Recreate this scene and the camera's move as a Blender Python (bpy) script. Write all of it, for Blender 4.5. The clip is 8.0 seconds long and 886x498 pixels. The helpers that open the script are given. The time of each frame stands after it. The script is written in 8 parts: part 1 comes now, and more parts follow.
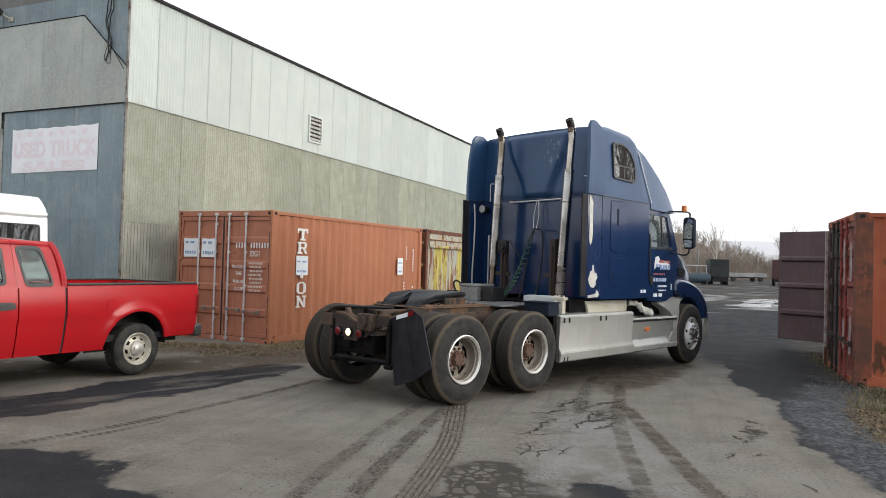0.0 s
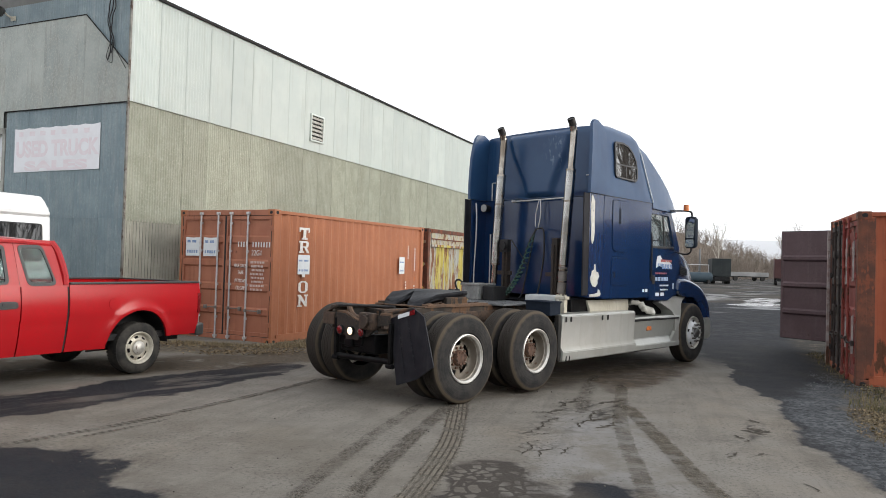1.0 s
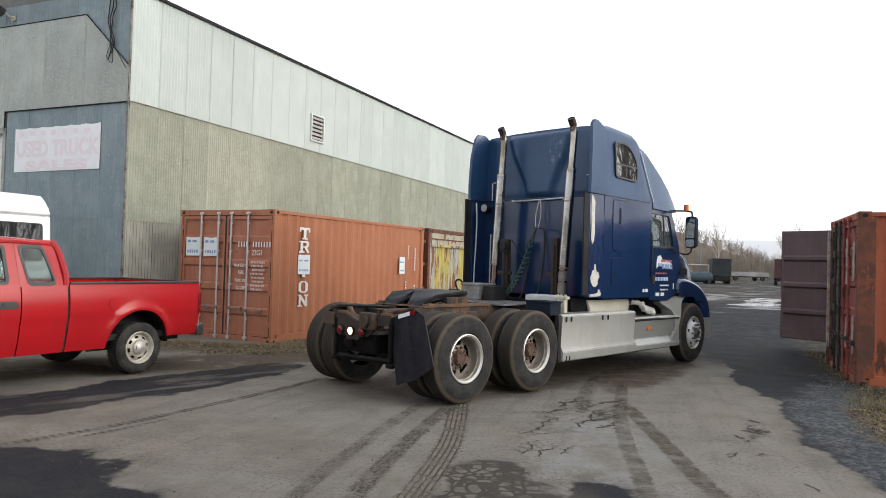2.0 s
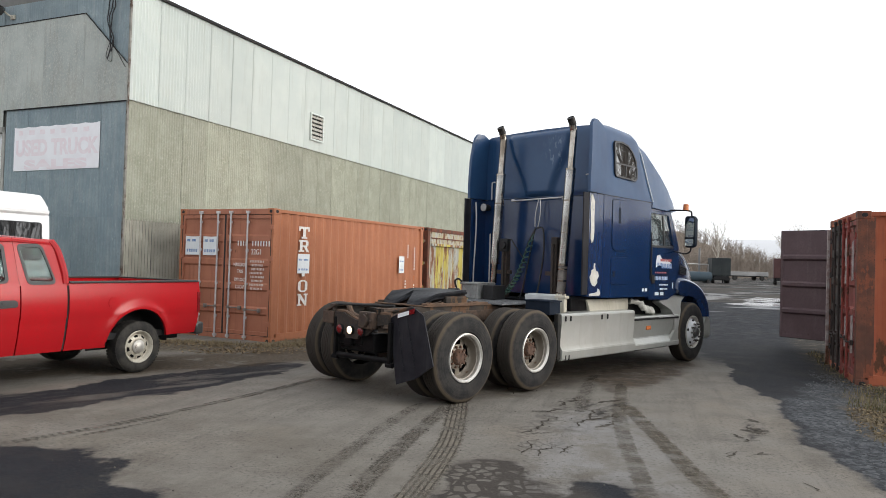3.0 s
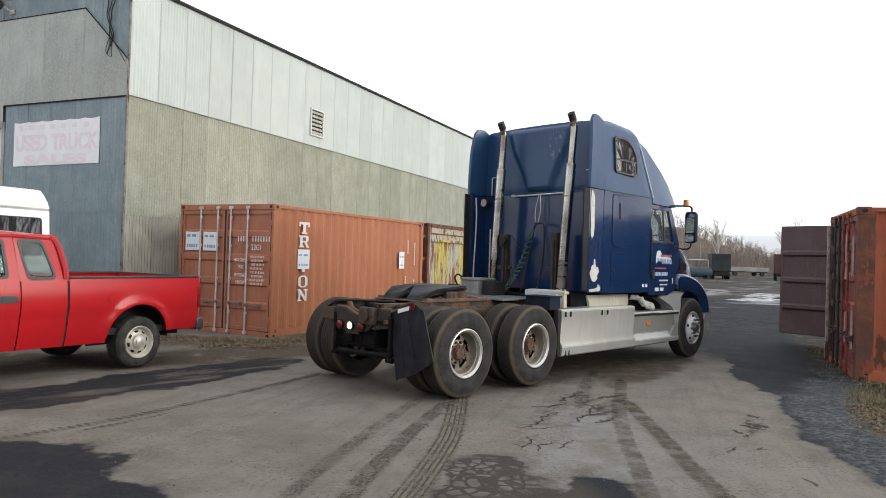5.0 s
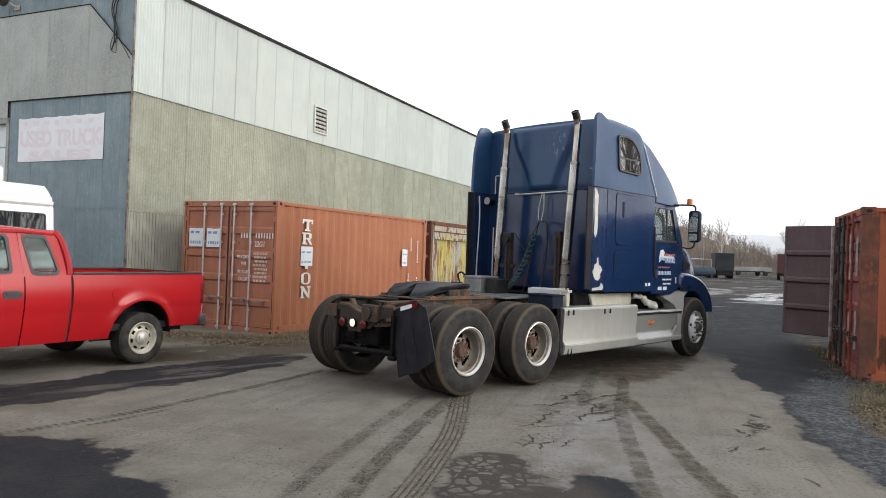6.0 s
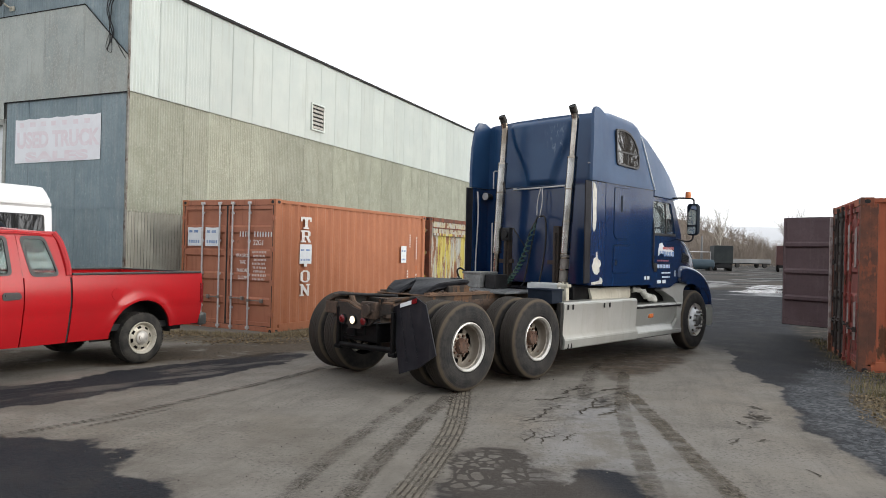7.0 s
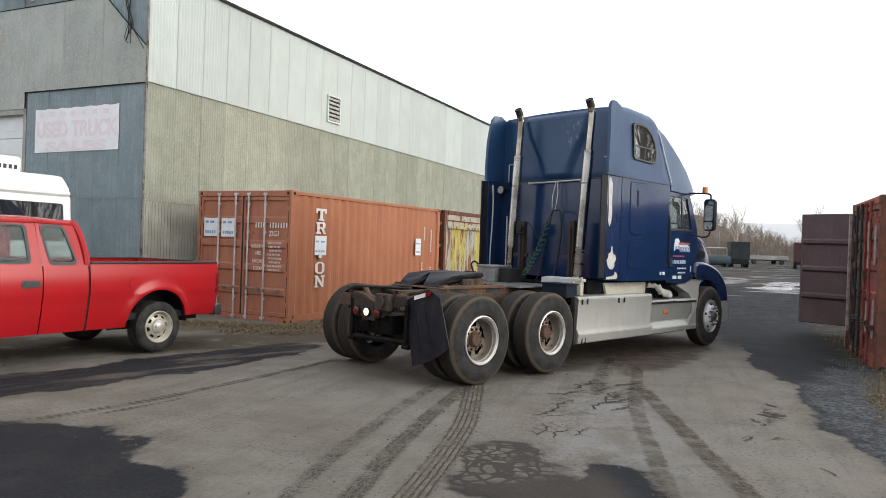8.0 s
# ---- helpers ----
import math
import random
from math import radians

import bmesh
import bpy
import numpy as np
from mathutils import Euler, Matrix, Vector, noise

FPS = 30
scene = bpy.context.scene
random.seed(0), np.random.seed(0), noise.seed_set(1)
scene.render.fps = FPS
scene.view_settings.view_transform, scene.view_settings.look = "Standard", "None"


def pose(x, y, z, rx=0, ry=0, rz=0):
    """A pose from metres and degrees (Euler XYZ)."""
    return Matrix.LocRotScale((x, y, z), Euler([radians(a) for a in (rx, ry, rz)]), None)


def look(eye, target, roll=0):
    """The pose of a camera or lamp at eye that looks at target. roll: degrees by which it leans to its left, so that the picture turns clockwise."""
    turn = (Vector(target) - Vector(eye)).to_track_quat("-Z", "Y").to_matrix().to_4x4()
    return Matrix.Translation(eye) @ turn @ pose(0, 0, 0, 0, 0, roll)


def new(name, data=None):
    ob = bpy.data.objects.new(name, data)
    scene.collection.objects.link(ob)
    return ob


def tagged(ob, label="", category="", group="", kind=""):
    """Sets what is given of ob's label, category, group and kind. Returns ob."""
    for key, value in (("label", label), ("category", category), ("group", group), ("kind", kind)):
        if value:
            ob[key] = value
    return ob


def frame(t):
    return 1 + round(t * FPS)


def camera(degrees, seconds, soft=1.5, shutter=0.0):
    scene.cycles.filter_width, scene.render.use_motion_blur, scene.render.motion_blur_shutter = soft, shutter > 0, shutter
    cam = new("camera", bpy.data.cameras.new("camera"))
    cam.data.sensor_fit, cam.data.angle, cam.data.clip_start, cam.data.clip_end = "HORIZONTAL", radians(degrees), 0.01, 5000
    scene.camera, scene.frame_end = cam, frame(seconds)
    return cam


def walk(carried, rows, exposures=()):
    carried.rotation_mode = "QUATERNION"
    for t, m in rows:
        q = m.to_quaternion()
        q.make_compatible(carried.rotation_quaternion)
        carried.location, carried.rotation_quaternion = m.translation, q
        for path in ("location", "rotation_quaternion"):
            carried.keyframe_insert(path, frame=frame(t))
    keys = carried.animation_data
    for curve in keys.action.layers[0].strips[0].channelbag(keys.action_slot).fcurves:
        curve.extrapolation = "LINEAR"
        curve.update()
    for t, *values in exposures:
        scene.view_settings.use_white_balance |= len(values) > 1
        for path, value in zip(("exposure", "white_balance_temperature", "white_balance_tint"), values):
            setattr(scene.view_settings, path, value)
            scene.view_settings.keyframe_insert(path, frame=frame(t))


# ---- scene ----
# ---- camera: one standing place, turned a little in the hand ----
cam = camera(63.8, 8.0, soft=0.9)
EYE = (0.0, 0.0, 1.586)
TURNS = (
    (0.0, -0.170, 1.290, -1.624), (0.5, 0.003, 1.242, -1.703), (1.0, -0.033, 1.219, -1.643),
    (1.5, 0.000, 1.217, -1.646), (3.0, -0.059, 1.152, -1.691), (3.5, -0.053, 1.081, -1.647),
    (4.0, -0.147, 0.986, -1.629), (4.5, -0.147, 0.876, -1.627), (6.0, 0.190, 0.610, -2.049),
    (6.5, -0.130, 0.475, -1.946), (7.0, 0.112, 0.297, -1.318), (7.5, 1.294, -0.087, -1.666),
    (8.0, 1.273, -0.303, -1.953))
walk(cam, [(t, pose(*EYE, 90 + pitch, roll, yaw)) for t, yaw, pitch, roll in TURNS],
     exposures=[(0.0, 0.3), (8.0, 0.3)])

# ---- light: a bright, hazy overcast sky and a weak, very wide sun ----
world = bpy.data.worlds.new("sky")
scene.world = world
world.use_nodes = True
wn = world.node_tree.nodes
wl = world.node_tree.links
sky = wn.new("ShaderNodeTexSky")
sky.sky_type = "NISHITA"
sky.sun_disc = False
sky.sun_elevation = radians(20)
sky.sun_rotation = radians(104)
sky.air_density = 1.0
sky.dust_density = 3.0
haze = wn.new("ShaderNodeHueSaturation")
haze.inputs["Saturation"].default_value = 0.28
wl.new(sky.outputs["Color"], haze.inputs["Color"])
cloud = wn.new("ShaderNodeMix")
cloud.data_type = "RGBA"
cloud.inputs[0].default_value = 0.7
cloud.inputs[7].default_value = (8.6, 8.8, 9.1, 1)
wl.new(haze.outputs["Color"], cloud.inputs[6])
wl.new(cloud.outputs[2], wn["Background"].inputs["Color"])
wn["Background"].inputs["Strength"].default_value = 0.15
sun = new("sun", bpy.data.lights.new("sun", "SUN"))
sun.data.energy = 1.4
sun.data.angle = radians(35)
sun.data.color = (1.0, 0.95, 0.88)
sun.matrix_world = look((40 * math.sin(radians(104)), 40 * math.cos(radians(104)), 15), (0, 0, 0))


# ---- materials ----
class Nodes:
    """A small wrapper to write node materials in few lines."""

    def __init__(self, name):
        self.m = bpy.data.materials.new(name)
        self.m.use_nodes = True
        self.t = self.m.node_tree
        self.b = self.t.nodes["Principled BSDF"]
        co = self.t.nodes.new("ShaderNodeTexCoord")
        self.co = co.outputs["Object"]
        self.uv = co.outputs["UV"]

    def put(self, kind):
        return self.t.nodes.new(kind)

    def wire(self, a, b):
        self.t.links.new(a, b)

    def feed(self, socket, v):
        if isinstance(v, bpy.types.NodeSocket):
            self.wire(v, socket)
        else:
            socket.default_value = v

    def math(self, op, a, b=0.0, c=None, clamp=False):
        n = self.put("ShaderNodeMath")
        n.operation, n.use_clamp = op, clamp
        self.feed(n.inputs[0], a)
        self.feed(n.inputs[1], b)
        if c is not None:
            self.feed(n.inputs[2], c)
        return n.outputs[0]

    def vec(self, op, a, b=(0, 0, 0), out=0):
        n = self.put("ShaderNodeVectorMath")
        n.operation = op
        self.feed(n.inputs[0], a)
        self.feed(n.inputs[1], b)
        return n.outputs[out]

    def scaled(self, v, s):
        return self.vec("MULTIPLY", v, s if isinstance(s, tuple) else (s, s, s))

    def noise(self, scale=5.0, detail=6.0, rough=0.6, v=None):
        n = self.put("ShaderNodeTexNoise")
        n.inputs["Scale"].default_value = 1.0
        n.inputs["Detail"].default_value = detail
        n.inputs["Roughness"].default_value = rough
        self.wire(self.scaled(v or self.co, scale), n.inputs["Vector"])
        return n.outputs["Fac"]

    def ramp(self, v, lo, hi, a=0.0, b=1.0):
        n = self.put("ShaderNodeMapRange")
        n.interpolation_type = "SMOOTHSTEP"
        for i, x in enumerate((v, lo, hi, a, b)):
            self.feed(n.inputs[i], x)
        return n.outputs[0]

    def mix(self, f, a, b, how="MIX"):
        n = self.put("ShaderNodeMix")
        n.data_type, n.blend_type = "RGBA", how
        self.feed(n.inputs[0], f)
        self.feed(n.inputs[6], a if isinstance(a, bpy.types.NodeSocket) else (*a, 1))
        self.feed(n.inputs[7], b if isinstance(b, bpy.types.NodeSocket) else (*b, 1))
        return n.outputs[2]

    def bump(self, h, strength=0.3, distance=0.01):
        n = self.put("ShaderNodeBump")
        n.inputs["Strength"].default_value = strength
        n.inputs["Distance"].default_value = distance
        self.wire(h, n.inputs["Height"])
        self.wire(n.outputs[0], self.b.inputs["Normal"])

    def random(self):
        return self.put("ShaderNodeObjectInfo").outputs["Random"]

    def done(self, color, rough=0.6, metal=0.0, coat=0.0, spec=None):
        self.feed(self.b.inputs["Base Color"], color if isinstance(color, bpy.types.NodeSocket) else (*color, 1))
        self.feed(self.b.inputs["Roughness"], rough)
        self.b.inputs["Metallic"].default_value = metal
        self.b.inputs["Coat Weight"].default_value = coat
        self.b.inputs["Coat Roughness"].default_value = 0.08
        if spec is not None:
            self.b.inputs["Specular IOR Level"].default_value = spec
        return self.m


def paint(name, a, b, scale=3.0, rough=0.5, metal=0.0, grain=60.0, bump=0.1, coat=0.0, rust=None, rust_at=0.62,
          streak=None, spread=0.0, rust_scale=4.0, rust_rough=0.85, uneven=0.25, speckle=None, spec=None, mottle=None, fleck=None):
    """A worn surface: two tones, fine relief, and, where wanted, rust in blotches and streaks that run down."""
    n = Nodes(name)
    if spread:
        # alike sheets share one mesh: each takes its own stretch of the pattern
        apart = n.put("ShaderNodeVectorMath")
        apart.operation = "SCALE"
        apart.inputs[0].default_value = (61.0, 83.0, 7.0)
        n.wire(n.random(), apart.inputs["Scale"])
        n.co = n.vec("ADD", n.co, apart.outputs[0])
    f = n.ramp(n.noise(scale), 0.35, 0.68)
    c = n.mix(f, a, b)
    if streak is not None:
        s = n.ramp(n.noise((11.0, 11.0, 0.7), 5, 0.65), 0.5, 0.72)
        c = n.mix(n.math("MULTIPLY", s, 0.65), c, streak)
    if mottle is not None:
        c = n.mix(n.math("MULTIPLY", n.ramp(n.noise((1.7, 1.7, 0.8), 8, 0.72), 0.42, 0.68), 0.7), c, mottle)
    if speckle is not None:
        c = n.mix(n.math("MULTIPLY", n.ramp(n.noise(24.0, 5, 0.75), 0.5, 0.62), 0.7), c, speckle)
    if fleck is not None:
        c = n.mix(n.math("MULTIPLY", n.ramp(n.noise((46.0, 46.0, 11.0), 4, 0.7), 0.56, 0.66), n.ramp(n.noise(3.1, 4, 0.6), 0.4, 0.62, 0.2, 0.8)), c, fleck)
    r = n.math("MULTIPLY_ADD", n.noise(scale * 5), uneven, rough - uneven / 2)
    if rust is not None:
        k = n.noise((rust_scale, rust_scale, rust_scale * 0.45), 8, 0.68)
        k = n.ramp(k, rust_at, rust_at + 0.05)
        tone = n.mix(n.noise(23.0), rust, tuple(x * 0.45 for x in rust))
        c = n.mix(k, c, tone)
        r = n.math("MAXIMUM", r, n.math("MULTIPLY", k, rust_rough))
    if spread:
        c = n.mix(1.0, c, n.ramp(n.random(), 0, 1, 1 - spread, 1 + spread), "MULTIPLY")
    n.bump(n.noise(grain, 4), bump, 0.004)
    return n.done(c, r, metal, coat, spec)


M = {}
M["fibre_white"] = paint("white_ribbed_sheet", (0.525, 0.575, 0.55), (0.568, 0.612, 0.58), 1.3, 0.6, streak=(0.475, 0.51, 0.47), spread=0.05)
M["fibre_grey"] = paint("olive_grey_sheet", (0.243, 0.254, 0.198), (0.31, 0.32, 0.258), 2.2, 0.8, streak=(0.203, 0.207, 0.157), spread=0.09, grain=25, bump=0.3, speckle=(0.345, 0.365, 0.305), mottle=(0.226, 0.233, 0.182), fleck=(0.44, 0.44, 0.36))
M["sheet_low"] = paint("bare_ribbed_metal", (0.35, 0.345, 0.29), (0.48, 0.47, 0.4), 2.0, 0.6, streak=(0.24, 0.225, 0.175), spread=0.08)
M["sheet_blue"] = paint("faded_slate_blue_sheet", (0.16, 0.216, 0.242), (0.216, 0.278, 0.3), 2.0, 0.6, streak=(0.27, 0.305, 0.315), spread=0.08, speckle=(0.165, 0.205, 0.225), fleck=(0.31, 0.37, 0.38))
M["sheet_front"] = paint("weathered_grey_front_sheet", (0.315, 0.35, 0.335), (0.4, 0.434, 0.41), 1.4, 0.8, streak=(0.255, 0.262, 0.236), spread=0.06, grain=25, bump=0.3, speckle=(0.44, 0.445, 0.41), mottle=(0.29, 0.288, 0.252), fleck=(0.54, 0.545, 0.51))
M["core"] = paint("dark_wall_core", (0.09, 0.09, 0.085), (0.12, 0.12, 0.11))
M["trim_dark"] = paint("dark_eave_trim", (0.012, 0.012, 0.013), (0.024, 0.022, 0.02), 4, 0.7, spec=0.2)
M["trim_grey"] = paint("grey_corner_trim", (0.28, 0.285, 0.265), (0.36, 0.36, 0.33), 4, 0.7, rust=(0.2, 0.12, 0.07), rust_at=0.7)
M["trim_corner"] = paint("weathered_corner_trim", (0.15, 0.145, 0.13), (0.26, 0.25, 0.225), 5, 0.75, rust=(0.09, 0.055, 0.035), rust_at=0.53)
M["roofing"] = paint("grey_roof_metal", (0.25, 0.25, 0.25), (0.33, 0.33, 0.32), 1, 0.55)
M["door_white"] = paint("white_overhead_door", (0.66, 0.7, 0.73), (0.74, 0.77, 0.78), 2, 0.5)
M["black"] = paint("black_steel", (0.010, 0.010, 0.011), (0.02, 0.02, 0.021), 6, 0.6, spec=0.3)
M["rubber"] = paint("tyre_rubber", (0.010, 0.010, 0.011), (0.026, 0.024, 0.021), 5, 0.8, bump=0.25, spec=0.3)
M["rubber_dusty"] = paint("dusty_pickup_tyre", (0.018, 0.0175, 0.017), (0.05, 0.046, 0.04), 7, 0.85, bump=0.3, spec=0.3)
M["flap"] = paint("black_mud_flap", (0.010, 0.010, 0.014), (0.021, 0.022, 0.027), 3, 0.5, spec=0.15, streak=(0.035, 0.034, 0.035))
M["alu"] = paint("dull_aluminium", (0.5, 0.5, 0.48), (0.62, 0.61, 0.58), 6, 0.38, metal=0.85, rust=(0.22, 0.17, 0.12), rust_at=0.68)
M["steel_rim"] = paint("dirty_silver_rim", (0.40, 0.385, 0.35), (0.56, 0.54, 0.5), 7, 0.42, metal=0.45, rust=(0.2, 0.14, 0.09), rust_at=0.6)
M["disc_white"] = paint("white_wheel_paint", (0.6, 0.62, 0.64), (0.48, 0.49, 0.5), 6, 0.4)
M["nut"] = paint("polished_nut_cover", (0.7, 0.7, 0.7), (0.5, 0.49, 0.47), 9, 0.2, metal=1.0)
M["chrome"] = paint("tarnished_chrome", (0.46, 0.43, 0.39), (0.22, 0.185, 0.15), 3.0, 0.22, metal=1.0, bump=0.02, uneven=0.12)
M["shield"] = paint("perforated_heat_shield", (0.56, 0.56, 0.55), (0.24, 0.235, 0.225), 2.2, 0.24, metal=1.0, rust=(0.2, 0.15, 0.11), rust_at=0.64, bump=0.03, uneven=0.15)
M["sooty"] = paint("sooty_pipe", (0.012, 0.011, 0.011), (0.05, 0.043, 0.037), 9, 0.6, metal=0.3)
M["grey_dark"] = paint("dull_dark_bumper", (0.05, 0.05, 0.05), (0.09, 0.09, 0.088), 6, 0.45, metal=0.4)
M["rust"] = paint("brown_rusty_steel", (0.13, 0.075, 0.045), (0.07, 0.045, 0.03), 7, 0.85, bump=0.3)
M["rust_dark"] = paint("dark_rusty_steel", (0.03, 0.021, 0.017), (0.017, 0.0145, 0.013), 7, 0.85, bump=0.3, speckle=(0.055, 0.034, 0.022))
M["rust_mid"] = paint("brown_grimy_steel", (0.085, 0.052, 0.034), (0.034, 0.024, 0.019), 6, 0.85, bump=0.3, rust=(0.17, 0.085, 0.045), rust_at=0.58, speckle=(0.03, 0.022, 0.018))
M["coupling"] = paint("blue_black_greased_steel", (0.008, 0.009, 0.012), (0.024, 0.0255, 0.031), 5, 0.55, bump=0.5, grain=18, spec=0.25)
M["deck_dark"] = paint("dark_grey_deck", (0.09, 0.095, 0.1), (0.13, 0.135, 0.14), 5, 0.6)
M["frame"] = paint("rust_stained_black_frame", (0.022, 0.02, 0.018), (0.055, 0.042, 0.033), 5, 0.75, rust=(0.14, 0.078, 0.045), rust_at=0.52, spec=0.25)
M["hub_rust"] = paint("orange_rusty_hub", (0.115, 0.06, 0.038), (0.055, 0.034, 0.025), 30, 0.85)
M["blue"] = paint("dark_blue_truck_paint", (0.005, 0.022, 0.074), (0.007, 0.027, 0.084), 2.0, 0.2, bump=0.01, uneven=0.06, spec=0.45, coat=0.3, streak=(0.01, 0.035, 0.096))
def fairing_paint():
    """Dulled blue paint, with faint pale scuffs rubbed into the back of the fairing and thin runs of dirt."""
    n = Nodes("dulled_blue_fairing_paint")
    c = n.mix(n.ramp(n.noise(1.6), 0.35, 0.68), (0.011, 0.042, 0.112), (0.018, 0.057, 0.135))
    c = n.mix(n.math("MULTIPLY", n.ramp(n.noise((11.0, 11.0, 0.7), 5, 0.65), 0.5, 0.72), 0.65), c, (0.016, 0.056, 0.13))
    near = n.ramp(n.vec("LENGTH", n.vec("MULTIPLY", n.vec("SUBTRACT", n.co, (0.32, 3.0, 3.36)), (1.0, 1.0, 0.8)), out=1), 0.05, 0.3, 1.0, 0.0)
    rub = n.ramp(n.noise((16.0, 16.0, 7.0), 6, 0.75), 0.52, 0.66)
    c = n.mix(n.math("MULTIPLY", n.math("MULTIPLY", near, rub), 0.75), c, (0.2, 0.27, 0.36))
    c = n.mix(n.math("MULTIPLY", n.ramp(n.noise(60.0, 4, 0.7), 0.66, 0.72), 0.35), c, (0.1, 0.14, 0.2))
    r = n.math("MULTIPLY_ADD", n.noise(8.0), 0.12, 0.26)
    n.bump(n.noise(1.7, 2), 0.14, 0.05)
    return n.done(c, r, spec=0.45)


M["blue_cap"] = fairing_paint()
# pale blue for the fairing lip and for the painted hood reflection
M["lip_blue"] = paint("pale_edge_and_highlight", (0.36, 0.4, 0.44), (0.46, 0.49, 0.52), 6, 0.35)
M["primer"] = paint("bare_white_primer", (0.56, 0.55, 0.5), (0.42, 0.41, 0.37), 7, 0.7, rust=(0.2, 0.21, 0.23), rust_at=0.62, rust_scale=9)
M["vent_slat"] = paint("grimy_vent_slat", (0.4, 0.4, 0.36), (0.26, 0.25, 0.21), 9, 0.7)
M["silver"] = paint("silver_fairing_paint", (0.40, 0.41, 0.388), (0.46, 0.468, 0.44), 1.2, 0.34, metal=0.42, coat=0.2, streak=(0.37, 0.37, 0.335), mottle=(0.39, 0.385, 0.35))
M["cream"] = paint("cream_tank_paint", (0.42, 0.395, 0.32), (0.5, 0.475, 0.4), 4, 0.5, streak=(0.3, 0.27, 0.21))
M["red_lens"] = paint("red_lens", (0.13, 0.006, 0.008), (0.17, 0.01, 0.012), 8, 0.25)
M["amber_lens"] = paint("amber_lens", (0.55, 0.15, 0.05), (0.62, 0.2, 0.06), 8, 0.25)
M["orange"] = paint("orange_brown_container_paint", (0.35, 0.124, 0.054), (0.40, 0.148, 0.067), 1.2, 0.6, rust=(0.15, 0.06, 0.03), rust_at=0.7, streak=(0.3, 0.1, 0.045), speckle=(0.325, 0.11, 0.048))
M["orange_door"] = paint("brown_container_door_paint", (0.325, 0.122, 0.069), (0.375, 0.146, 0.084), 2.0, 0.65, rust=(0.13, 0.05, 0.028), rust_at=0.66, streak=(0.22, 0.078, 0.042))
def yellow_paint():
    """Old yellow that peels in upright bands down to grey primer, with rust bleeding through."""
    n = Nodes("peeling_yellow_container_paint")
    band = n.noise((3.2, 3.2, 0.22), 7, 0.62)
    c = n.mix(n.ramp(band, 0.47, 0.53), (0.45, 0.375, 0.07), (0.35, 0.36, 0.33))
    c = n.mix(n.math("MULTIPLY", n.ramp(n.noise((13.0, 13.0, 1.2), 6, 0.7), 0.5, 0.62), 0.6), c, (0.46, 0.39, 0.2))
    low = n.ramp(n.noise((6.5, 6.5, 0.9), 8, 0.7), 0.49, 0.56)
    c = n.mix(low, c, n.mix(n.noise(21.0), (0.27, 0.11, 0.045), (0.12, 0.055, 0.03)))
    n.bump(n.noise(40.0, 4), 0.2, 0.005)
    return n.done(c, 0.75)


M["yellow"] = yellow_paint()
M["red_box"] = paint("rust_red_container_paint", (0.30, 0.074, 0.033), (0.36, 0.098, 0.042), 2.0, 0.75, rust=(0.13, 0.052, 0.024), rust_at=0.55, streak=(0.17, 0.055, 0.028), rust_scale=2.5)
M["red_dark"] = paint("dark_rusted_door_paint", (0.026, 0.019, 0.018), (0.045, 0.03, 0.026), 4.0, 0.75, rust=(0.1, 0.045, 0.025), rust_at=0.58)
M["purple"] = paint("faded_maroon_paint", (0.088, 0.054, 0.062), (0.112, 0.072, 0.08), 2.0, 0.62, rust=(0.08, 0.045, 0.035), rust_at=0.66, streak=(0.125, 0.088, 0.092), speckle=(0.078, 0.05, 0.055), grain=5, bump=0.5)
M["paper"] = paint("white_paper_sticker", (0.72, 0.75, 0.77), (0.66, 0.69, 0.71), 8, 0.6)
M["banner"] = paint("faded_white_vinyl_banner", (0.8, 0.81, 0.84), (0.76, 0.755, 0.785), 3, 0.6)
M["pink"] = paint("faded_pink_print", (0.75, 0.665, 0.7), (0.77, 0.73, 0.76), 9, 0.6)
M["print_white"] = paint("white_stencil_paint", (0.76, 0.75, 0.72), (0.62, 0.58, 0.54), 30, 0.6)
M["print_blue"] = paint("blue_print", (0.1, 0.2, 0.42), (0.35, 0.42, 0.55), 20, 0.6)
M["print_red"] = paint("red_print", (0.36, 0.07, 0.07), (0.42, 0.16, 0.16), 20, 0.6)
M["print_pale"] = paint("pale_blue_print", (0.4, 0.5, 0.68), (0.55, 0.62, 0.74), 20, 0.6)
M["galv_dark"] = paint("dull_galvanised_handle", (0.16, 0.14, 0.13), (0.22, 0.2, 0.18), 10, 0.6, metal=0.3)
M["print_faded"] = paint("faded_white_stencil", (0.66, 0.58, 0.54), (0.46, 0.35, 0.3), 26, 0.65)
M["galv"] = paint("galvanised_rod", (0.46, 0.46, 0.47), (0.56, 0.55, 0.545), 10, 0.45, metal=0.4)
M["pickup_red"] = paint("bright_red_pickup_paint", (0.385, 0.010, 0.014), (0.335, 0.011, 0.015), 1.5, 0.24, uneven=0.08, bump=0.02, spec=0.32, speckle=(0.33, 0.013, 0.015))
M["plastic"] = paint("black_trim_plastic", (0.02, 0.02, 0.021), (0.03, 0.03, 0.032), 10, 0.5)
M["van_white"] = paint("white_van_paint", (0.78, 0.79, 0.79), (0.72, 0.73, 0.73), 2, 0.4, coat=0.3)
M["green_hose"] = paint("green_coiled_hose", (0.012, 0.05, 0.036), (0.02, 0.075, 0.052), 10, 0.4)
M["step_blue"] = paint("dark_blue_step_box", (0.007, 0.012, 0.022), (0.012, 0.018, 0.03), 5, 0.7, spec=0.15)
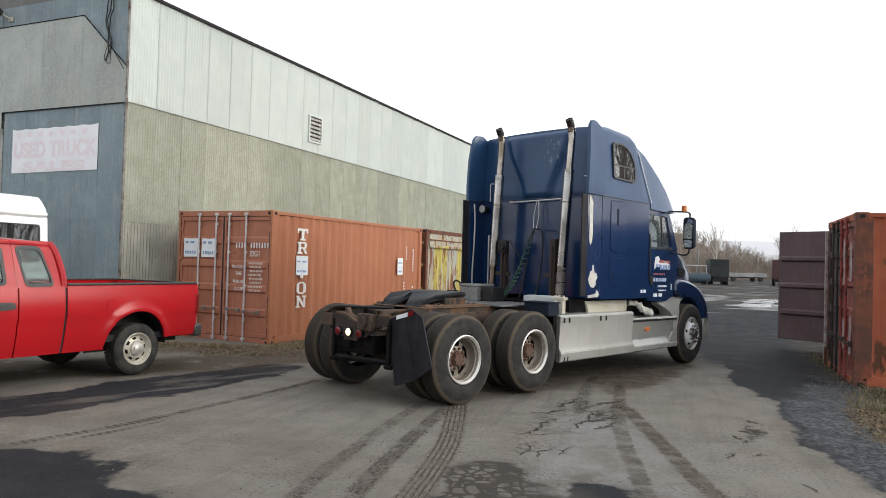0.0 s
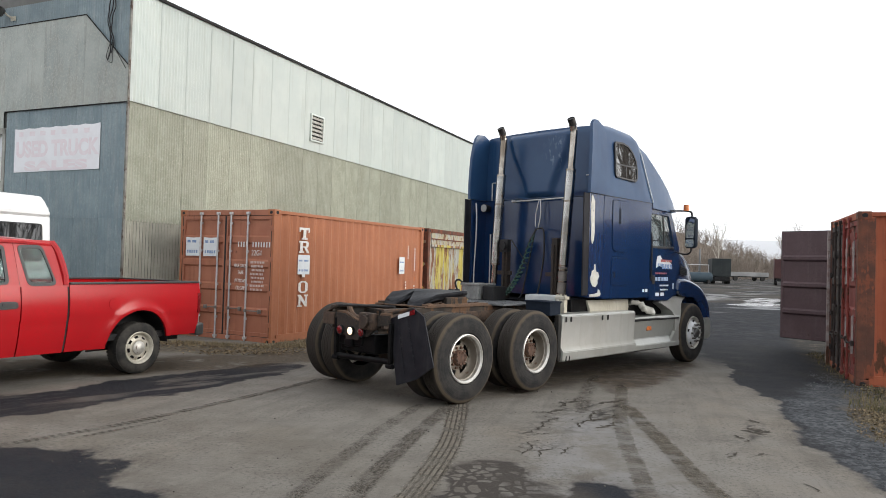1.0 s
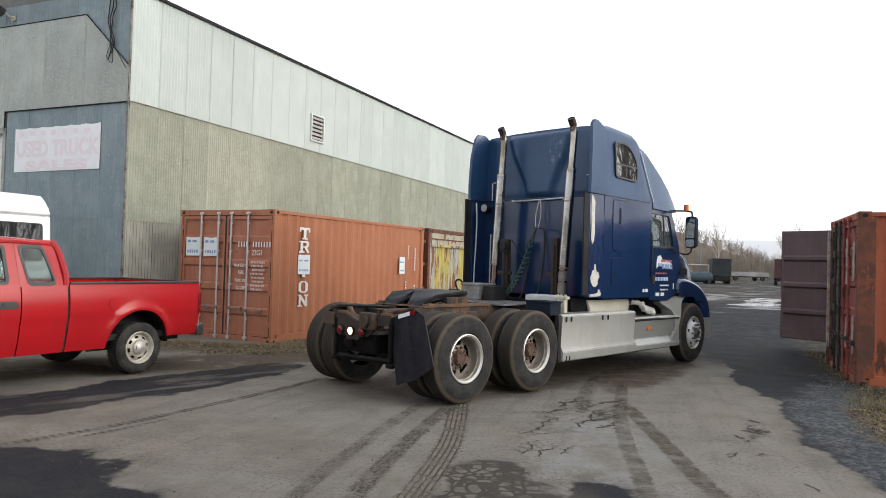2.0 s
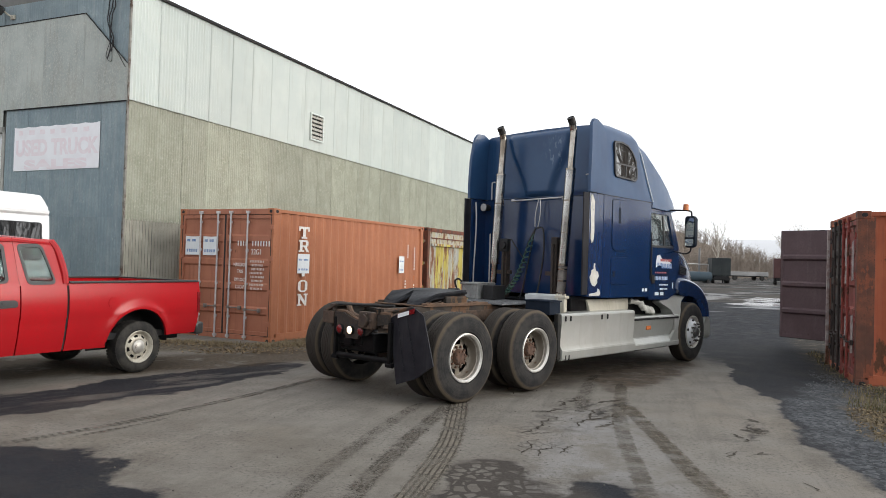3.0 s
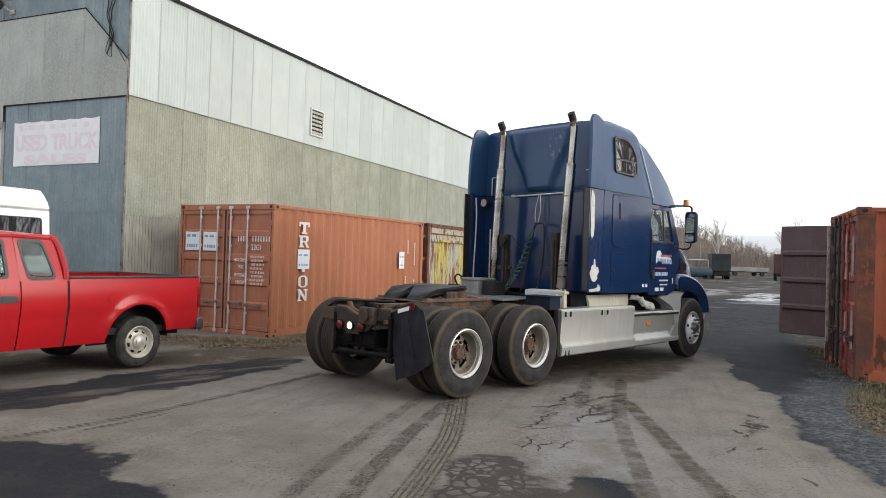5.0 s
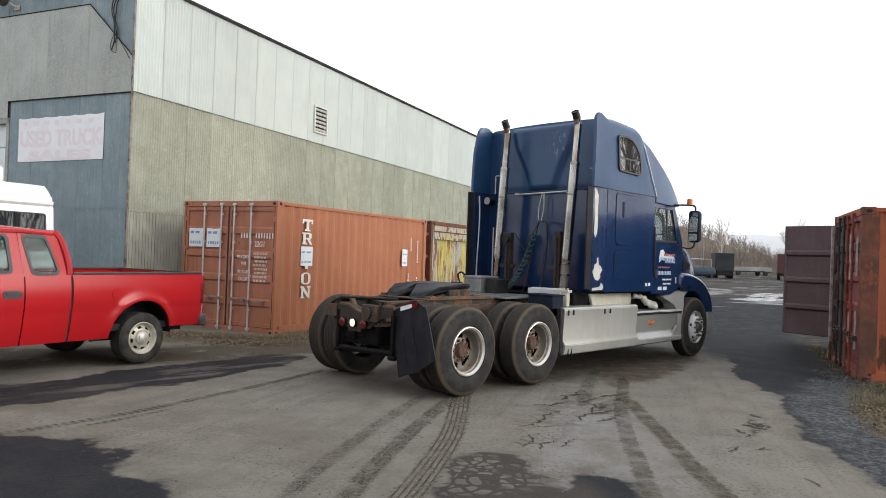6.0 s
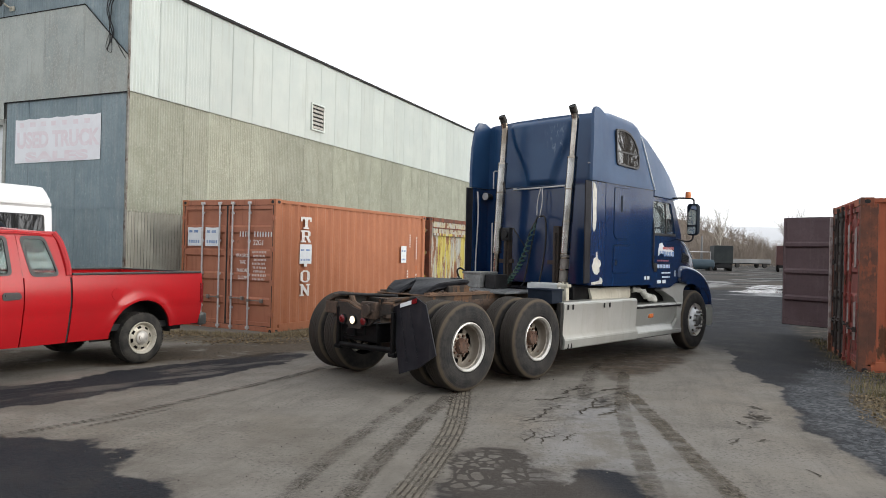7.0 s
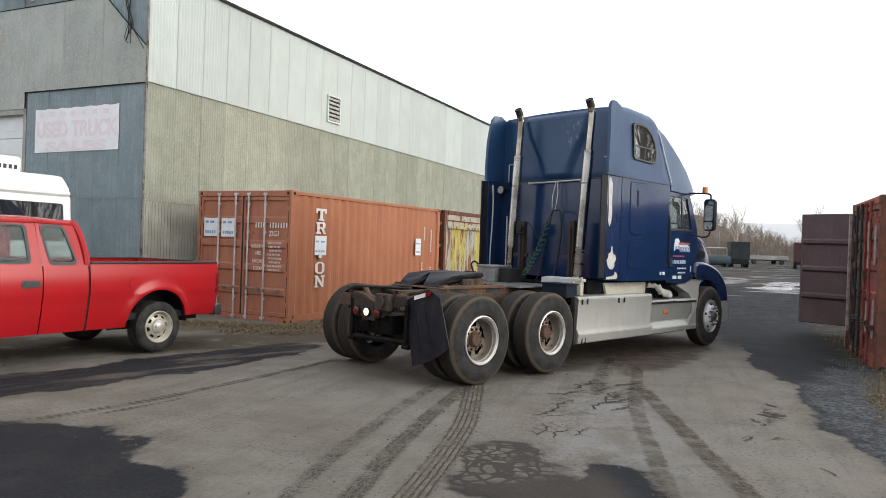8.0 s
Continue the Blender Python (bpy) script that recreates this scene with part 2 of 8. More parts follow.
M["grey_box"] = paint("grey_battery_box", (0.19, 0.2, 0.2), (0.3, 0.3, 0.29), 5, 0.5, metal=0.3, speckle=(0.15, 0.14, 0.13))
M["grey_pale"] = paint("pale_grey_tray_paint", (0.4, 0.42, 0.43), (0.5, 0.51, 0.51), 6, 0.5, rust=(0.2, 0.12, 0.07), rust_at=0.63)
M["inside_dark"] = paint("dark_interior", (0.025, 0.026, 0.03), (0.035, 0.036, 0.04), 5, 0.8)
M["wood_floor"] = paint("dark_plywood_floor", (0.1, 0.07, 0.045), (0.14, 0.1, 0.07), 6, 0.8)


def lamp_material():
    n = Nodes("lit_reverse_lamp")
    n.b.inputs["Emission Color"].default_value = (1.0, 0.78, 0.5, 1)
    n.b.inputs["Emission Strength"].default_value = 1.2
    return n.done((0.9, 0.85, 0.7), 0.3)


def glass_material(name, tint, rough=0.02, see=0.35, ior=1.45):
    """Tinted glass: partly see-through, with a real mirror gloss."""
    n = Nodes(name)
    n.b.inputs["Transmission Weight"].default_value = see
    n.b.inputs["IOR"].default_value = ior
    return n.done(tint, rough)


M["lamp"] = lamp_material()
M["glass"] = glass_material("tinted_window_glass", (0.72, 0.8, 0.8), see=0.97)
M["glass_pickup"] = glass_material("green_tinted_window_glass", (0.36, 0.45, 0.44), see=0.98, ior=1.22)
M["glass_dark"] = glass_material("dark_window_glass", (0.012, 0.014, 0.016), see=0.0, ior=1.9)
M["glass_film"] = glass_material("mirror_film_glass", (0.012, 0.014, 0.016), see=0.0, ior=3.6)


def tyre_material():
    """Dark rubber with a dusty brown shoulder and faint moulded rings on the side wall; the axle is the x axis."""
    n = Nodes("dusty_truck_tyre")
    r = n.vec("LENGTH", n.vec("MULTIPLY", n.co, (0, 1, 1)), out=1)
    rag = n.math("MULTIPLY", n.math("SUBTRACT", n.noise(9.0, 5, 0.7), 0.5), 0.05)
    ring = n.ramp(n.math("ADD", r, rag), 0.455, 0.49)
    tread = n.ramp(r, 0.5, 0.508)
    c = n.mix(n.ramp(n.noise(6.0, 6, 0.65), 0.35, 0.65), (0.0125, 0.0125, 0.0135), (0.031, 0.029, 0.027))
    c = n.mix(n.math("MULTIPLY", ring, 0.7), c, (0.098, 0.075, 0.05))
    c = n.mix(n.math("MULTIPLY", tread, 0.8), c, (0.02, 0.018, 0.017))
    c = n.mix(n.math("MULTIPLY", n.ramp(n.noise(40.0, 4, 0.7), 0.56, 0.66), 0.3), c, (0.05, 0.044, 0.036))
    mould = n.ramp(n.math("SINE", n.math("MULTIPLY", r, 190.0)), 0.5, 0.9)
    n.bump(n.math("ADD", n.math("MULTIPLY", mould, 0.6), n.math("MULTIPLY", n.noise(60.0, 4), 0.5)), 0.35, 0.005)
    return n.done(c, 0.82, spec=0.3)


def rim_material():
    """Worn silver at the lip, browner and darker deep in the dish, with brown blotches."""
    n = Nodes("dirty_dished_rim")
    sep = n.put("ShaderNodeSeparateXYZ")
    n.wire(n.co, sep.inputs[0])
    rag = n.math("MULTIPLY", n.math("SUBTRACT", n.noise(11.0, 6, 0.7), 0.5), 0.09)
    deep = n.ramp(n.math("ADD", sep.outputs[0], rag), -0.012, -0.075)
    c = n.mix(n.noise(8.0, 6, 0.65), (0.5, 0.485, 0.45), (0.66, 0.65, 0.61))
    c = n.mix(n.math("MULTIPLY", deep, 0.92), c, n.mix(n.noise(5.0, 6, 0.7), (0.15, 0.122, 0.09), (0.27, 0.24, 0.2)))
    c = n.mix(n.ramp(n.noise(14.0, 7, 0.7), 0.6, 0.66), c, (0.15, 0.1, 0.065))
    n.bump(n.noise(50.0, 4), 0.15, 0.004)
    return n.done(c, n.math("MULTIPLY_ADD", deep, 0.2, 0.36), 0.5)


M["tyre"] = tyre_material()
M["rim"] = rim_material()
# for greasy parts, and for the shade painted black under the sleeper
M["grease"] = paint("greasy_black_and_shade", (0.004, 0.004, 0.005), (0.010, 0.010, 0.010), 7, 0.5, bump=0.4, grain=25, spec=0.08)


def mirror_material():
    n = Nodes("mirror_silver")
    return n.done((0.8, 0.82, 0.82), 0.03, 1.0)


M["mirror"] = mirror_material()


# ---- mesh helpers ----
def box(bm, x0, x1, y0, y1, z0, z1, bevel=0.0):
    """An upright box; the six large faces of a bevelled one are shaded flat."""
    flat = bm.faces.layers.int.get("flat") or bm.faces.layers.int.new("flat")
    r = bmesh.ops.create_cube(bm, size=1.0)
    vs = r["verts"]
    bmesh.ops.scale(bm, vec=(abs(x1 - x0), abs(y1 - y0), abs(z1 - z0)), verts=vs)
    bmesh.ops.translate(bm, vec=((x0 + x1) / 2, (y0 + y1) / 2, (z0 + z1) / 2), verts=vs)
    if bevel:
        es = list({e for v in vs for e in v.link_edges})
        done = bmesh.ops.bevel(bm, geom=es, offset=bevel, segments=2, affect="EDGES", profile=0.5)
        for f in {f for v in done["verts"] for f in v.link_faces}:
            f.normal_update()
            if max(abs(k) for k in f.normal) > 0.9999:
                f[flat] = 1


def rod(bm, p, q, r, n=10, r2=None):
    """A round bar from p to q."""
    p, q = Vector(p), Vector(q)
    m = (q - p).to_track_quat("Z", "Y").to_matrix().to_4x4()
    m.translation = (p + q) / 2
    bmesh.ops.create_cone(bm, cap_ends=True, segments=n, radius1=r, radius2=r if r2 is None else r2,
                          depth=(q - p).length, matrix=m)


def sweep(bm, points, r, n=8, cap=True):
    """A round tube along points; r may be a list."""
    pts = [Vector(p) for p in points]
    rings, side = [], None
    for i, p in enumerate(pts):
        d = (pts[min(i + 1, len(pts) - 1)] - pts[max(i - 1, 0)]).normalized()
        if side is None:
            side = d.orthogonal().normalized()
        side = (side - d * side.dot(d)).normalized()
        up = d.cross(side)
        rr = r[i] if isinstance(r, (list, tuple)) else r
        rings.append([bm.verts.new(p + (side * math.cos(a) + up * math.sin(a)) * rr)
                      for a in (2 * math.pi * k / n for k in range(n))])
    for a, b in zip(rings, rings[1:]):
        for k in range(n):
            bm.faces.new((a[k], a[(k + 1) % n], b[(k + 1) % n], b[k]))
    if cap:
        bm.faces.new(rings[0][::-1])
        bm.faces.new(rings[-1])


def smooth_path(points, n=8):
    """Catmull-Rom through points."""
    pts = [Vector(p) for p in points]
    pts = [pts[0] * 2 - pts[1]] + pts + [pts[-1] * 2 - pts[-2]]
    out = []
    for a, b, c, d in zip(pts, pts[1:], pts[2:], pts[3:]):
        for k in range(n):
            t = k / n
            out.append(0.5 * (2 * b + (c - a) * t + (2 * a - 5 * b + 4 * c - d) * t * t + (3 * b - a - 3 * c + d) * t ** 3))
    return out + [pts[-2]]


def lathe_x(bm, profile, n=48, at=(0, 0, 0), closed=False):
    """Turn (x, r) pairs about the x axis."""
    rings = []
    for x, r in profile:
        rings.append([bm.verts.new((at[0] + x, at[1] + r * math.cos(a), at[2] + r * math.sin(a)))
                      for a in (2 * math.pi * k / n for k in range(n))])
    pairs = list(zip(rings, rings[1:])) + ([(rings[-1], rings[0])] if closed else [])
    for a, b in pairs:
        for k in range(n):
            bm.faces.new((a[k], a[(k + 1) % n], b[(k + 1) % n], b[k]))
    return rings


def prism(bm, poly, place, depth):
    """A flat polygon of (u, v) given thickness: place(u, v, w) gives the point, w from 0 to depth."""
    a = [bm.verts.new(place(u, v, 0)) for u, v in poly]
    b = [bm.verts.new(place(u, v, depth)) for u, v in poly]
    bm.faces.new(a)
    bm.faces.new(b[::-1])
    for i in range(len(poly)):
        j = (i + 1) % len(poly)
        bm.faces.new((a[j], a[i], b[i], b[j]))


def loft(bm, rings, closed=False, caps=True):
    rows = [[bm.verts.new(p) for p in ring] for ring in rings]
    for a, b in zip(rows, rows[1:]):
        n = len(a)
        for k in range(n if closed else n - 1):
            bm.faces.new((a[k], a[(k + 1) % n], b[(k + 1) % n], b[k]))
    if caps:
        bm.faces.new(rows[0][::-1])
        bm.faces.new(rows[-1])


def rounded(u0, u1, v0, v1, r, n=4):
    """The outline of a rectangle with round corners; r is one radius or four (from low u, low v, anticlockwise)."""
    rs = r if isinstance(r, (list, tuple)) else (r,) * 4
    out = []
    for (cu, cv, a0), q in zip(((u0, v0, 180), (u1, v0, 270), (u1, v1, 0), (u0, v1, 90)), rs):
        su, sv = (1 if cu == u0 else -1), (1 if cv == v0 else -1)
        for k in range(n + 1):
            a = radians(a0 + 90 * k / n)
            out.append((cu + su * q + q * math.cos(a), cv + sv * q + q * math.sin(a)))
    return out


def round_poly(poly, r, n=4):
    """Round the corners of a convex polygon."""
    out = []
    for i, p in enumerate(poly):
        a, b, c = Vector(poly[i - 1]), Vector(p), Vector(poly[(i + 1) % len(poly)])
        s, e = b + (a - b).normalized() * r, b + (c - b).normalized() * r
        for k in range(n + 1):
            t = k / n
            q = s * (1 - t) ** 2 + b * 2 * t * (1 - t) + e * t * t
            out.append((q.x, q.y))
    return out


def ringed(bm, outer, inner, place, depth):
    """A frame between two outlines with the same count of points."""
    n = len(outer)
    a = [bm.verts.new(place(u, v, 0)) for u, v in outer]
    b = [bm.verts.new(place(u, v, 0)) for u, v in inner]
    c = [bm.verts.new(place(u, v, depth)) for u, v in outer]
    d = [bm.verts.new(place(u, v, depth)) for u, v in inner]
    for i in range(n):
        j = (i + 1) % n
        bm.faces.new((a[i], a[j], b[j], b[i]))
        bm.faces.new((c[j], c[i], d[i], d[j]))
        bm.faces.new((a[j], a[i], c[i], c[j]))
        bm.faces.new((b[i], b[j], d[j], d[i]))


def mesh_of(name, bm, material, soft=35):
    bmesh.ops.recalc_face_normals(bm, faces=bm.faces[:])
    me = bpy.data.meshes.new(name)
    flat = bm.faces.layers.int.get("flat")
    for f in bm.faces:
        f.smooth = soft > 0 and not (flat and f[flat])
    if soft:
        for e in bm.edges:
            if len(e.link_faces) == 2 and e.calc_face_angle(0) > radians(soft):
                e.smooth = False
    bm.to_mesh(me)
    bm.free()
    me.materials.append(material)
    return me


def part(name, bm, material, parent=None, label="", soft=35):
    """A bmesh (or a ready mesh) as one object under a thing or a part."""
    me = bm if isinstance(bm, bpy.types.Mesh) else mesh_of(name, bm, material, soft)
    ob = new(name, me)
    if parent is not None:
        ob.parent = parent
    return tagged(ob, label=label)


def thing(name, m, label, category, group="", kind=""):
    ob = new(name)
    ob.matrix_world = m
    ob.empty_display_size = 0.3
    return tagged(ob, label, category, group, kind)


def block(name, parent, material, x0, x1, y0, y1, z0, z1, bevel=0.0, label=""):
    bm = bmesh.new()
    box(bm, x0, x1, y0, y1, z0, z1, bevel)
    return part(name, bm, material, parent, label)


def lettering(name, words, size, material, parent, m, label="", depth=0.002, bold=0.0):
    """Words in the built-in font, turned into a mesh."""
    cu = bpy.data.curves.new(name, "FONT")
    cu.body, cu.size, cu.extrude, cu.offset = words, size, depth, bold
    cu.align_x = "CENTER"
    tmp = bpy.data.objects.new(name, cu)
    scene.collection.objects.link(tmp)
    me = bpy.data.meshes.new_from_object(tmp.evaluated_get(bpy.context.evaluated_depsgraph_get()))
    bpy.data.objects.remove(tmp)
    me.materials.clear()
    me.materials.append(material)
    ob = part(name, me, material, parent, label)
    ob.matrix_local = m
    return ob


def bars(bm, place, u0, u1, v, height, count, gap=0.3, depth=0.003, seed=1):
    """A row of short bars in place of writing that cannot be read."""
    rng = random.Random(seed)
    step = (u1 - u0) / count
    for i in range(count):
        a = u0 + i * step
        b = a + step * (1 - gap) * rng.uniform(0.7, 1.0)
        prism(bm, [(a, v), (b, v), (b, v + height), (a, v + height)], place, depth)


# ---- the ground: one sheet of packed mud, wet asphalt and gravel ----
def capsule(n, p, a, b, ra, rb):
    """How far a point lies outside a capsule from a to b whose radius goes from ra to rb."""
    d = (b[0] - a[0], b[1] - a[1], 0.0)
    l2 = d[0] ** 2 + d[1] ** 2 + 1e-6
    rel = n.vec("SUBTRACT", p, (a[0], a[1], 0.0))
    t = n.math("DIVIDE", n.vec("DOT_PRODUCT", rel, d, 1), l2, clamp=True)
    foot = n.put("ShaderNodeVectorMath")
    foot.operation = "SCALE"
    foot.inputs[0].default_value = d
    n.wire(t, foot.inputs["Scale"])
    dist = n.vec("LENGTH", n.vec("SUBTRACT", rel, foot.outputs[0]), out=1)
    r = n.math("MULTIPLY_ADD", t, rb - ra, ra)
    return n.math("SUBTRACT", dist, r)


def spot(n, p, a, b, ra, rb, edge=0.25):
    """1 inside a capsule, fading over edge."""
    return n.ramp(capsule(n, p, a, b, ra, rb), -edge / 2, edge / 2, 1.0, 0.0)


def union(n, masks):
    out = masks[0]
    for m in masks[1:]:
        out = n.math("MAXIMUM", out, m)
    return out


def ground_material():
    n = Nodes("muddy_yard")
    flat = n.vec("MULTIPLY", n.co, (1, 1, 0))
    warp = n.put("ShaderNodeTexNoise")
    warp.inputs["Scale"].default_value = 1.6
    warp.inputs["Detail"].default_value = 6
    warp.inputs["Roughness"].default_value = 0.56
    n.wire(flat, warp.inputs["Vector"])
    shift = n.scaled(n.vec("SUBTRACT", warp.outputs["Color"], (0.5, 0.5, 0.5)), (0.75, 0.75, 0))
    p = n.vec("ADD", flat, shift)
    # dried tan mud, in two scales, dragged along the way of driving
    grain = n.noise(2.4, 8, 0.66, flat)
    fine = n.noise(38.0, 6, 0.7, flat)
    drag_v = n.put("ShaderNodeVectorRotate")
    drag_v.rotation_type = "Z_AXIS"
    n.wire(flat, drag_v.inputs["Vector"])
    drag_v.inputs["Angle"].default_value = radians(16)
    drag = n.noise((6.0, 0.5, 1.0), 5, 0.6, drag_v.outputs[0])
    mud = n.mix(n.ramp(grain, 0.3, 0.7), (0.140, 0.127, 0.107), (0.186, 0.171, 0.146))
    mottle = n.noise(0.8, 8, 0.7, flat)
    mud = n.mix(n.math("MULTIPLY", n.ramp(mottle, 0.5, 0.68), 0.55), mud, (0.108, 0.097, 0.081))
    mud = n.mix(n.math("MULTIPLY", n.ramp(n.noise(0.42, 6, 0.62, flat), 0.48, 0.66), 0.5), mud, (0.186, 0.158, 0.122))
    mud = n.mix(n.math("MULTIPLY", n.ramp(drag, 0.48, 0.7), 0.4), mud, (0.1, 0.091, 0.077))
    pale = n.math("MULTIPLY", n.ramp(n.noise(0.55, 4, 0.6, flat), 0.5, 0.7), 0.6)
    mud = n.mix(pale, mud, (0.19, 0.178, 0.156))
    scour = n.noise((22.0, 1.4, 1.0), 5, 0.65, drag_v.outputs[0])
    mud = n.mix(n.math("MULTIPLY", n.ramp(scour, 0.54, 0.66), 0.16), mud, (0.085, 0.077, 0.066))
    dampish = n.math("MULTIPLY", spot(n, p, (-4.6, 6.6), (-1.4, 5.6), 1.6, 1.1, 1.6), n.ramp(n.noise(0.9, 7, 0.68, flat), 0.36, 0.62))
    mud = n.mix(n.math("MULTIPLY", dampish, 0.6), mud, (0.1, 0.086, 0.066))
    # grey sanded streak in the middle of the way
    sand = n.math("MULTIPLY", spot(n, p, (1.0, 4.4), (1.75, 7.6), 0.6, 0.4, 0.8), n.ramp(grain, 0.35, 0.6))
    mud = n.mix(n.math("MULTIPLY", sand, 0.62), mud, (0.21, 0.208, 0.204))
    # dark wet asphalt, with ragged edges and a damp brown rim
    rag = n.put("ShaderNodeTexNoise")
    rag.inputs["Scale"].default_value = 9.0
    rag.inputs["Detail"].default_value = 5
    rag.inputs["Roughness"].default_value = 0.65
    n.wire(flat, rag.inputs["Vector"])
    pw = n.vec("ADD", p, n.scaled(n.vec("SUBTRACT", rag.outputs["Color"], (0.5, 0.5, 0.5)), (0.09, 0.09, 0)))
    reach = None
    for shape in (
            ((-3.05, 5.05), (-5.6, 4.9), 0.78, 1.0), ((-2.24, 4.42), (-3.6, 4.0), 0.62, 1.0),
            ((-2.4, 10.75), (-3.2, 9.3), 0.35, 0.62), ((-3.2, 9.3), (-4.2, 7.65), 0.62, 0.58), ((-4.2, 7.65), (-7.2, 5.6), 0.58, 0.9),
            ((0.4, 5.45), (0.42, 5.0), 0.36, 0.4), ((0.3, 4.7), (1.0, 4.6), 0.3, 0.4), ((1.18, 5.12), (1.05, 4.6), 0.28, 0.42),
            ((6.05, 12.8), (5.35, 10.2), 0.95, 1.05), ((5.35, 10.2), (5.1, 8.6), 1.05, 0.92), ((5.1, 8.6), (4.5, 6.6), 0.92, 1.05), ((4.5, 6.6), (4.7, 4.4), 1.05, 1.35)):
        d = capsule(n, pw, *shape)
        reach = d if reach is None else n.math("MINIMUM", reach, d)
    wet = n.ramp(reach, -0.05, 0.03, 1.0, 0.0)
    wet = n.math("MAXIMUM", wet, spot(n, p, (6.6, 13.2), (14, 31), 1.9, 6.5, 0.9))
    # tan mud dragged in streaks over the wet strip beside the pickup
    strip_v = n.put("ShaderNodeVectorRotate")
    strip_v.rotation_type = "Z_AXIS"
    n.wire(flat, strip_v.inputs["Vector"])
    strip_v.inputs["Angle"].default_value = radians(43)
    smear = n.ramp(n.noise((2.6, 0.5, 1.0), 7, 0.66, strip_v.outputs[0]), 0.5, 0.62)
    strip = spot(n, p, (-2.2, 11.2), (-7.2, 6.2), 1.3, 1.6, 0.8)
    wet = n.math("SUBTRACT", wet, n.math("MULTIPLY", n.math("MULTIPLY", smear, strip), 0.5), clamp=True)
    rim = n.math("MULTIPLY", n.ramp(reach, -0.02, 0.34, 1.0, 0.0), n.ramp(n.noise(3.1, 7, 0.7, flat), 0.36, 0.6))
    mud = n.mix(n.math("MULTIPLY", rim, 0.5), mud, (0.078, 0.066, 0.052))
    wet_tone = n.mix(n.ramp(fine, 0.35, 0.7), (0.009, 0.0112, 0.0155), (0.0205, 0.023, 0.0285))
    wet_tone = n.mix(n.math("MULTIPLY", n.ramp(n.noise(1.1, 7, 0.66, flat), 0.46, 0.68), 0.45), wet_tone, (0.038, 0.034, 0.03))
    wet_tone = n.mix(n.math("MULTIPLY", n.ramp(n.noise(5.0, 7, 0.72, flat), 0.56, 0.66), 0.4), wet_tone, (0.008, 0.008, 0.009))
    # loose blue-grey gravel along the right-hand containers
    gravel = union(n, [spot(n, p, (5.6, 10.2), (4.75, 8.6), 0.25, 0.5, 0.5), spot(n, p, (4.75, 8.6), (4.25, 7.0), 0.5, 0.6, 0.4), spot(n, p, (4.25, 7.0), (4.1, 4.4), 0.62, 0.8, 0.4)])
    stones = n.put("ShaderNodeTexVoronoi")
    stones.inputs["Scale"].default_value = 26
    n.wire(flat, stones.inputs["Vector"])
    stone_tone = n.mix(n.ramp(stones.outputs["Color"], 0.2, 0.9), (0.046, 0.05, 0.053), (0.13, 0.135, 0.138))
    # the far yard: dark, wet and patchy
    sep = n.put("ShaderNodeSeparateXYZ")
    n.wire(p, sep.inputs[0])
    far = n.ramp(sep.outputs[1], 13.5, 19.0)
    far_tone = n.mix(n.ramp(n.noise((0.1, 0.3, 1), 7, 0.66, flat), 0.42, 0.6), (0.014, 0.0165, 0.0205), (0.07, 0.062, 0.053))
    film = n.math("MULTIPLY", n.ramp(sep.outputs[1], 24.0, 32.0), n.ramp(n.noise((0.16, 0.42, 1), 6, 0.62, n.vec("ADD", flat, (31.0, 7.0, 0.0))), 0.54, 0.62))
    film = n.math("MAXIMUM", film, n.math("MULTIPLY", spot(n, p, (14.6, 41.0), (18.0, 50.0), 1.2, 2.4, 0.8), n.ramp(n.noise((0.5, 0.3, 1.0), 6, 0.66, flat), 0.44, 0.54)))
    # leaf litter and dry grass soil by the buildings and containers
    soil = union(n, [
        spot(n, p, (-6.5, 12.6), (-3.0, 12.7), 0.8, 0.75, 0.5),
        spot(n, p, (-3.0, 12.7), (0.5, 18.5), 0.7, 0.9, 0.5),
        spot(n, p, (6.2, 10.3), (5.1, 8.3), 0.3, 0.25, 0.4), spot(n, p, (5.0, 8.2), (4.5, 6.9), 0.22, 0.22, 0.3),
        spot(n, p, (6.4, 10.6), (9.0, 17.0), 0.5, 0.6, 0.4)])
    soil_tone = n.mix(n.ramp(n.noise(14.0, 6, 0.7, flat), 0.35, 0.65), (0.05, 0.042, 0.031), (0.15, 0.122, 0.085))
    murk = spot(n, p, (6.6, 10.4), (9.4, 17.5), 0.9, 1.2, 0.5)
    soil_tone = n.mix(n.math("MULTIPLY", murk, n.ramp(n.noise(2.3, 6, 0.7, flat), 0.36, 0.5)), soil_tone, (0.035, 0.031, 0.026))
    # damp brown earth round the pickup
    damp = n.math("MULTIPLY", union(n, [spot(n, p, (-3.3, 11.3), (-8.5, 8.0), 0.55, 1.5, 0.5), spot(n, p, (-1.6, 13.0), (1.0, 17.0), 0.6, 0.9, 0.6), spot(n, p, (-2.0, 12.1), (-4.6, 9.9), 0.6, 0.6, 0.4)]), n.ramp(n.noise(1.7, 6, 0.66, flat), 0.3, 0.46))
    damp_tone = n.mix(n.ramp(n.noise(17.0, 6, 0.7, flat), 0.35, 0.65), (0.028, 0.0195, 0.012), (0.08, 0.057, 0.033))
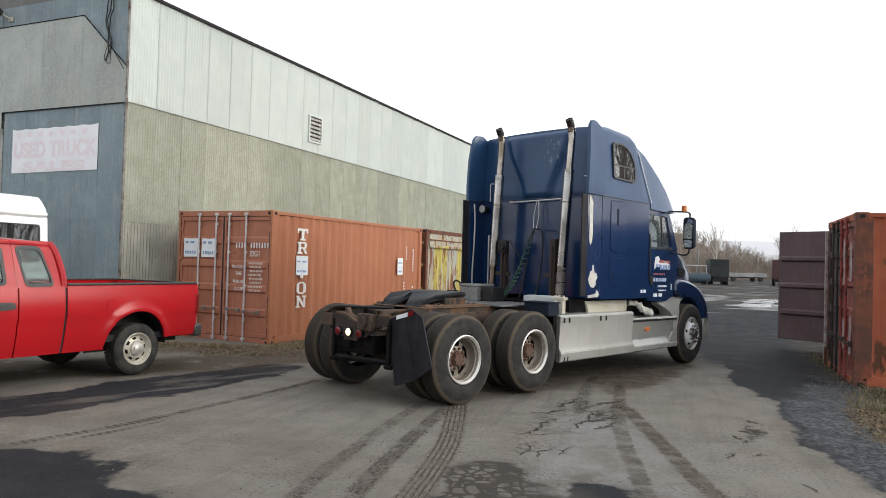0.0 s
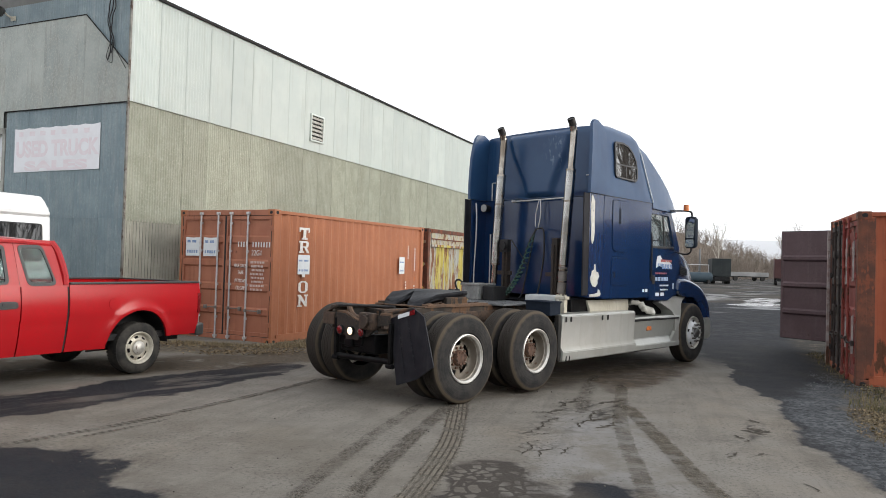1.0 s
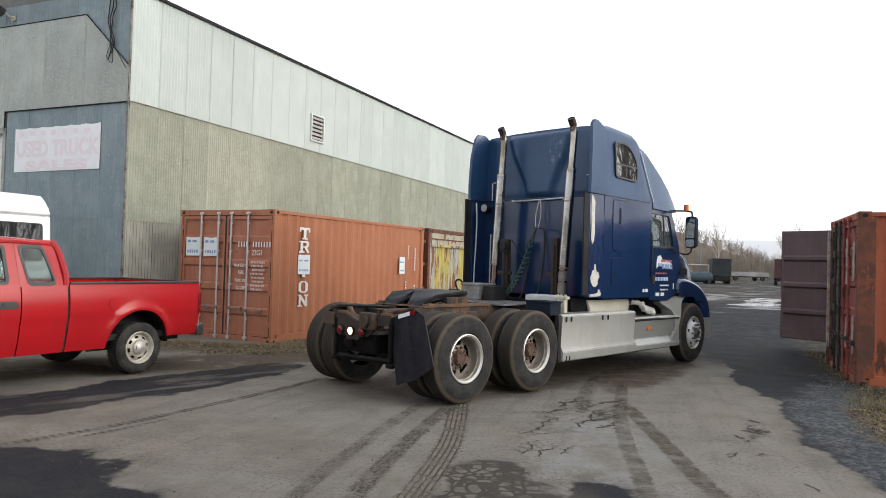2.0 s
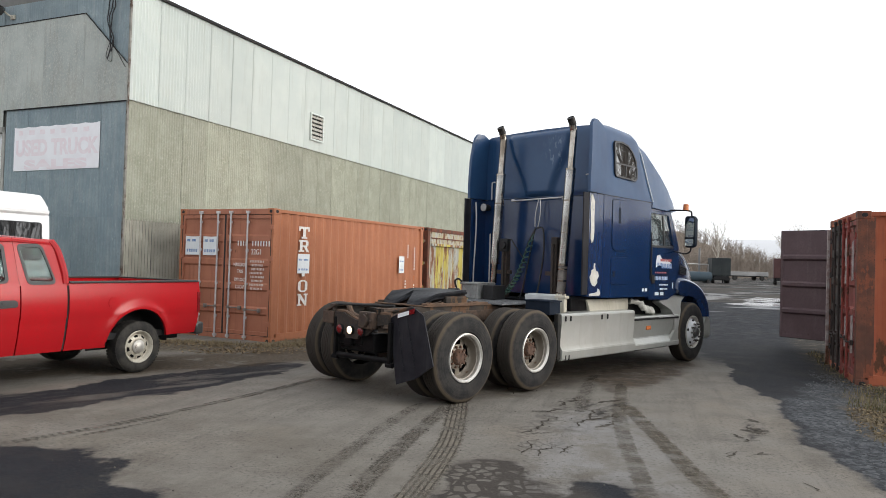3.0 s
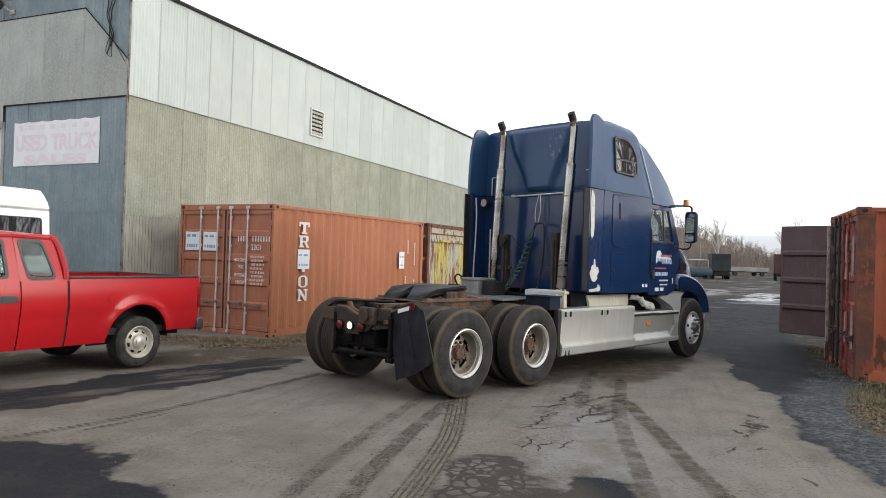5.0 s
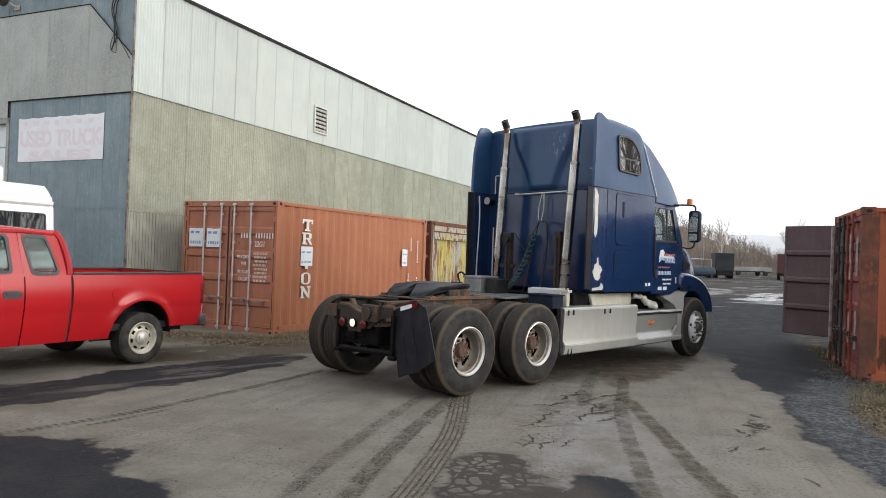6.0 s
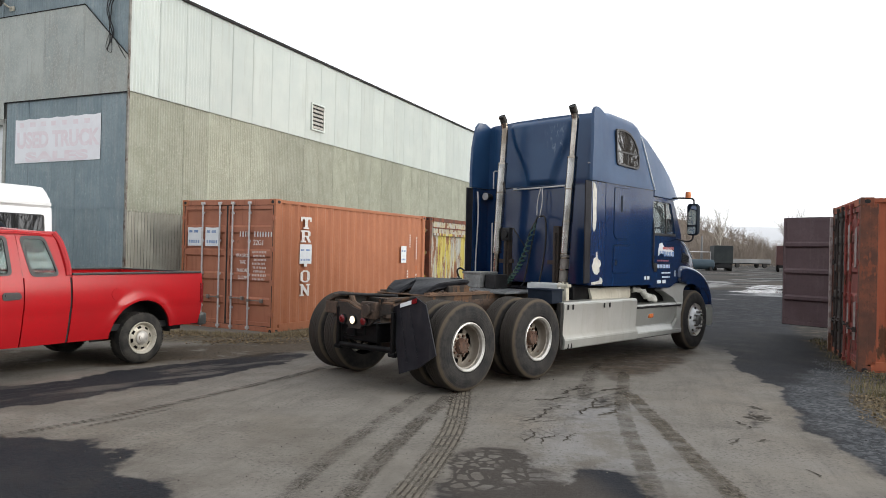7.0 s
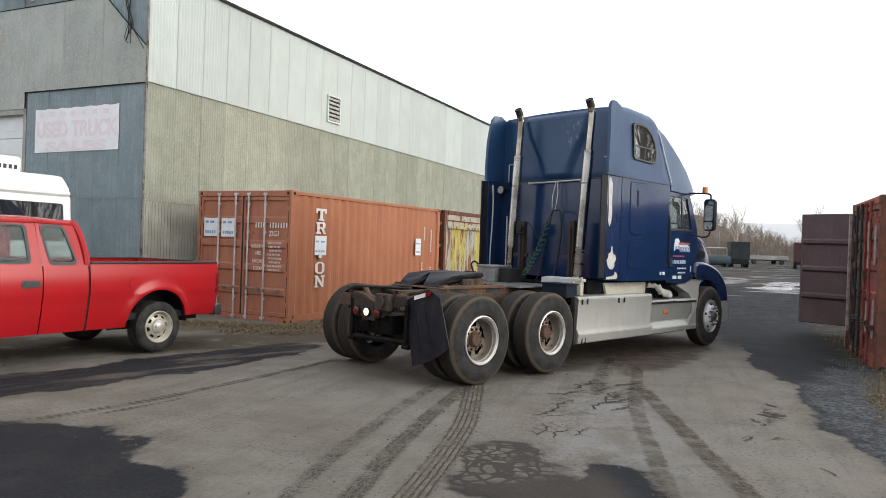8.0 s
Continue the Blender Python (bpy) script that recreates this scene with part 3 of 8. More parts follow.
    # oil and old grease dripped under the truck, with its shade painted in brown-black
    oil_shade = union(n, [spot(n, p, (2.55, 10.2), (3.75, 12.2), 0.45, 0.6, 0.25), n.math("MULTIPLY", spot(n, p, (0.4, 9.4), (3.6, 12.3), 0.75, 0.75, 0.7), 0.8), n.math("MULTIPLY", spot(n, p, (2.2, 9.4), (2.4, 9.9), 0.1, 0.25, 0.2), 0.7)])
    oil_shade = n.math("MULTIPLY", oil_shade, n.ramp(n.noise(3.6, 7, 0.72, flat), 0.33, 0.5, 0.45, 1.0))
    # standing water far off in the yard
    pool = union(n, [
        spot(n, p, (15.2, 35.4), (17.2, 36.6), 0.9, 1.3, 0.4),
        spot(n, p, (16.6, 37.2), (18.8, 42.0), 0.7, 0.8, 0.3),
        spot(n, p, (18.2, 40.6), (21.0, 45.0), 0.9, 1.0, 0.3)])
    pool = n.math("MULTIPLY", pool, n.ramp(n.noise((0.9, 0.45, 1.0), 6, 0.66, flat), 0.43, 0.47))
    # cracks like crocodile skin, in a few places
    vor = n.put("ShaderNodeTexVoronoi")
    vor.feature = "DISTANCE_TO_EDGE"
    vor.inputs["Scale"].default_value = 6.5
    n.wire(n.vec("ADD", flat, n.scaled(shift, 0.7)), vor.inputs["Vector"])
    vor2 = n.put("ShaderNodeTexVoronoi")
    vor2.feature = "DISTANCE_TO_EDGE"
    vor2.inputs["Scale"].default_value = 9.5
    n.wire(n.vec("ADD", flat, n.scaled(shift, 0.35)), vor2.inputs["Vector"])
    web = n.ramp(vor.outputs["Distance"], 0.04, 0.125, 1.0, 0.0)
    where = union(n, [
        spot(n, p, (0.75, 6.7), (1.75, 8.5), 0.15, 0.18, 0.25),
        spot(n, p, (1.4, 7.1), (2.1, 8.4), 0.16, 0.18, 0.25),
        spot(n, p, (0.75, 6.2), (1.05, 6.4), 0.08, 0.1, 0.3),
        spot(n, p, (2.85, 6.8), (3.4, 7.55), 0.14, 0.12, 0.2),
        spot(n, p, (2.62, 6.2), (2.76, 6.2), 0.03, 0.03, 0.12)])
    blot = n.math("MULTIPLY", union(n, [spot(n, p, (1.75, 7.55), (2.12, 8.4), 0.06, 0.1, 0.2), spot(n, p, (1.3, 7.9), (1.75, 8.5), 0.0, 0.06, 0.15), spot(n, p, (3.0, 7.0), (3.25, 7.4), 0.05, 0.05, 0.15)]), n.ramp(n.noise(7.0, 5, 0.7, flat), 0.46, 0.52))
    web = n.math("MULTIPLY", n.math("MULTIPLY", web, where), n.ramp(n.noise(5.5, 5, 0.65, flat), 0.4, 0.47))
    web = n.math("MAXIMUM", n.math("MULTIPLY", web, 0.3), blot)
    cells = n.math("MULTIPLY", n.ramp(vor2.outputs["Distance"], 0.11, 0.17), n.math("MULTIPLY", n.ramp(n.noise(2.6, 3, 0.5, flat), 0.36, 0.5), spot(n, p, (0.25, 5.25), (0.55, 5.4), 0.45, 0.35, 0.25)))
    wet_k = n.math("SUBTRACT", wet, n.math("MULTIPLY", cells, 0.78), clamp=True)
    wet_tone = n.mix(n.math("MULTIPLY", spot(n, p, (0.35, 5.4), (0.6, 4.7), 0.55, 0.5, 0.5), 0.75), wet_tone, n.mix(fine, (0.042, 0.035, 0.029), (0.078, 0.067, 0.056)))
    c = n.mix(n.math("MULTIPLY", far, 0.9), mud, far_tone)
    c = n.mix(n.math("MULTIPLY", wet_k, 0.92), c, wet_tone)
    c = n.mix(n.math("MULTIPLY", gravel, n.ramp(n.noise(2.2, 6, 0.7, flat), 0.3, 0.6, 0.35, 0.9)), c, stone_tone)
    c = n.mix(soil, c, soil_tone)
    c = n.mix(n.math("MULTIPLY", web, 0.92), c, (0.026, 0.023, 0.021))
    c = n.mix(n.math("MULTIPLY", damp, 0.85), c, damp_tone)
    c = n.mix(n.math("MULTIPLY", oil_shade, 0.9), c, n.mix(n.ramp(n.noise(4.2, 7, 0.7, flat), 0.4, 0.62), (0.028, 0.019, 0.0125), (0.072, 0.05, 0.031)))
    crumb = n.noise(90.0, 4, 0.7, flat)
    # clods and crumbs a few centimetres wide, thick in some places and thin in others
    clod = n.noise(30.0, 4, 0.72, flat)
    dry = n.math("MULTIPLY_ADD", n.math("MAXIMUM", wet_k, far), -0.75, 1.0)
    thick = n.ramp(n.noise(1.05, 5, 0.62, flat), 0.36, 0.6, 0.02, 0.085)
    c = n.mix(n.math("MULTIPLY", n.ramp(n.math("ADD", clod, thick), 0.6, 0.69), n.math("MULTIPLY", dry, 0.62)), c, (0.068, 0.061, 0.052))
    c = n.mix(n.math("MULTIPLY", n.ramp(clod, 0.42, 0.34), n.math("MULTIPLY_ADD", n.math("MAXIMUM", wet_k, far), -0.24, 0.27)), c, (0.225, 0.212, 0.19))
    c = n.mix(n.math("MULTIPLY", n.ramp(crumb, 0.58, 0.66), n.math("MULTIPLY", n.math("MULTIPLY", dry, n.ramp(n.noise(1.3, 4, 0.6, flat), 0.4, 0.65)), 0.4)), c, (0.05, 0.045, 0.04))
    c = n.mix(n.math("MULTIPLY", n.ramp(crumb, 0.36, 0.3), n.math("MULTIPLY", dry, 0.25)), c, (0.27, 0.25, 0.225))
    c = n.mix(n.math("MULTIPLY", n.ramp(fine, 0.62, 0.72), n.math("MULTIPLY", dry, 0.35)), c, (0.06, 0.054, 0.047))
    c = n.mix(1.0, c, (0.985, 1.0, 1.035), "MULTIPLY")
    c = n.mix(pool, c, (0.04, 0.04, 0.042))
    rough = n.math("MULTIPLY_ADD", grain, 0.2, 0.78)
    rough = n.math("MULTIPLY_ADD", wet_k, -0.2, rough)
    rough = n.math("MULTIPLY_ADD", n.math("MULTIPLY", far, n.ramp(grain, 0.45, 0.6)), -0.12, rough)
    rough = n.math("MULTIPLY", rough, n.math("MULTIPLY_ADD", pool, -0.78, 1.0))
    rough = n.math("MULTIPLY", rough, n.math("MULTIPLY_ADD", film, -0.48, 1.0))
    h = n.math("ADD", n.math("MULTIPLY", fine, 0.6), n.math("MULTIPLY", grain, 1.2))
    h = n.math("SUBTRACT", h, n.math("MULTIPLY", web, 0.8))
    h = n.math("ADD", h, n.math("ADD", n.math("MULTIPLY", crumb, 0.35), n.math("MULTIPLY", clod, 0.5)))
    h = n.math("MULTIPLY", h, n.math("SUBTRACT", 1.0, pool))
    n.bump(h, 0.55, 0.018)
    n.wire(n.math("MULTIPLY_ADD", n.math("MAXIMUM", pool, n.math("MULTIPLY", film, 0.55)), 0.5, n.math("MULTIPLY_ADD", n.math("MAXIMUM", wet_k, far), -0.17, 0.2)), n.b.inputs["Specular IOR Level"])
    return n.done(c, rough)


def ground_sheet():
    """Fine near the standing place, coarse towards the horizon; the yard is level with small dips."""
    def lines(lo, hi, step, reach):
        mid = list(np.arange(lo, hi + 1e-6, step))
        out, s = [], step
        at = 0.0
        while at < reach:
            s *= 1.35
            at += s
            out.append(at)
        return [lo - v for v in out[::-1]] + mid + [hi + v for v in out]
    xs, ys = lines(-9, 11, 0.2, 2600), lines(1, 20, 0.2, 2600)
    verts = []
    for y in ys:
        for x in xs:
            d = math.hypot(x, y)
            z = 0.02 * noise.noise((x * 0.35, y * 0.35, 3.0)) + 0.008 * noise.noise((x * 1.4, y * 1.4, 9.0))
            z = (z - 0.012) * (1 if d < 60 else 0)
            verts.append((x, y, z))
    w = len(xs)
    faces = [(j * w + i, j * w + i + 1, (j + 1) * w + i + 1, (j + 1) * w + i) for j in range(len(ys) - 1) for i in range(w - 1)]
    me = bpy.data.meshes.new("ground")
    me.from_pydata(verts, [], faces)
    for f in me.polygons:
        f.use_smooth = True
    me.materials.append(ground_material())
    return tagged(new("ground", me), "tan packed mud yard with dark wet asphalt patches", "ground", kind="structure")


ground_sheet()


# ---- the warehouse ----
WALL = pose(-6.432, 14.298, 0, 0, 0, -23.5)
warehouse = thing("warehouse", WALL, "large metal warehouse, white ribbed sheets above weathered grey", "warehouse")


def ribbed(width, height, ribs, depth, cut=None):
    """One ribbed sheet: runs along y, stands in z, ribs proud towards +x. cut(y): top height at y."""
    bm = bmesh.new()
    n = ribs * 4
    cols = []
    for i in range(n + 1):
        y = width * i / n
        x = depth * (0.5 - 0.5 * math.cos(2 * math.pi * i / 4))
        top = cut(y) if cut else height
        cols.append([bm.verts.new((x, y, 0)), bm.verts.new((x, y, top)), bm.verts.new((x - 0.006, y, top)), bm.verts.new((x - 0.006, y, 0))])
    for a, b in zip(cols, cols[1:]):
        bm.faces.new((a[0], b[0], b[1], a[1]))
        bm.faces.new((a[1], b[1], b[2], a[2]))
    bm.faces.new(cols[0])
    bm.faces.new(cols[-1][::-1])
    return mesh_of("sheet", bm, M["core"], 50)


def sheets(parent, material, count, width, z0, height, ribs, depth, at, turn=0, seed=0, jut=0.004):
    """A row of ribbed sheets, lapped one over the other."""
    rng = random.Random(seed)
    me = ribbed(width - 0.004, height, ribs, depth)
    me.materials.clear()
    me.materials.append(material)
    for i in range(count):
        ob = new("sheet", me)
        ob.parent = parent
        off, tilt = jut + rng.uniform(0, 0.003), rng.choice((0.04, 0.08, 0.14, 0.3))
        slip = rng.uniform(-0.003, 0.003)
        step = Vector((0, i * width + slip, 0)) if not turn else Vector((-(i + 1) * width + slip, 0, 0))
        push = Vector((off, 0, 0)) if not turn else Vector((0, -off, 0))
        ob.matrix_local = Matrix.Translation(Vector(at) + step + push + Vector((0, 0, z0))) @ pose(0, 0, 0, 0, 0, (-90 - tilt) if turn else tilt)
    return me


EAVE = 6.97
LONG = 41.8
wall_side = block("wall_side", warehouse, M["core"], -0.25, -0.012, 0.03, LONG, -0.1, EAVE)
tagged(wall_side, label="long side wall, white over olive-grey ribbed sheets")
wall_front = block("wall_front", warehouse, M["core"], -3.62, -0.26, 0.012, 0.25, -0.1, EAVE)
tagged(wall_front, label="front wall of grey and slate-blue sheets")
bm = bmesh.new()
box(bm, -16.0, -3.62, 0.012, 0.25, 4.32, EAVE)
box(bm, -16.0, -8.2, 0.012, 0.25, -0.1, 4.32)
prism(bm, [(-0.26, EAVE), (-16.0, EAVE), (-16.0, EAVE + 0.05), (-8.1, EAVE + 1.6), (-0.26, EAVE + 0.05)],
      lambda u, v, w: (u, 0.012 + w, v), 0.238)
part("gable", bm, M["core"], warehouse)
block("wall_back", warehouse, M["fibre_grey"], -16.0, -0.25, LONG - 0.24, LONG, -0.1, EAVE)
block("wall_far_side", warehouse, M["fibre_grey"], -16.24, -16.0, 0.012, LONG, -0.1, EAVE)
bm = bmesh.new()
prism(bm, [(0.075, EAVE - 0.002), (0.075, EAVE + 0.04), (-8.1, EAVE + 1.75), (-16.4, EAVE + 0.07), (-16.4, EAVE - 0.02), (-8.1, EAVE + 1.62)],
      lambda u, v, w: (u, -0.12 + w, v), LONG + 0.3)
part("roof", bm, M["roofing"], warehouse)
block("eave_trim", warehouse, M["trim_dark"], 0.077, 0.095, -0.14, LONG + 0.2, EAVE - 0.012, EAVE + 0.05)
block("corner_trim", warehouse, M["trim_corner"], -0.016, 0.03, -0.034, 0.012, 0, EAVE - 0.05, 0.006)

W = 0.76
sheets(wall_side, M["fibre_white"], 55, W, 4.70, 2.26, 9, 0.036, (0.022, 0, 0), seed=3)
sheets(wall_side, M["fibre_grey"], 55, W, 2.28, 2.46, 11, 0.014, (0.002, 0, 0), seed=4)
sheets(wall_side, M["sheet_low"], 55, W, -0.05, 2.37, 9, 0.042, (-0.022, 0, 0), seed=5)
# the front: slate-blue sheets below, grey panels over them, slate-blue again under the gable
sheets(wall_front, M["sheet_blue"], 5, 0.725, 2.33, 2.36, 8, 0.018, (0, -0.002, 0), turn=1, seed=6)
sheets(wall_front, M["sheet_blue"], 5, 0.725, -0.05, 2.40, 8, 0.02, (0, 0.008, 0), turn=1, seed=7)
sheets(wall_front, M["sheet_blue"], 20, W, 5.3, 1.72, 11, 0.012, (0, 0.002, 0), turn=1, seed=8)


def front_panels():
    """Flat grey panels; the one at the corner has a slanted top."""
    for i in range(13):
        x1, x0 = -1.23 * i / 1.0 if i else 0.0, -1.23 * (i + 1)
        low = 4.68 if i < 3 else 4.32
        left = low if i != 2 else 4.68
        top_r, top_l = (5.43, 6.58) if i == 0 else (6.58, 6.58)
        bm = bmesh.new()
        prism(bm, [(x1, low), (x1, top_r), (x0 + 0.004, top_l), (x0 + 0.004, left)], lambda u, v, w: (u, -0.03 - w, v), 0.012)
        part("panel", bm, M["sheet_front"], wall_front)
    bm = bmesh.new()
    for a, b in (((0.0, 5.43), (-1.23, 6.58)), ((-1.23, 6.58), (-15.9, 6.58))):
        rod(bm, (a[0], -0.045, a[1]), (b[0], -0.045, b[1]), 0.012, 6)
    rod(bm, (0.0, -0.04, 4.675), (-3.66, -0.04, 4.675), 0.014, 6)
    part("flashing", bm, M["trim_dark"], wall_front)


front_panels()


def overhead_door():
    """A white sectional door in a framed opening."""
    d = thing("overhead_door", WALL, "white sectional overhead door, closed", "overhead door")
    for i in range(8):
        z = 0.02 + i * 0.525
        bm = bmesh.new()
        box(bm, -8.18, -3.72, 0.10, 0.14, z, z + 0.515, 0.006)
        box(bm, -8.1, -3.8, 0.092, 0.10, z + 0.16, z + 0.36, 0.003)
        part("door_panel", bm, M["door_white"], d)
    bm = bmesh.new()
    box(bm, -3.72, -3.63, -0.03, 0.14, 0, 4.3, 0.004)
    box(bm, -8.2, -3.63, -0.03, 0.09, 4.2, 4.32, 0.004)
    part("frame", bm, M["trim_grey"], d)


overhead_door()


def louvre():
    v = thing("wall_vent", WALL, "white louvred vent set in the white wall", "vent")
    bm = bmesh.new()
    ringed(bm, [(6.32, 4.98), (6.98, 4.98), (6.98, 5.75), (6.32, 5.75)], [(6.36, 5.02), (6.94, 5.02), (6.94, 5.71), (6.36, 5.71)],
           lambda u, w, d: (0.05 + d, u, w), 0.05)
    part("frame", bm, M["fibre_white"], v)
    block("backing", v, M["black"], 0.054, 0.06, 6.355, 6.945, 5.015, 5.715)
    for i in range(6):
        z = 5.035 + i * 0.114
        bm = bmesh.new()
        prism(bm, [(0.062, z + 0.06), (0.096, z), (0.096, z + 0.024), (0.062, z + 0.078)], lambda u, w, d: (u, 6.363 + d, w), 0.574)
        part("slat", bm, M["vent_slat"], v)


louvre()


def banner():
    b = thing("banner", WALL, "faded white used truck sales banner on slate-blue wall", "banner")
    bm = bmesh.new()
    cols, rows = 24, 8
    grid = []
    for i in range(cols + 1):
        u = -3.29 + 2.58 * i / cols
        sag = 0.02 * abs(math.sin(i * math.pi / 4))
        grid.append([bm.verts.new((u, -0.036 - 0.003 * math.sin(i * 1.1) * math.cos(j * 0.8), 3.32 + (0.955 - sag) * j / rows + 0.02 * i / cols))
                     for j in range(rows + 1)])
    for a, c in zip(grid, grid[1:]):
        for j in range(rows):
            bm.faces.new((a[j], c[j], c[j + 1], a[j + 1]))
    r = bmesh.ops.extrude_face_region(bm, geom=bm.faces[:])
    bmesh.ops.translate(bm, vec=(0, 0.006, 0), verts=[v for v in r["geom"] if isinstance(v, bmesh.types.BMVert)])
    part("sheet", bm, M["banner"], b)
    lettering("lettering", "USED TRUCK", 0.46, M["pink"], b, depth=0.0006, bold=0.02, m= Matrix.Translation((-2.0, -0.0395, 3.66)) @ pose(0, 0, 0, 90, 0, 0) @ Matrix.Diagonal((0.9, 1, 1, 1)))
    lettering("lettering", "SALES", 0.27, M["pink"], b, depth=0.0006, bold=0.014, m= Matrix.Translation((-2.0, -0.0395, 3.36)) @ pose(0, 0, 0, 90, 0, 0) @ Matrix.Diagonal((2.7, 1, 1, 1)))
    bm = bmesh.new()
    bars(bm, lambda u, v, w: (u, -0.0395 - w, v), -3.15, -0.85, 4.1, 0.1, 7, 0.45, 0.001)
    tagged(part("faint_print", bm, M["pink"], b), kind="stuff")


banner()


def floodlight():
    f = thing("floodlight", WALL, "small round floodlight on the front wall", "floodlight")
    bm = bmesh.new()
    c, d = Vector((-3.72, -0.18, 6.9)), Vector((0.35, -0.85, -0.35)).normalized()
    rod(bm, c - d * 0.06, c + d * 0.1, 0.07, 16, 0.13)
    part("shade", bm, M["grey_dark"], f)
    bm = bmesh.new()
    rod(bm, c + d * 0.092, c + d * 0.106, 0.115, 16)
    part("lens", bm, M["glass_dark"], f)
    bm = bmesh.new()
    sweep(bm, smooth_path([(-3.5, -0.03, 6.76), (-3.54, -0.12, 6.78), c - d * 0.05]), 0.02)
    box(bm, -3.58, -3.44, -0.05, -0.02, 6.7, 6.8, 0.005)
    part("bracket", bm, M["cream"], f)


floodlight()


def wall_cables():
    c = thing("cable", WALL, "loose black cables hanging down the front wall", "cable")
    rng = random.Random(8)
    for k in range(3):
        pts = [(-0.42 - 0.05 * k + 0.05 * math.sin(i * 1.1 + k), -0.06 - 0.02 * (i % 2), 6.95 - i * (0.16 + 0.02 * k)) for i in range(8)]
        bm = bmesh.new()
        sweep(bm, smooth_path(pts, 5), 0.011, 6)
        part("cord", bm, M["black"], c)
    bm = bmesh.new()
    sweep(bm, smooth_path([(-0.5, -0.06, 5.9), (-0.58, -0.07, 5.62), (-0.42, -0.07, 5.5), (-0.4, -0.06, 5.8), (-0.05, -0.05, 5.35)], 8), 0.006, 6)
    part("cord", bm, M["black"], c)


wall_cables()


# ---- shipping containers ----
CL, CW, CH = 6.058, 2.438, 2.591


def shipping_container(m, label, paint_side, paint_door, paint_post, group, open_door=None, rods=M["galv"], leaf_paint=None, rib=(0.085, 0.05), handles=None, rail=None, ribs=4, ledge=0.072, post=0.14, rods_at=((0.5, 0.89), (0.4, 0.8))):
    """A twenty-foot container: doors at y = 0, length along +y, x from -CW to 0, standing on z = 0.
    open_door: degrees by which the leaf hinged at x = -CW and at x = 0 stand open."""
    c = thing("shipping_container", m, label, "container", group)
    swing = open_door or (0, 0)
    leaf_paint = leaf_paint or (paint_door, paint_door)
    for x in (-CW, 0):
        for y in (0, CL):
            sx, sy = (1 if x < -1 else -1), (1 if y == 0 else -1)
            bm = bmesh.new()
            box(bm, x + sx * 0.004, x + sx * (post if y == 0 else 0.14), y + sy * 0.004, y + sy * 0.13, 0.11, CH - 0.11, 0.006)
            part("corner_post", bm, paint_post, c)
            for z in (0, CH - 0.118):
                bm = bmesh.new()
                box(bm, x - sx * 0.002, x + sx * 0.162, y - sy * 0.002, y + sy * 0.178, z, z + 0.118, 0.008)
                casting = part("corner_casting", bm, paint_post, c)
                bm = bmesh.new()
                ym, zm = y + sy * 0.09, z + 0.059
                prism(bm, rounded(ym - 0.04, ym + 0.04, zm - 0.03, zm + 0.03, 0.028), lambda u, v, w: (x - sx * 0.003 - sx * w, u, v), -0.0035)
                part("casting_hole", bm, M["black"], casting)
                bm = bmesh.new()
                xm = x + sx * 0.08
                prism(bm, rounded(xm - 0.035, xm + 0.035, zm - 0.03, zm + 0.03, 0.028), lambda u, v, w: (u, y - sy * 0.003 - sy * w, v), -0.0035)
                part("casting_hole", bm, M["black"], casting)
    for x, sx in ((-CW, 1), (0, -1)):
        block("top_rail", c, rail or paint_side, x + sx * 0.006, x + sx * 0.066, 0.17, CL - 0.17, CH - 0.075, CH - 0.012, 0.004)
        block("bottom_rail", c, paint_side, x + sx * 0.006, x + sx * 0.056, 0.17, CL - 0.17, 0.03, 0.185, 0.004)
        bm = bmesh.new()
        pts, y, k = [], 0.13, 0
        shape = ((0.072, 0), (0.068, 1), (0.070, 1), (0.068, 0))
        level = 0
        while y < CL - 0.13:
            run, nxt = shape[k % 4]
            pts.append((y, level))
            y += run
            level = nxt
            k += 1
        pts.append((CL - 0.13, 0))
        rows = [[bm.verts.new((x + sx * (0.012 + 0.036 * l + t), yy, z)) for yy, l in pts] for t, z in
                ((0, 0.18), (0, CH - 0.07), (0.004, CH - 0.07), (0.004, 0.18))]
        for a, b in zip(rows, rows[1:] + rows[:1]):
            for i in range(len(pts) - 1):
                bm.faces.new((a[i], a[i + 1], b[i + 1], b[i]))
        part("side_panel", bm, paint_side, c, soft=20)
    bm = bmesh.new()
    box(bm, -CW + 0.06, -0.06, 0.15, CL - 0.15, CH - 0.035, CH - 0.02)
    for i in range(18):
        box(bm, -CW + 0.12, -0.12, 0.3 + i * 0.31, 0.42 + i * 0.31, CH - 0.02, CH - 0.008, 0.004)
    part("roof", bm, paint_side, c)
    block("floor", c, M["wood_floor"], -CW + 0.06, -0.06, 0.05, CL - 0.06, 0.13, 0.16)
    bm = bmesh.new()
    box(bm, -CW + 0.14, -0.14, CL - 0.06, CL - 0.03, 0.1, CH - 0.1)
    for i in range(8):
        box(bm, -CW + 0.25 + i * 0.26, -CW + 0.38 + i * 0.26, CL - 0.03, CL - 0.012, 0.18, CH - 0.14, 0.006)
    part("end_panel", bm, paint_side, c)
    block("door_header", c, rail or paint_door, -CW + 0.163, -0.163, 0.004, 0.11, CH - 0.115, CH - 0.006, 0.005)
    block("door_sill", c, rail or paint_door, -CW + 0.163, -0.163, 0.004, 0.12, 0.01, 0.135, 0.005)
    leaf_w = (CW - 2 * post) / 2 - 0.01
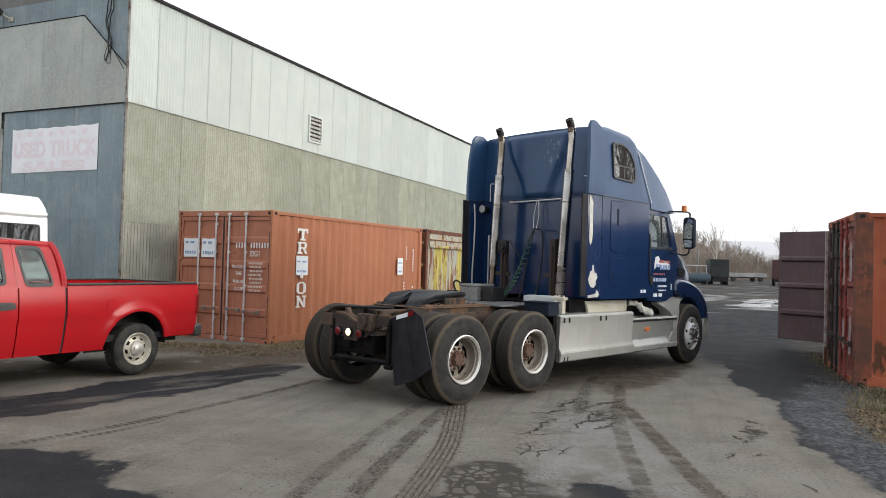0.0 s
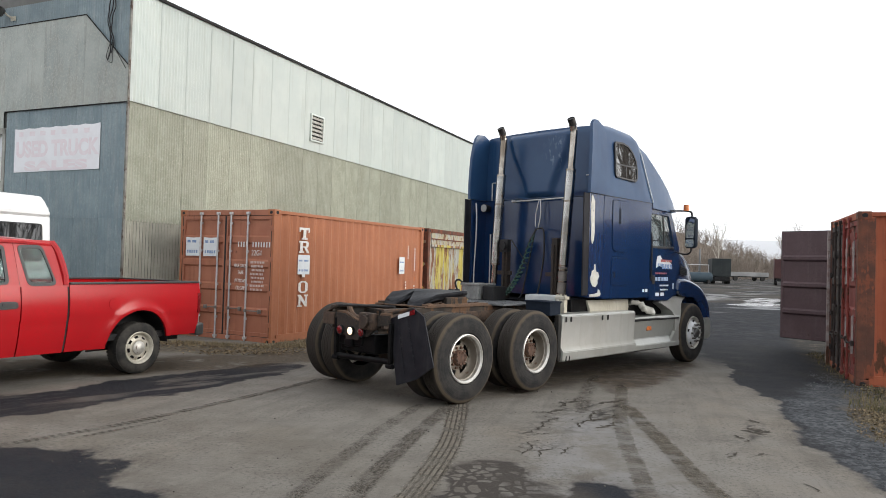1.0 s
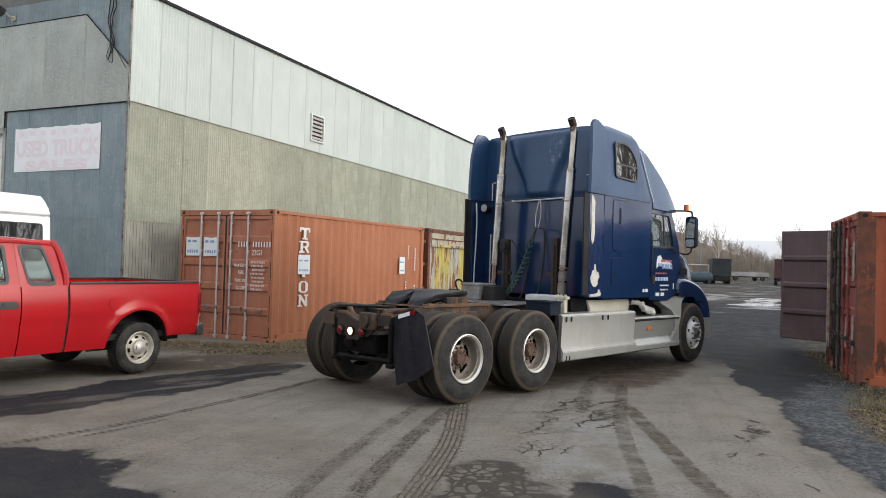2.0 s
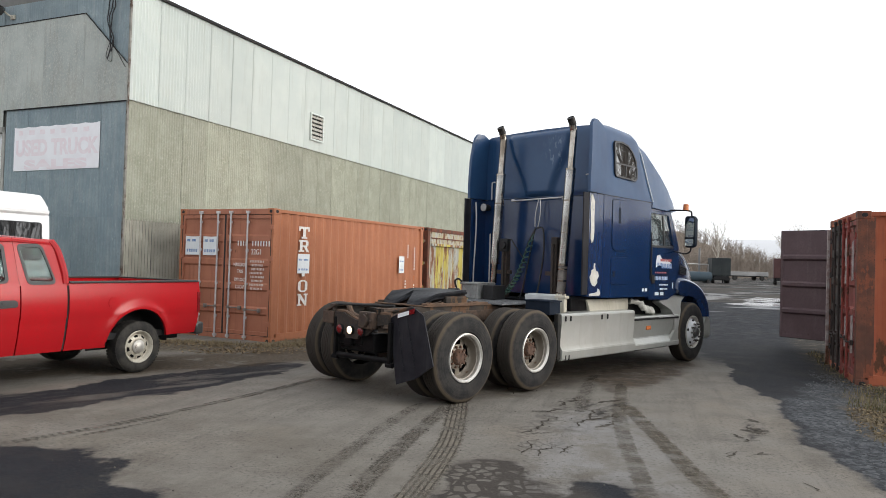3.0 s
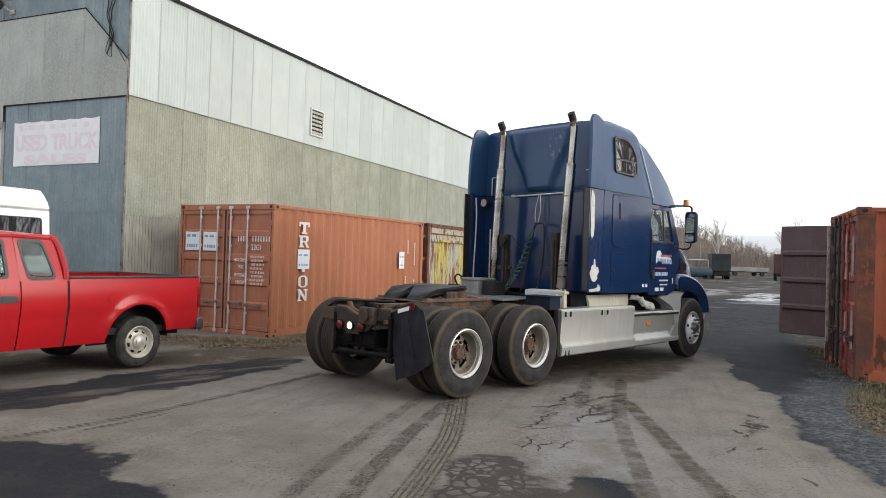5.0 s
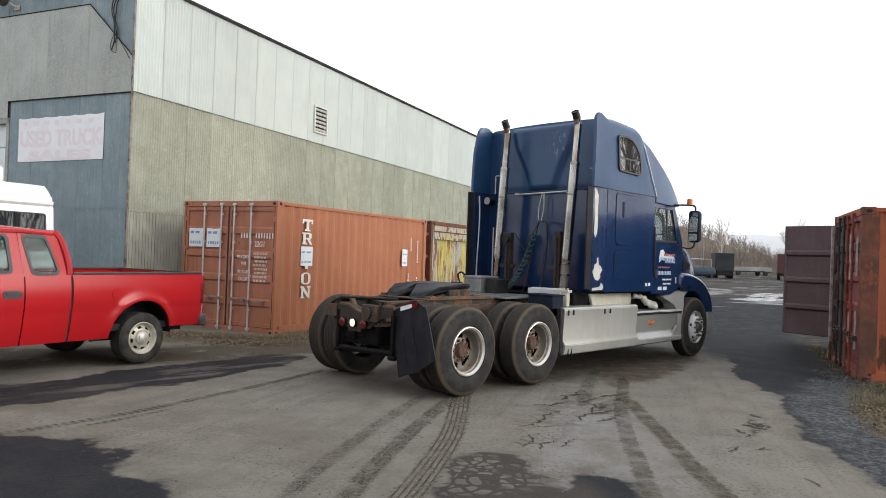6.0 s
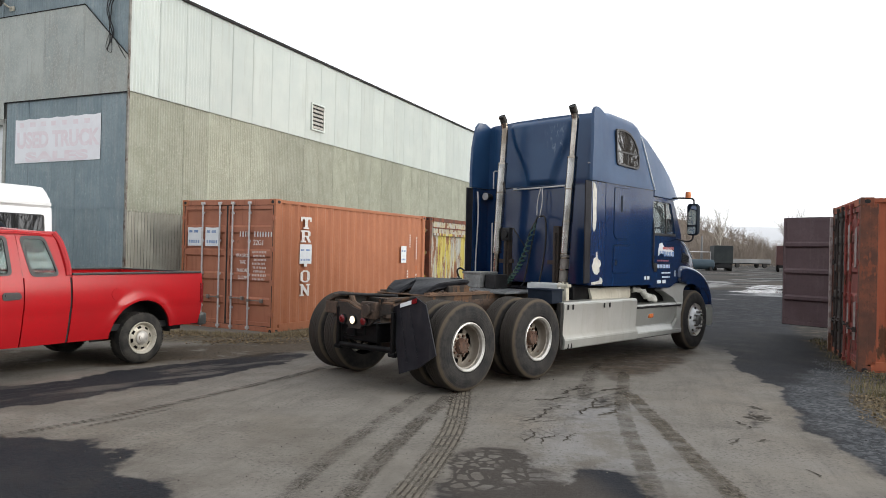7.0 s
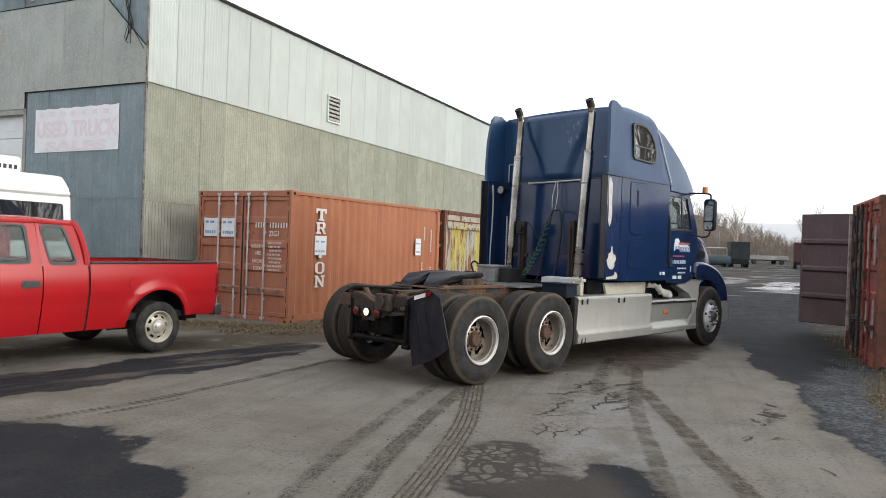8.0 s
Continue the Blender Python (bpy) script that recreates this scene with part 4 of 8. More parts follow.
    for side in (0, 1):
        hinge_x = -CW + post + 0.005 if side == 0 else -post - 0.005
        sg = 1 if side == 0 else -1
        z0, z1 = 0.145, CH - 0.125
        bm = bmesh.new()
        box(bm, 0, sg * leaf_w, 0.042, 0.056, z0, z1)
        leaf = part("door", bm, leaf_paint[side], c)
        bm = bmesh.new()
        ringed(bm, [(0, z0), (leaf_w, z0), (leaf_w, z1), (0, z1)], [(0.055, z0 + 0.07), (leaf_w - 0.055, z0 + 0.07), (leaf_w - 0.055, z1 - 0.07), (0.055, z1 - 0.07)],
               lambda u, v, w: (sg * u, 0.012 + w, v), 0.052)
        part("door_frame", bm, leaf_paint[side], leaf)
        for k in range(ribs):
            zz = z0 + (z1 - z0) * (k + 1) / (ribs + 1)
            bm = bmesh.new()
            prism(bm, [(0.042, zz - rib[0]), (0.008, zz - rib[1]), (0.008, zz + rib[1]), (0.042, zz + rib[0]), (0.056, zz + rib[0]), (ledge, zz + rib[1]), (ledge, zz - rib[1]), (0.056, zz - rib[0])],
                  lambda u, v, w: (sg * (0.055 + w), u, v), leaf_w - 0.11)
            part("rib", bm, leaf_paint[side], leaf)
        leaf.matrix_local = pose(hinge_x, 0, 0, 0, 0, -sg * swing[side])
        bm = bmesh.new()
        for a, b in ((0.002, 0.0), (leaf_w, leaf_w + 0.008)):
            box(bm, sg * (a - 0.014), sg * (a + 0.008), 0.008, 0.06, z0, z1)
        box(bm, 0, sg * leaf_w, 0.02, 0.06, z1, z1 + 0.012)
        box(bm, 0, sg * leaf_w, 0.02, 0.06, z0 - 0.012, z0)
        part("gasket", bm, M["black"], leaf)
        for k, u in enumerate(leaf_w * f for f in rods_at[side]):
            bm = bmesh.new()
            lo, hi = (0.16, CH - 0.14) if swing[side] else (0.05, CH - 0.05)
            rod(bm, (sg * u, -0.022, lo), (sg * u, -0.022, hi), 0.018, 10)
            for z in (lo + 0.025, hi - 0.05):
                box(bm, sg * u - 0.035, sg * u + 0.035, -0.045, 0.008, z, z + 0.05, 0.004)
            for z in (0.45, 1.1, 1.75, 2.3):
                box(bm, sg * u - 0.028, sg * u + 0.028, -0.026, 0.009, z, z + 0.045, 0.004)
            part("lock_rod", bm, rods[side] if isinstance(rods, tuple) else rods, leaf)
            bm = bmesh.new()
            w = -sg * (0.34 if k == 0 else 0.28)
            hz = 0.62 + 0.03 * k
            box(bm, min(sg * u, sg * u + w), max(sg * u, sg * u + w), -0.05, -0.04, hz, hz + 0.022, 0.003)
            box(bm, sg * u + w - 0.03, sg * u + w + 0.03, -0.042, 0.008, hz - 0.03, hz + 0.045, 0.005)
            box(bm, sg * u - 0.03, sg * u + 0.03, -0.046, -0.02, hz - 0.02, hz + 0.04, 0.005)
            part("handle", bm, handles or M["red_dark"], leaf)
        for z in (0.35, 0.95, 1.6, 2.2):
            bm = bmesh.new()
            box(bm, -sg * 0.06, sg * 0.06, -0.004, 0.012, z, z + 0.06, 0.003)
            rod(bm, (-sg * 0.01, 0.0, z - 0.02), (-sg * 0.01, 0.0, z + 0.08), 0.014, 8)
            part("hinge", bm, leaf_paint[side], leaf)
    return c


GROUP = "shipping containers in the yard"
M["rust_post"] = paint("brown_rusted_post", (0.088, 0.038, 0.026), (0.19, 0.062, 0.034), 3, 0.85, rust=(0.27, 0.08, 0.04), rust_at=0.53, rust_scale=5.0, bump=0.4, grain=30, speckle=(0.075, 0.036, 0.022))
M["red_door"] = paint("scraped_red_door_paint", (0.2, 0.035, 0.03), (0.27, 0.055, 0.04), 4, 0.7, rust=(0.1, 0.045, 0.025), rust_at=0.56, streak=(0.3, 0.14, 0.12))
orange_box = shipping_container(pose(-3.220, 13.521, -0.05, 0, 0, -26.5), "orange-brown ribbed steel shipping container with white lettering",
                                M["orange"], M["orange_door"], M["orange"], GROUP, handles=M["galv_dark"], post=0.06, rods_at=((0.46, 0.855), (0.49, 0.862)))
yellow_box = shipping_container(pose(-0.40, 19.12, -0.05, 0, 0, -25.5), "peeling yellow shipping container streaked with rust",
                                M["yellow"], M["yellow"], M["rust_post"], GROUP, rail=M["rust_post"])
U20, V20 = (math.sin(radians(20.2)), math.cos(radians(20.2))), (math.cos(radians(20.2)), -math.sin(radians(20.2)))
red_box = shipping_container(pose(6.102, 10.47, -0.05, 0, 0, -110.2), "rust-red shipping container with closed doors, rusted near the ground",
                             M["red_box"], M["red_box"], M["rust_post"], GROUP, leaf_paint=(M["red_dark"], M["red_door"]), rods=(M["red_dark"], M["red_door"]), handles=M["red_dark"])
shipping_container(pose(6.102 + U20[0] * 2.62 + V20[0] * 0.4, 10.47 + U20[1] * 2.62 + V20[1] * 0.4, 0.05, 0, 0, -110.2),
                   "maroon shipping container with one door leaf swung open", M["red_dark"], M["purple"], M["red_dark"], GROUP,
                   open_door=(125, 0), rods=M["red_dark"], rib=(0.07, 0.03), ribs=3, ledge=0.11)


def yellow_box_details():
    """The deep band along the top of the yellow side: rusted rails above and below a pale streaked panel."""
    block("header_panel", yellow_box, M["header_pale"], -0.004, 0.008, 0.18, CL - 0.18, 2.16, CH - 0.1, 0.003, "pale streaked panel under the top rail")
    for z0, z1, mat in ((2.1, 2.17, "yellow"), (2.3, 2.33, "rust_post"), (CH - 0.11, CH - 0.005, "rust_post")):
        block("header_rail", yellow_box, M[mat], 0.0, 0.026, 0.18, CL - 0.18, z0, z1, 0.004)


M["header_pale"] = paint("streaked_header_paint", (0.38, 0.33, 0.2), (0.36, 0.36, 0.34), 5, 0.75, rust=(0.22, 0.09, 0.04), rust_at=0.53, rust_scale=7)
yellow_box_details()


def red_box_details():
    """Worn pale labels on the red doors, and a pale strip down the edge of the dark leaf."""
    for x, z, h in ((-0.42, 1.55, 0.62), (-0.95, 1.5, 0.75), (-0.42, 0.45, 0.6), (-0.95, 0.5, 0.5)):
        bm = bmesh.new()
        prism(bm, [(x, z), (x + 0.16, z + 0.02), (x + 0.17, z + h), (x + 0.01, z + h - 0.03)], lambda u, v, w: (u, 0.003 - w, v), 0.005)
        part("worn_label", bm, M["primer_dirty"], red_box, "scraped pale label")
    # a broad rusted band on the side wall beside the corner post
    bm = bmesh.new()
    box(bm, -0.03, -0.006, 0.125, 0.235, 0.14, CH - 0.09, 0.008)
    part("rusted_band", bm, M["rust_post"], red_box, "broad brown rusted plate beside the corner post")
    bm = bmesh.new()
    box(bm, -CW - 0.004, -CW + 0.07, -0.05, -0.006, 0.02, CH - 0.16, 0.008)
    part("edge_strip", bm, M["primer_dirty"], red_box, "pale grey strip down the door edge")


M["primer_dirty"] = paint("scraped_pale_paint", (0.36, 0.32, 0.31), (0.22, 0.15, 0.14), 9, 0.75, rust=(0.14, 0.06, 0.035), rust_at=0.57)
red_box_details()


# ---- the blue tractor truck ----
TURN = radians(43.73)
TRUCK = pose(0.311 - 1.22 * math.cos(TURN), 8.131 + 1.22 * math.sin(TURN), 0, 0, 0, -43.73)
truck = thing("semi_truck", TRUCK, "dark blue sleeper cab semi truck without a trailer, paint worn", "truck")
R = 0.513
AXLES = (0.0, 1.339)
FRONT = 5.99


def tyre_profile(w=0.28, r=R):
    """(x, radius) from the outer bead round to the inner bead; x = 0 is the outer side."""
    out = [(-0.03, 0.288), (-0.008, 0.30), (0.0, 0.335), (0.0, 0.385), (-0.006, 0.43), (-0.02, 0.475), (-0.034, 0.5), (-0.05, r - 0.004)]
    x = -0.055
    lands = 5
    land = (w - 0.11) / lands
    for i in range(lands):
        out += [(x, r), (x - land + 0.012, r)]
        if i < lands - 1:
            out += [(x - land + 0.010, r - 0.006), (x - land + 0.002, r - 0.006)]
        x -= land
    back = [(-w - px, pr) for px, pr in out[:8]][::-1]
    return out + back


def big_tyre():
    bm = bmesh.new()
    lathe_x(bm, tyre_profile(), 64)
    return mesh_of("tyre", bm, M["tyre"], 40)


def hollow_rim():
    """The dished outer rim of a twin wheel, open hand holes round the disc."""
    bm = bmesh.new()
    prof = [(-0.028, 0.287), (-0.004, 0.283), (0.0, 0.272), (-0.012, 0.262), (-0.02, 0.252), (-0.055, 0.248), (-0.062, 0.238), (-0.115, 0.234), (-0.135, 0.227), (-0.155, 0.218),
            (-0.165, 0.205)]
    lathe_x(bm, prof, 48)
    lathe_x(bm, [(-0.14, 0.0), (-0.14, 0.12), (-0.15, 0.138)], 48)
    n, holes = 60, 5
    grid = []
    for r, x in ((0.138, -0.15), (0.146, -0.155), (0.198, -0.162), (0.205, -0.165)):
        grid.append([bm.verts.new((x, r * math.cos(2 * math.pi * k / n), r * math.sin(2 * math.pi * k / n))) for k in range(n)])
    for j, (a, b) in enumerate(zip(grid, grid[1:])):
        for k in range(n):
            if j == 1 and (k % (n // holes)) < 8:
                continue
            bm.faces.new((a[k], a[(k + 1) % n], b[(k + 1) % n], b[k]))
    bmesh.ops.remove_doubles(bm, verts=bm.verts[:], dist=0.0005)
    return mesh_of("wheel", bm, M["rim"], 40)


def rear_hub():
    bm = bmesh.new()
    lathe_x(bm, [(-0.2, 0.098), (-0.105, 0.092), (-0.09, 0.078), (-0.085, 0.0)], 24)
    for k in range(10):
        a = 2 * math.pi * k / 10
        y, z = 0.118 * math.cos(a), 0.118 * math.sin(a)
        rod(bm, (-0.17, y, z), (-0.118, y, z), 0.016, 6)
    for k in range(8):
        a = 2 * math.pi * (k + 0.5) / 8
        y, z = 0.07 * math.cos(a), 0.07 * math.sin(a)
        rod(bm, (-0.1, y, z), (-0.078, y, z), 0.011, 6)
    return mesh_of("hub", bm, M["hub_rust"], 40)


TYRE, RIM, HUB = big_tyre(), hollow_rim(), rear_hub()
bm = bmesh.new()
lathe_x(bm, [(-0.29, 0.29), (-0.29, 0.0)], 32)
lathe_x(bm, [(-0.225, 0.215), (-0.29, 0.26)], 32)
DRUM = mesh_of("brake_drum", bm, M["black"], 40)


def twin(y, side):
    """A pair of wheels on one end of an axle."""
    flip = pose(0, 0, 0) if side > 0 else pose(0, 0, 0, 0, 0, 180)
    outer = part("wheel", RIM, None, truck, "dirty silver dished rim")
    outer.matrix_local = Matrix.Translation((side * 1.22, y, R)) @ flip
    part("tyre", TYRE, None, outer)
    part("hub", HUB, None, outer, "orange rusted hub")
    part("brake_drum", DRUM, None, outer)
    inner = part("wheel", RIM, None, truck, "inner twin wheel")
    inner.matrix_local = Matrix.Translation((side * 0.89, y, R)) @ flip
    part("tyre", TYRE, None, inner)


for y in AXLES:
    for side in (1, -1):
        twin(y, side)
    bm = bmesh.new()
    rod(bm, (-0.62, y, R), (0.62, y, R), 0.085, 16)
    lathe_x(bm, [(-0.16, 0.08), (-0.12, 0.19), (0.12, 0.19), (0.16, 0.08)], 20, (0, y, R))
    box(bm, -0.5, -0.36, y - 0.2, y + 0.2, 0.6, 0.8, 0.02)
    box(bm, 0.36, 0.5, y - 0.2, y + 0.2, 0.6, 0.8, 0.02)
    part("axle", bm, M["frame"], truck)


def steer_wheel(side):
    flip = pose(0, 0, 0) if side > 0 else pose(0, 0, 0, 0, 0, 180)
    bm = bmesh.new()
    lathe_x(bm, [(-0.028, 0.287), (-0.004, 0.283), (0.0, 0.27), (-0.02, 0.255), (-0.05, 0.248), (-0.055, 0.23)], 48)
    w = part("wheel", mesh_of("wheel", bm, M["steel_rim"], 40), None, truck, "tan stained front wheel with a white disc")
    bm = bmesh.new()
    lathe_x(bm, [(-0.055, 0.232), (-0.01, 0.2), (0.022, 0.165), (0.03, 0.1), (0.03, 0.0)], 48)
    part("disc", bm, M["disc_white"], w, "white painted disc")
    w.matrix_local = Matrix.Translation((side * 1.19, FRONT, R)) @ flip
    part("tyre", TYRE, None, w)
    bm = bmesh.new()
    lathe_x(bm, [(0.0, 0.095), (0.05, 0.085), (0.075, 0.07), (0.085, 0.04), (0.085, 0.0)], 24)
    part("hub", bm, M["grey_dark"], w, "dull dark metal hub")
    for k in range(10):
        a = 2 * math.pi * k / 10
        bm = bmesh.new()
        rod(bm, (0.02, 0.142 * math.cos(a), 0.142 * math.sin(a)), (0.085, 0.142 * math.cos(a), 0.142 * math.sin(a)), 0.021, 8, 0.015)
        part("wheel_nut", bm, M["nut"], w, "bright metal nut cover")
    for k in range(5):
        a = 2 * math.pi * (k + 0.3) / 5
        bm = bmesh.new()
        c = Vector((-0.014, 0.2 * math.cos(a), 0.2 * math.sin(a)))
        rod(bm, c, c + Vector((0.016, 0, 0)), 0.024, 12)
        part("hand_hole", bm, M["black"], w)


steer_wheel(1)
steer_wheel(-1)


def chassis():
    for s in (1, -1):
        bm = bmesh.new()
        x = s * 0.43
        box(bm, x - 0.005, x + 0.005, -0.66, 6.8, 0.76, 1.04)
        box(bm, min(x, x - s * 0.085), max(x, x - s * 0.085), -0.66, 6.8, 1.028, 1.042)
        box(bm, min(x, x - s * 0.085), max(x, x - s * 0.085), -0.66, 6.8, 0.758, 0.772)
        for y in np.arange(-0.5, 2.4, 0.17):
            for z in (0.84, 0.96):
                rod(bm, (x + s * 0.004, y, z), (x + s * 0.018, y, z), 0.014, 6)
        part("chassis_rail", bm, M["frame"], truck)
        bm = bmesh.new()
        box(bm, x + s * 0.006, x + s * 0.02, -0.2, 1.55, 0.72, 0.98, 0.004)
        part("frame_plate", bm, M["rust_mid"], truck)
        # the curved hanger that closes the rail at the back
        bm = bmesh.new()
        prism(bm, [(-0.64, 0.82), (-0.64, 1.045), (-0.3, 1.045), (-0.18, 0.9), (-0.3, 0.8)], lambda u, v, w: (x + s * (0.02 + w), u, v), 0.05)
        part("rail_end", bm, M["rust_mid"], truck)
        # air springs between the axles
        for y in (0.3, 1.62):
            bm = bmesh.new()
            prof = [(0.5, 0.1), (0.53, 0.13), (0.58, 0.13), (0.61, 0.105), (0.64, 0.13), (0.7, 0.13), (0.73, 0.1)]
            rings = [[bm.verts.new((s * 0.5 + r * math.cos(a), y + r * math.sin(a), z)) for a in (2 * math.pi * k / 16 for k in range(16))] for z, r in prof]
            for a, b in zip(rings, rings[1:]):
                for k in range(16):
                    bm.faces.new((a[k], a[(k + 1) % 16], b[(k + 1) % 16], b[k]))
            part("air_spring", bm, M["rubber"], truck)
    for y in (-0.1, 0.67, 1.5, 2.3, 3.4, 4.6):
        bm = bmesh.new()
        box(bm, -0.42, 0.42, y - 0.04, y + 0.04, 0.79, 1.0, 0.01)
        part("crossmember", bm, M["frame"], truck)
    # rear crossmember: a dished plate with a rusty lip
    bm = bmesh.new()
    top = [(-0.36, 0.96), (-0.2, 0.96), (-0.06, 0.91), (0.06, 0.88), (0.2, 0.89), (0.34, 0.95), (0.5, 0.98), (0.62, 0.98)]
    prism(bm, top + [(0.62, 0.88), (0.42, 0.84), (0.24, 0.71), (0.1, 0.7), (0.08, 0.66), (-0.14, 0.66), (-0.16, 0.7), (-0.3, 0.71), (-0.34, 0.84), (-0.36, 0.86)], lambda u, v, w: (u, -0.64 - w, v), 0.03)
    part("rear_crossmember", bm, M["rust_dark"], truck, "dark rusted rear crossmember")
    bm = bmesh.new()
    sweep(bm, smooth_path([(u, -0.63, v + 0.008) for u, v in top], 4), 0.022, 6)
    part("rusty_lip", bm, M["rust"], truck)
    # the bracket, drop rod and thin top bar of the missing flap
    bm = bmesh.new()
    box(bm, -0.585, -0.365, -0.69, -0.62, 0.81, 0.96, 0.01)
    prism(bm, [(-0.585, 0.96), (-0.52, 0.96), (-0.3, 1.055), (-0.36, 1.055)], lambda u, v, w: (u, -0.68 + w, v), 0.05)
    part("flap_bracket", bm, M["rust_mid"], truck, "dark rusty bracket of a missing mud flap")
    bm = bmesh.new()
    rod(bm, (-0.36, -0.66, 1.052), (0.66, -0.62, 1.085), 0.014, 8)
    part("top_bar", bm, M["black"], truck)
    # spring hanger, bent arm and dark brackets behind the lamps
    bm = bmesh.new()
    sweep(bm, smooth_path([(-0.42, -0.42, 1.03), (-0.3, -0.5, 1.02), (-0.2, -0.52, 0.93), (-0.02, -0.5, 0.9), (0.1, -0.4, 0.93)], 5), 0.034, 8)
    part("bent_arm", bm, M["rust"], truck, "rusty bent arm")
    bm = bmesh.new()
    box(bm, 0.16, 0.42, -0.74, -0.66, 0.80, 1.0, 0.02)
    rod(bm, (0.29, -0.78, 0.9), (0.29, -0.66, 0.9), 0.07, 14)
    for k in range(5):
        a = 2 * math.pi * k / 5
        rod(bm, (0.29 + 0.1 * math.cos(a), -0.76, 0.9 + 0.075 * math.sin(a)), (0.29 + 0.1 * math.cos(a), -0.7, 0.9 + 0.075 * math.sin(a)), 0.013, 6)
    part("tow_bracket", bm, M["rust_mid"], truck, "rusty bolted tow bracket")
    bm = bmesh.new()
    box(bm, -0.34, 0.3, -0.6, -0.2, 0.5, 0.74, 0.03)
    part("dark_housing", bm, M["grease"], truck)
    bm = bmesh.new()
    rod(bm, (-0.33, -0.64, 0.44), (0.64, -0.64, 0.46), 0.035, 12)
    rod(bm, (-0.5, -0.5, 0.42), (0.5, -0.5, 0.44), 0.022, 10)
    part("tie_bar", bm, M["grease"], truck)
    bm = bmesh.new()
    box(bm, -0.35, 0.1, -0.62, -0.5, 0.58, 0.7, 0.02)
    box(bm, -0.2, -0.05, -0.66, -0.6, 0.56, 0.66, 0.02)
    part("lamp_bracket", bm, M["grease"], truck)
    for s in (1, -1):
        bm = bmesh.new()
        x = 0.64 if s > 0 else -0.345
        box(bm, x - 0.022, x + 0.022, -0.68, -0.63, 0.4, 0.9, 0.008)
        rod(bm, (x - 0.05, -0.655, 0.415), (x + 0.05, -0.655, 0.415), 0.03, 10)
        part("hanger", bm, M["grease"], truck)
    for x, mat, r, name, label in ((-0.235, "red_lens", 0.05, "tail_lamp", "round red tail lamp"), (-0.038, "lamp", 0.046, "reverse_lamp", "lit round reverse lamp"),
                                   (0.16, "red_lens", 0.05, "tail_lamp", "round red tail lamp")):
        bm = bmesh.new()
        rod(bm, (x, -0.70, 0.76), (x, -0.655, 0.76), r + 0.01, 24)
        shell = part(name, bm, M["black"], truck, label)
        bm = bmesh.new()
        m = Matrix.Translation((x, -0.70, 0.76)) @ Matrix.Diagonal((1, 0.35, 1, 1))
        bmesh.ops.create_uvsphere(bm, u_segments=20, v_segments=10, radius=r, matrix=m)
        part("lens", bm, M[mat], shell)


chassis()


def mud_flap(s):
    bm = bmesh.new()
    poly = [(0.57, 0.94), (0.95, 1.09), (1.12, 1.01), (1.31, 0.485), (1.06, 0.32), (0.75, 0.215)]
    edge = [(u, v) for u, v in poly]
    prism(bm, edge, lambda u, v, w: (s * u, -0.60 - w - 0.04 * (1.1 - v), v), 0.014)
    flap = part("mud_flap", bm, M["flap"], truck, "black rubber mud flap, hanging askew")
    bm = bmesh.new()
    for a in (0.3, 0.62):
        p = (0.55 + (0.88 - 0.55) * a * 1.5, 1.0)
        q = (0.72 + (1.24 - 0.72) * a, 0.30 + 0.2 * a)
        sweep(bm, [(s * p[0], -0.62, p[1]), (s * q[0], -0.652, q[1])], 0.005, 5)
    part("moulded_rib", bm, M["flap"], flap)
    bm = bmesh.new()
    prism(bm, [(0.72, 0.955), (0.90, 1.005), (0.90, 1.05), (0.72, 1.0)], lambda u, v, w: (s * u, -0.622 - w, v), 0.006)
    part("reflector", bm, M["paper"], flap, "white reflector strip")
    bm = bmesh.new()
    prism(bm, [(0.905, 1.005), (0.985, 1.025), (0.985, 1.08), (0.905, 1.052)], lambda u, v, w: (s * u, -0.622 - w, v), 0.007)
    part("reflector", bm, M["red_lens"], flap, "red reflector strip")
    bm = bmesh.new()
    sweep(bm, [(s * 0.45, -0.58, 0.98), (s * 0.9, -0.58, 1.08), (s * 1.06, -0.58, 1.02)], 0.02, 8)
    part("bracket", bm, M["frame"], flap)


mud_flap(1)


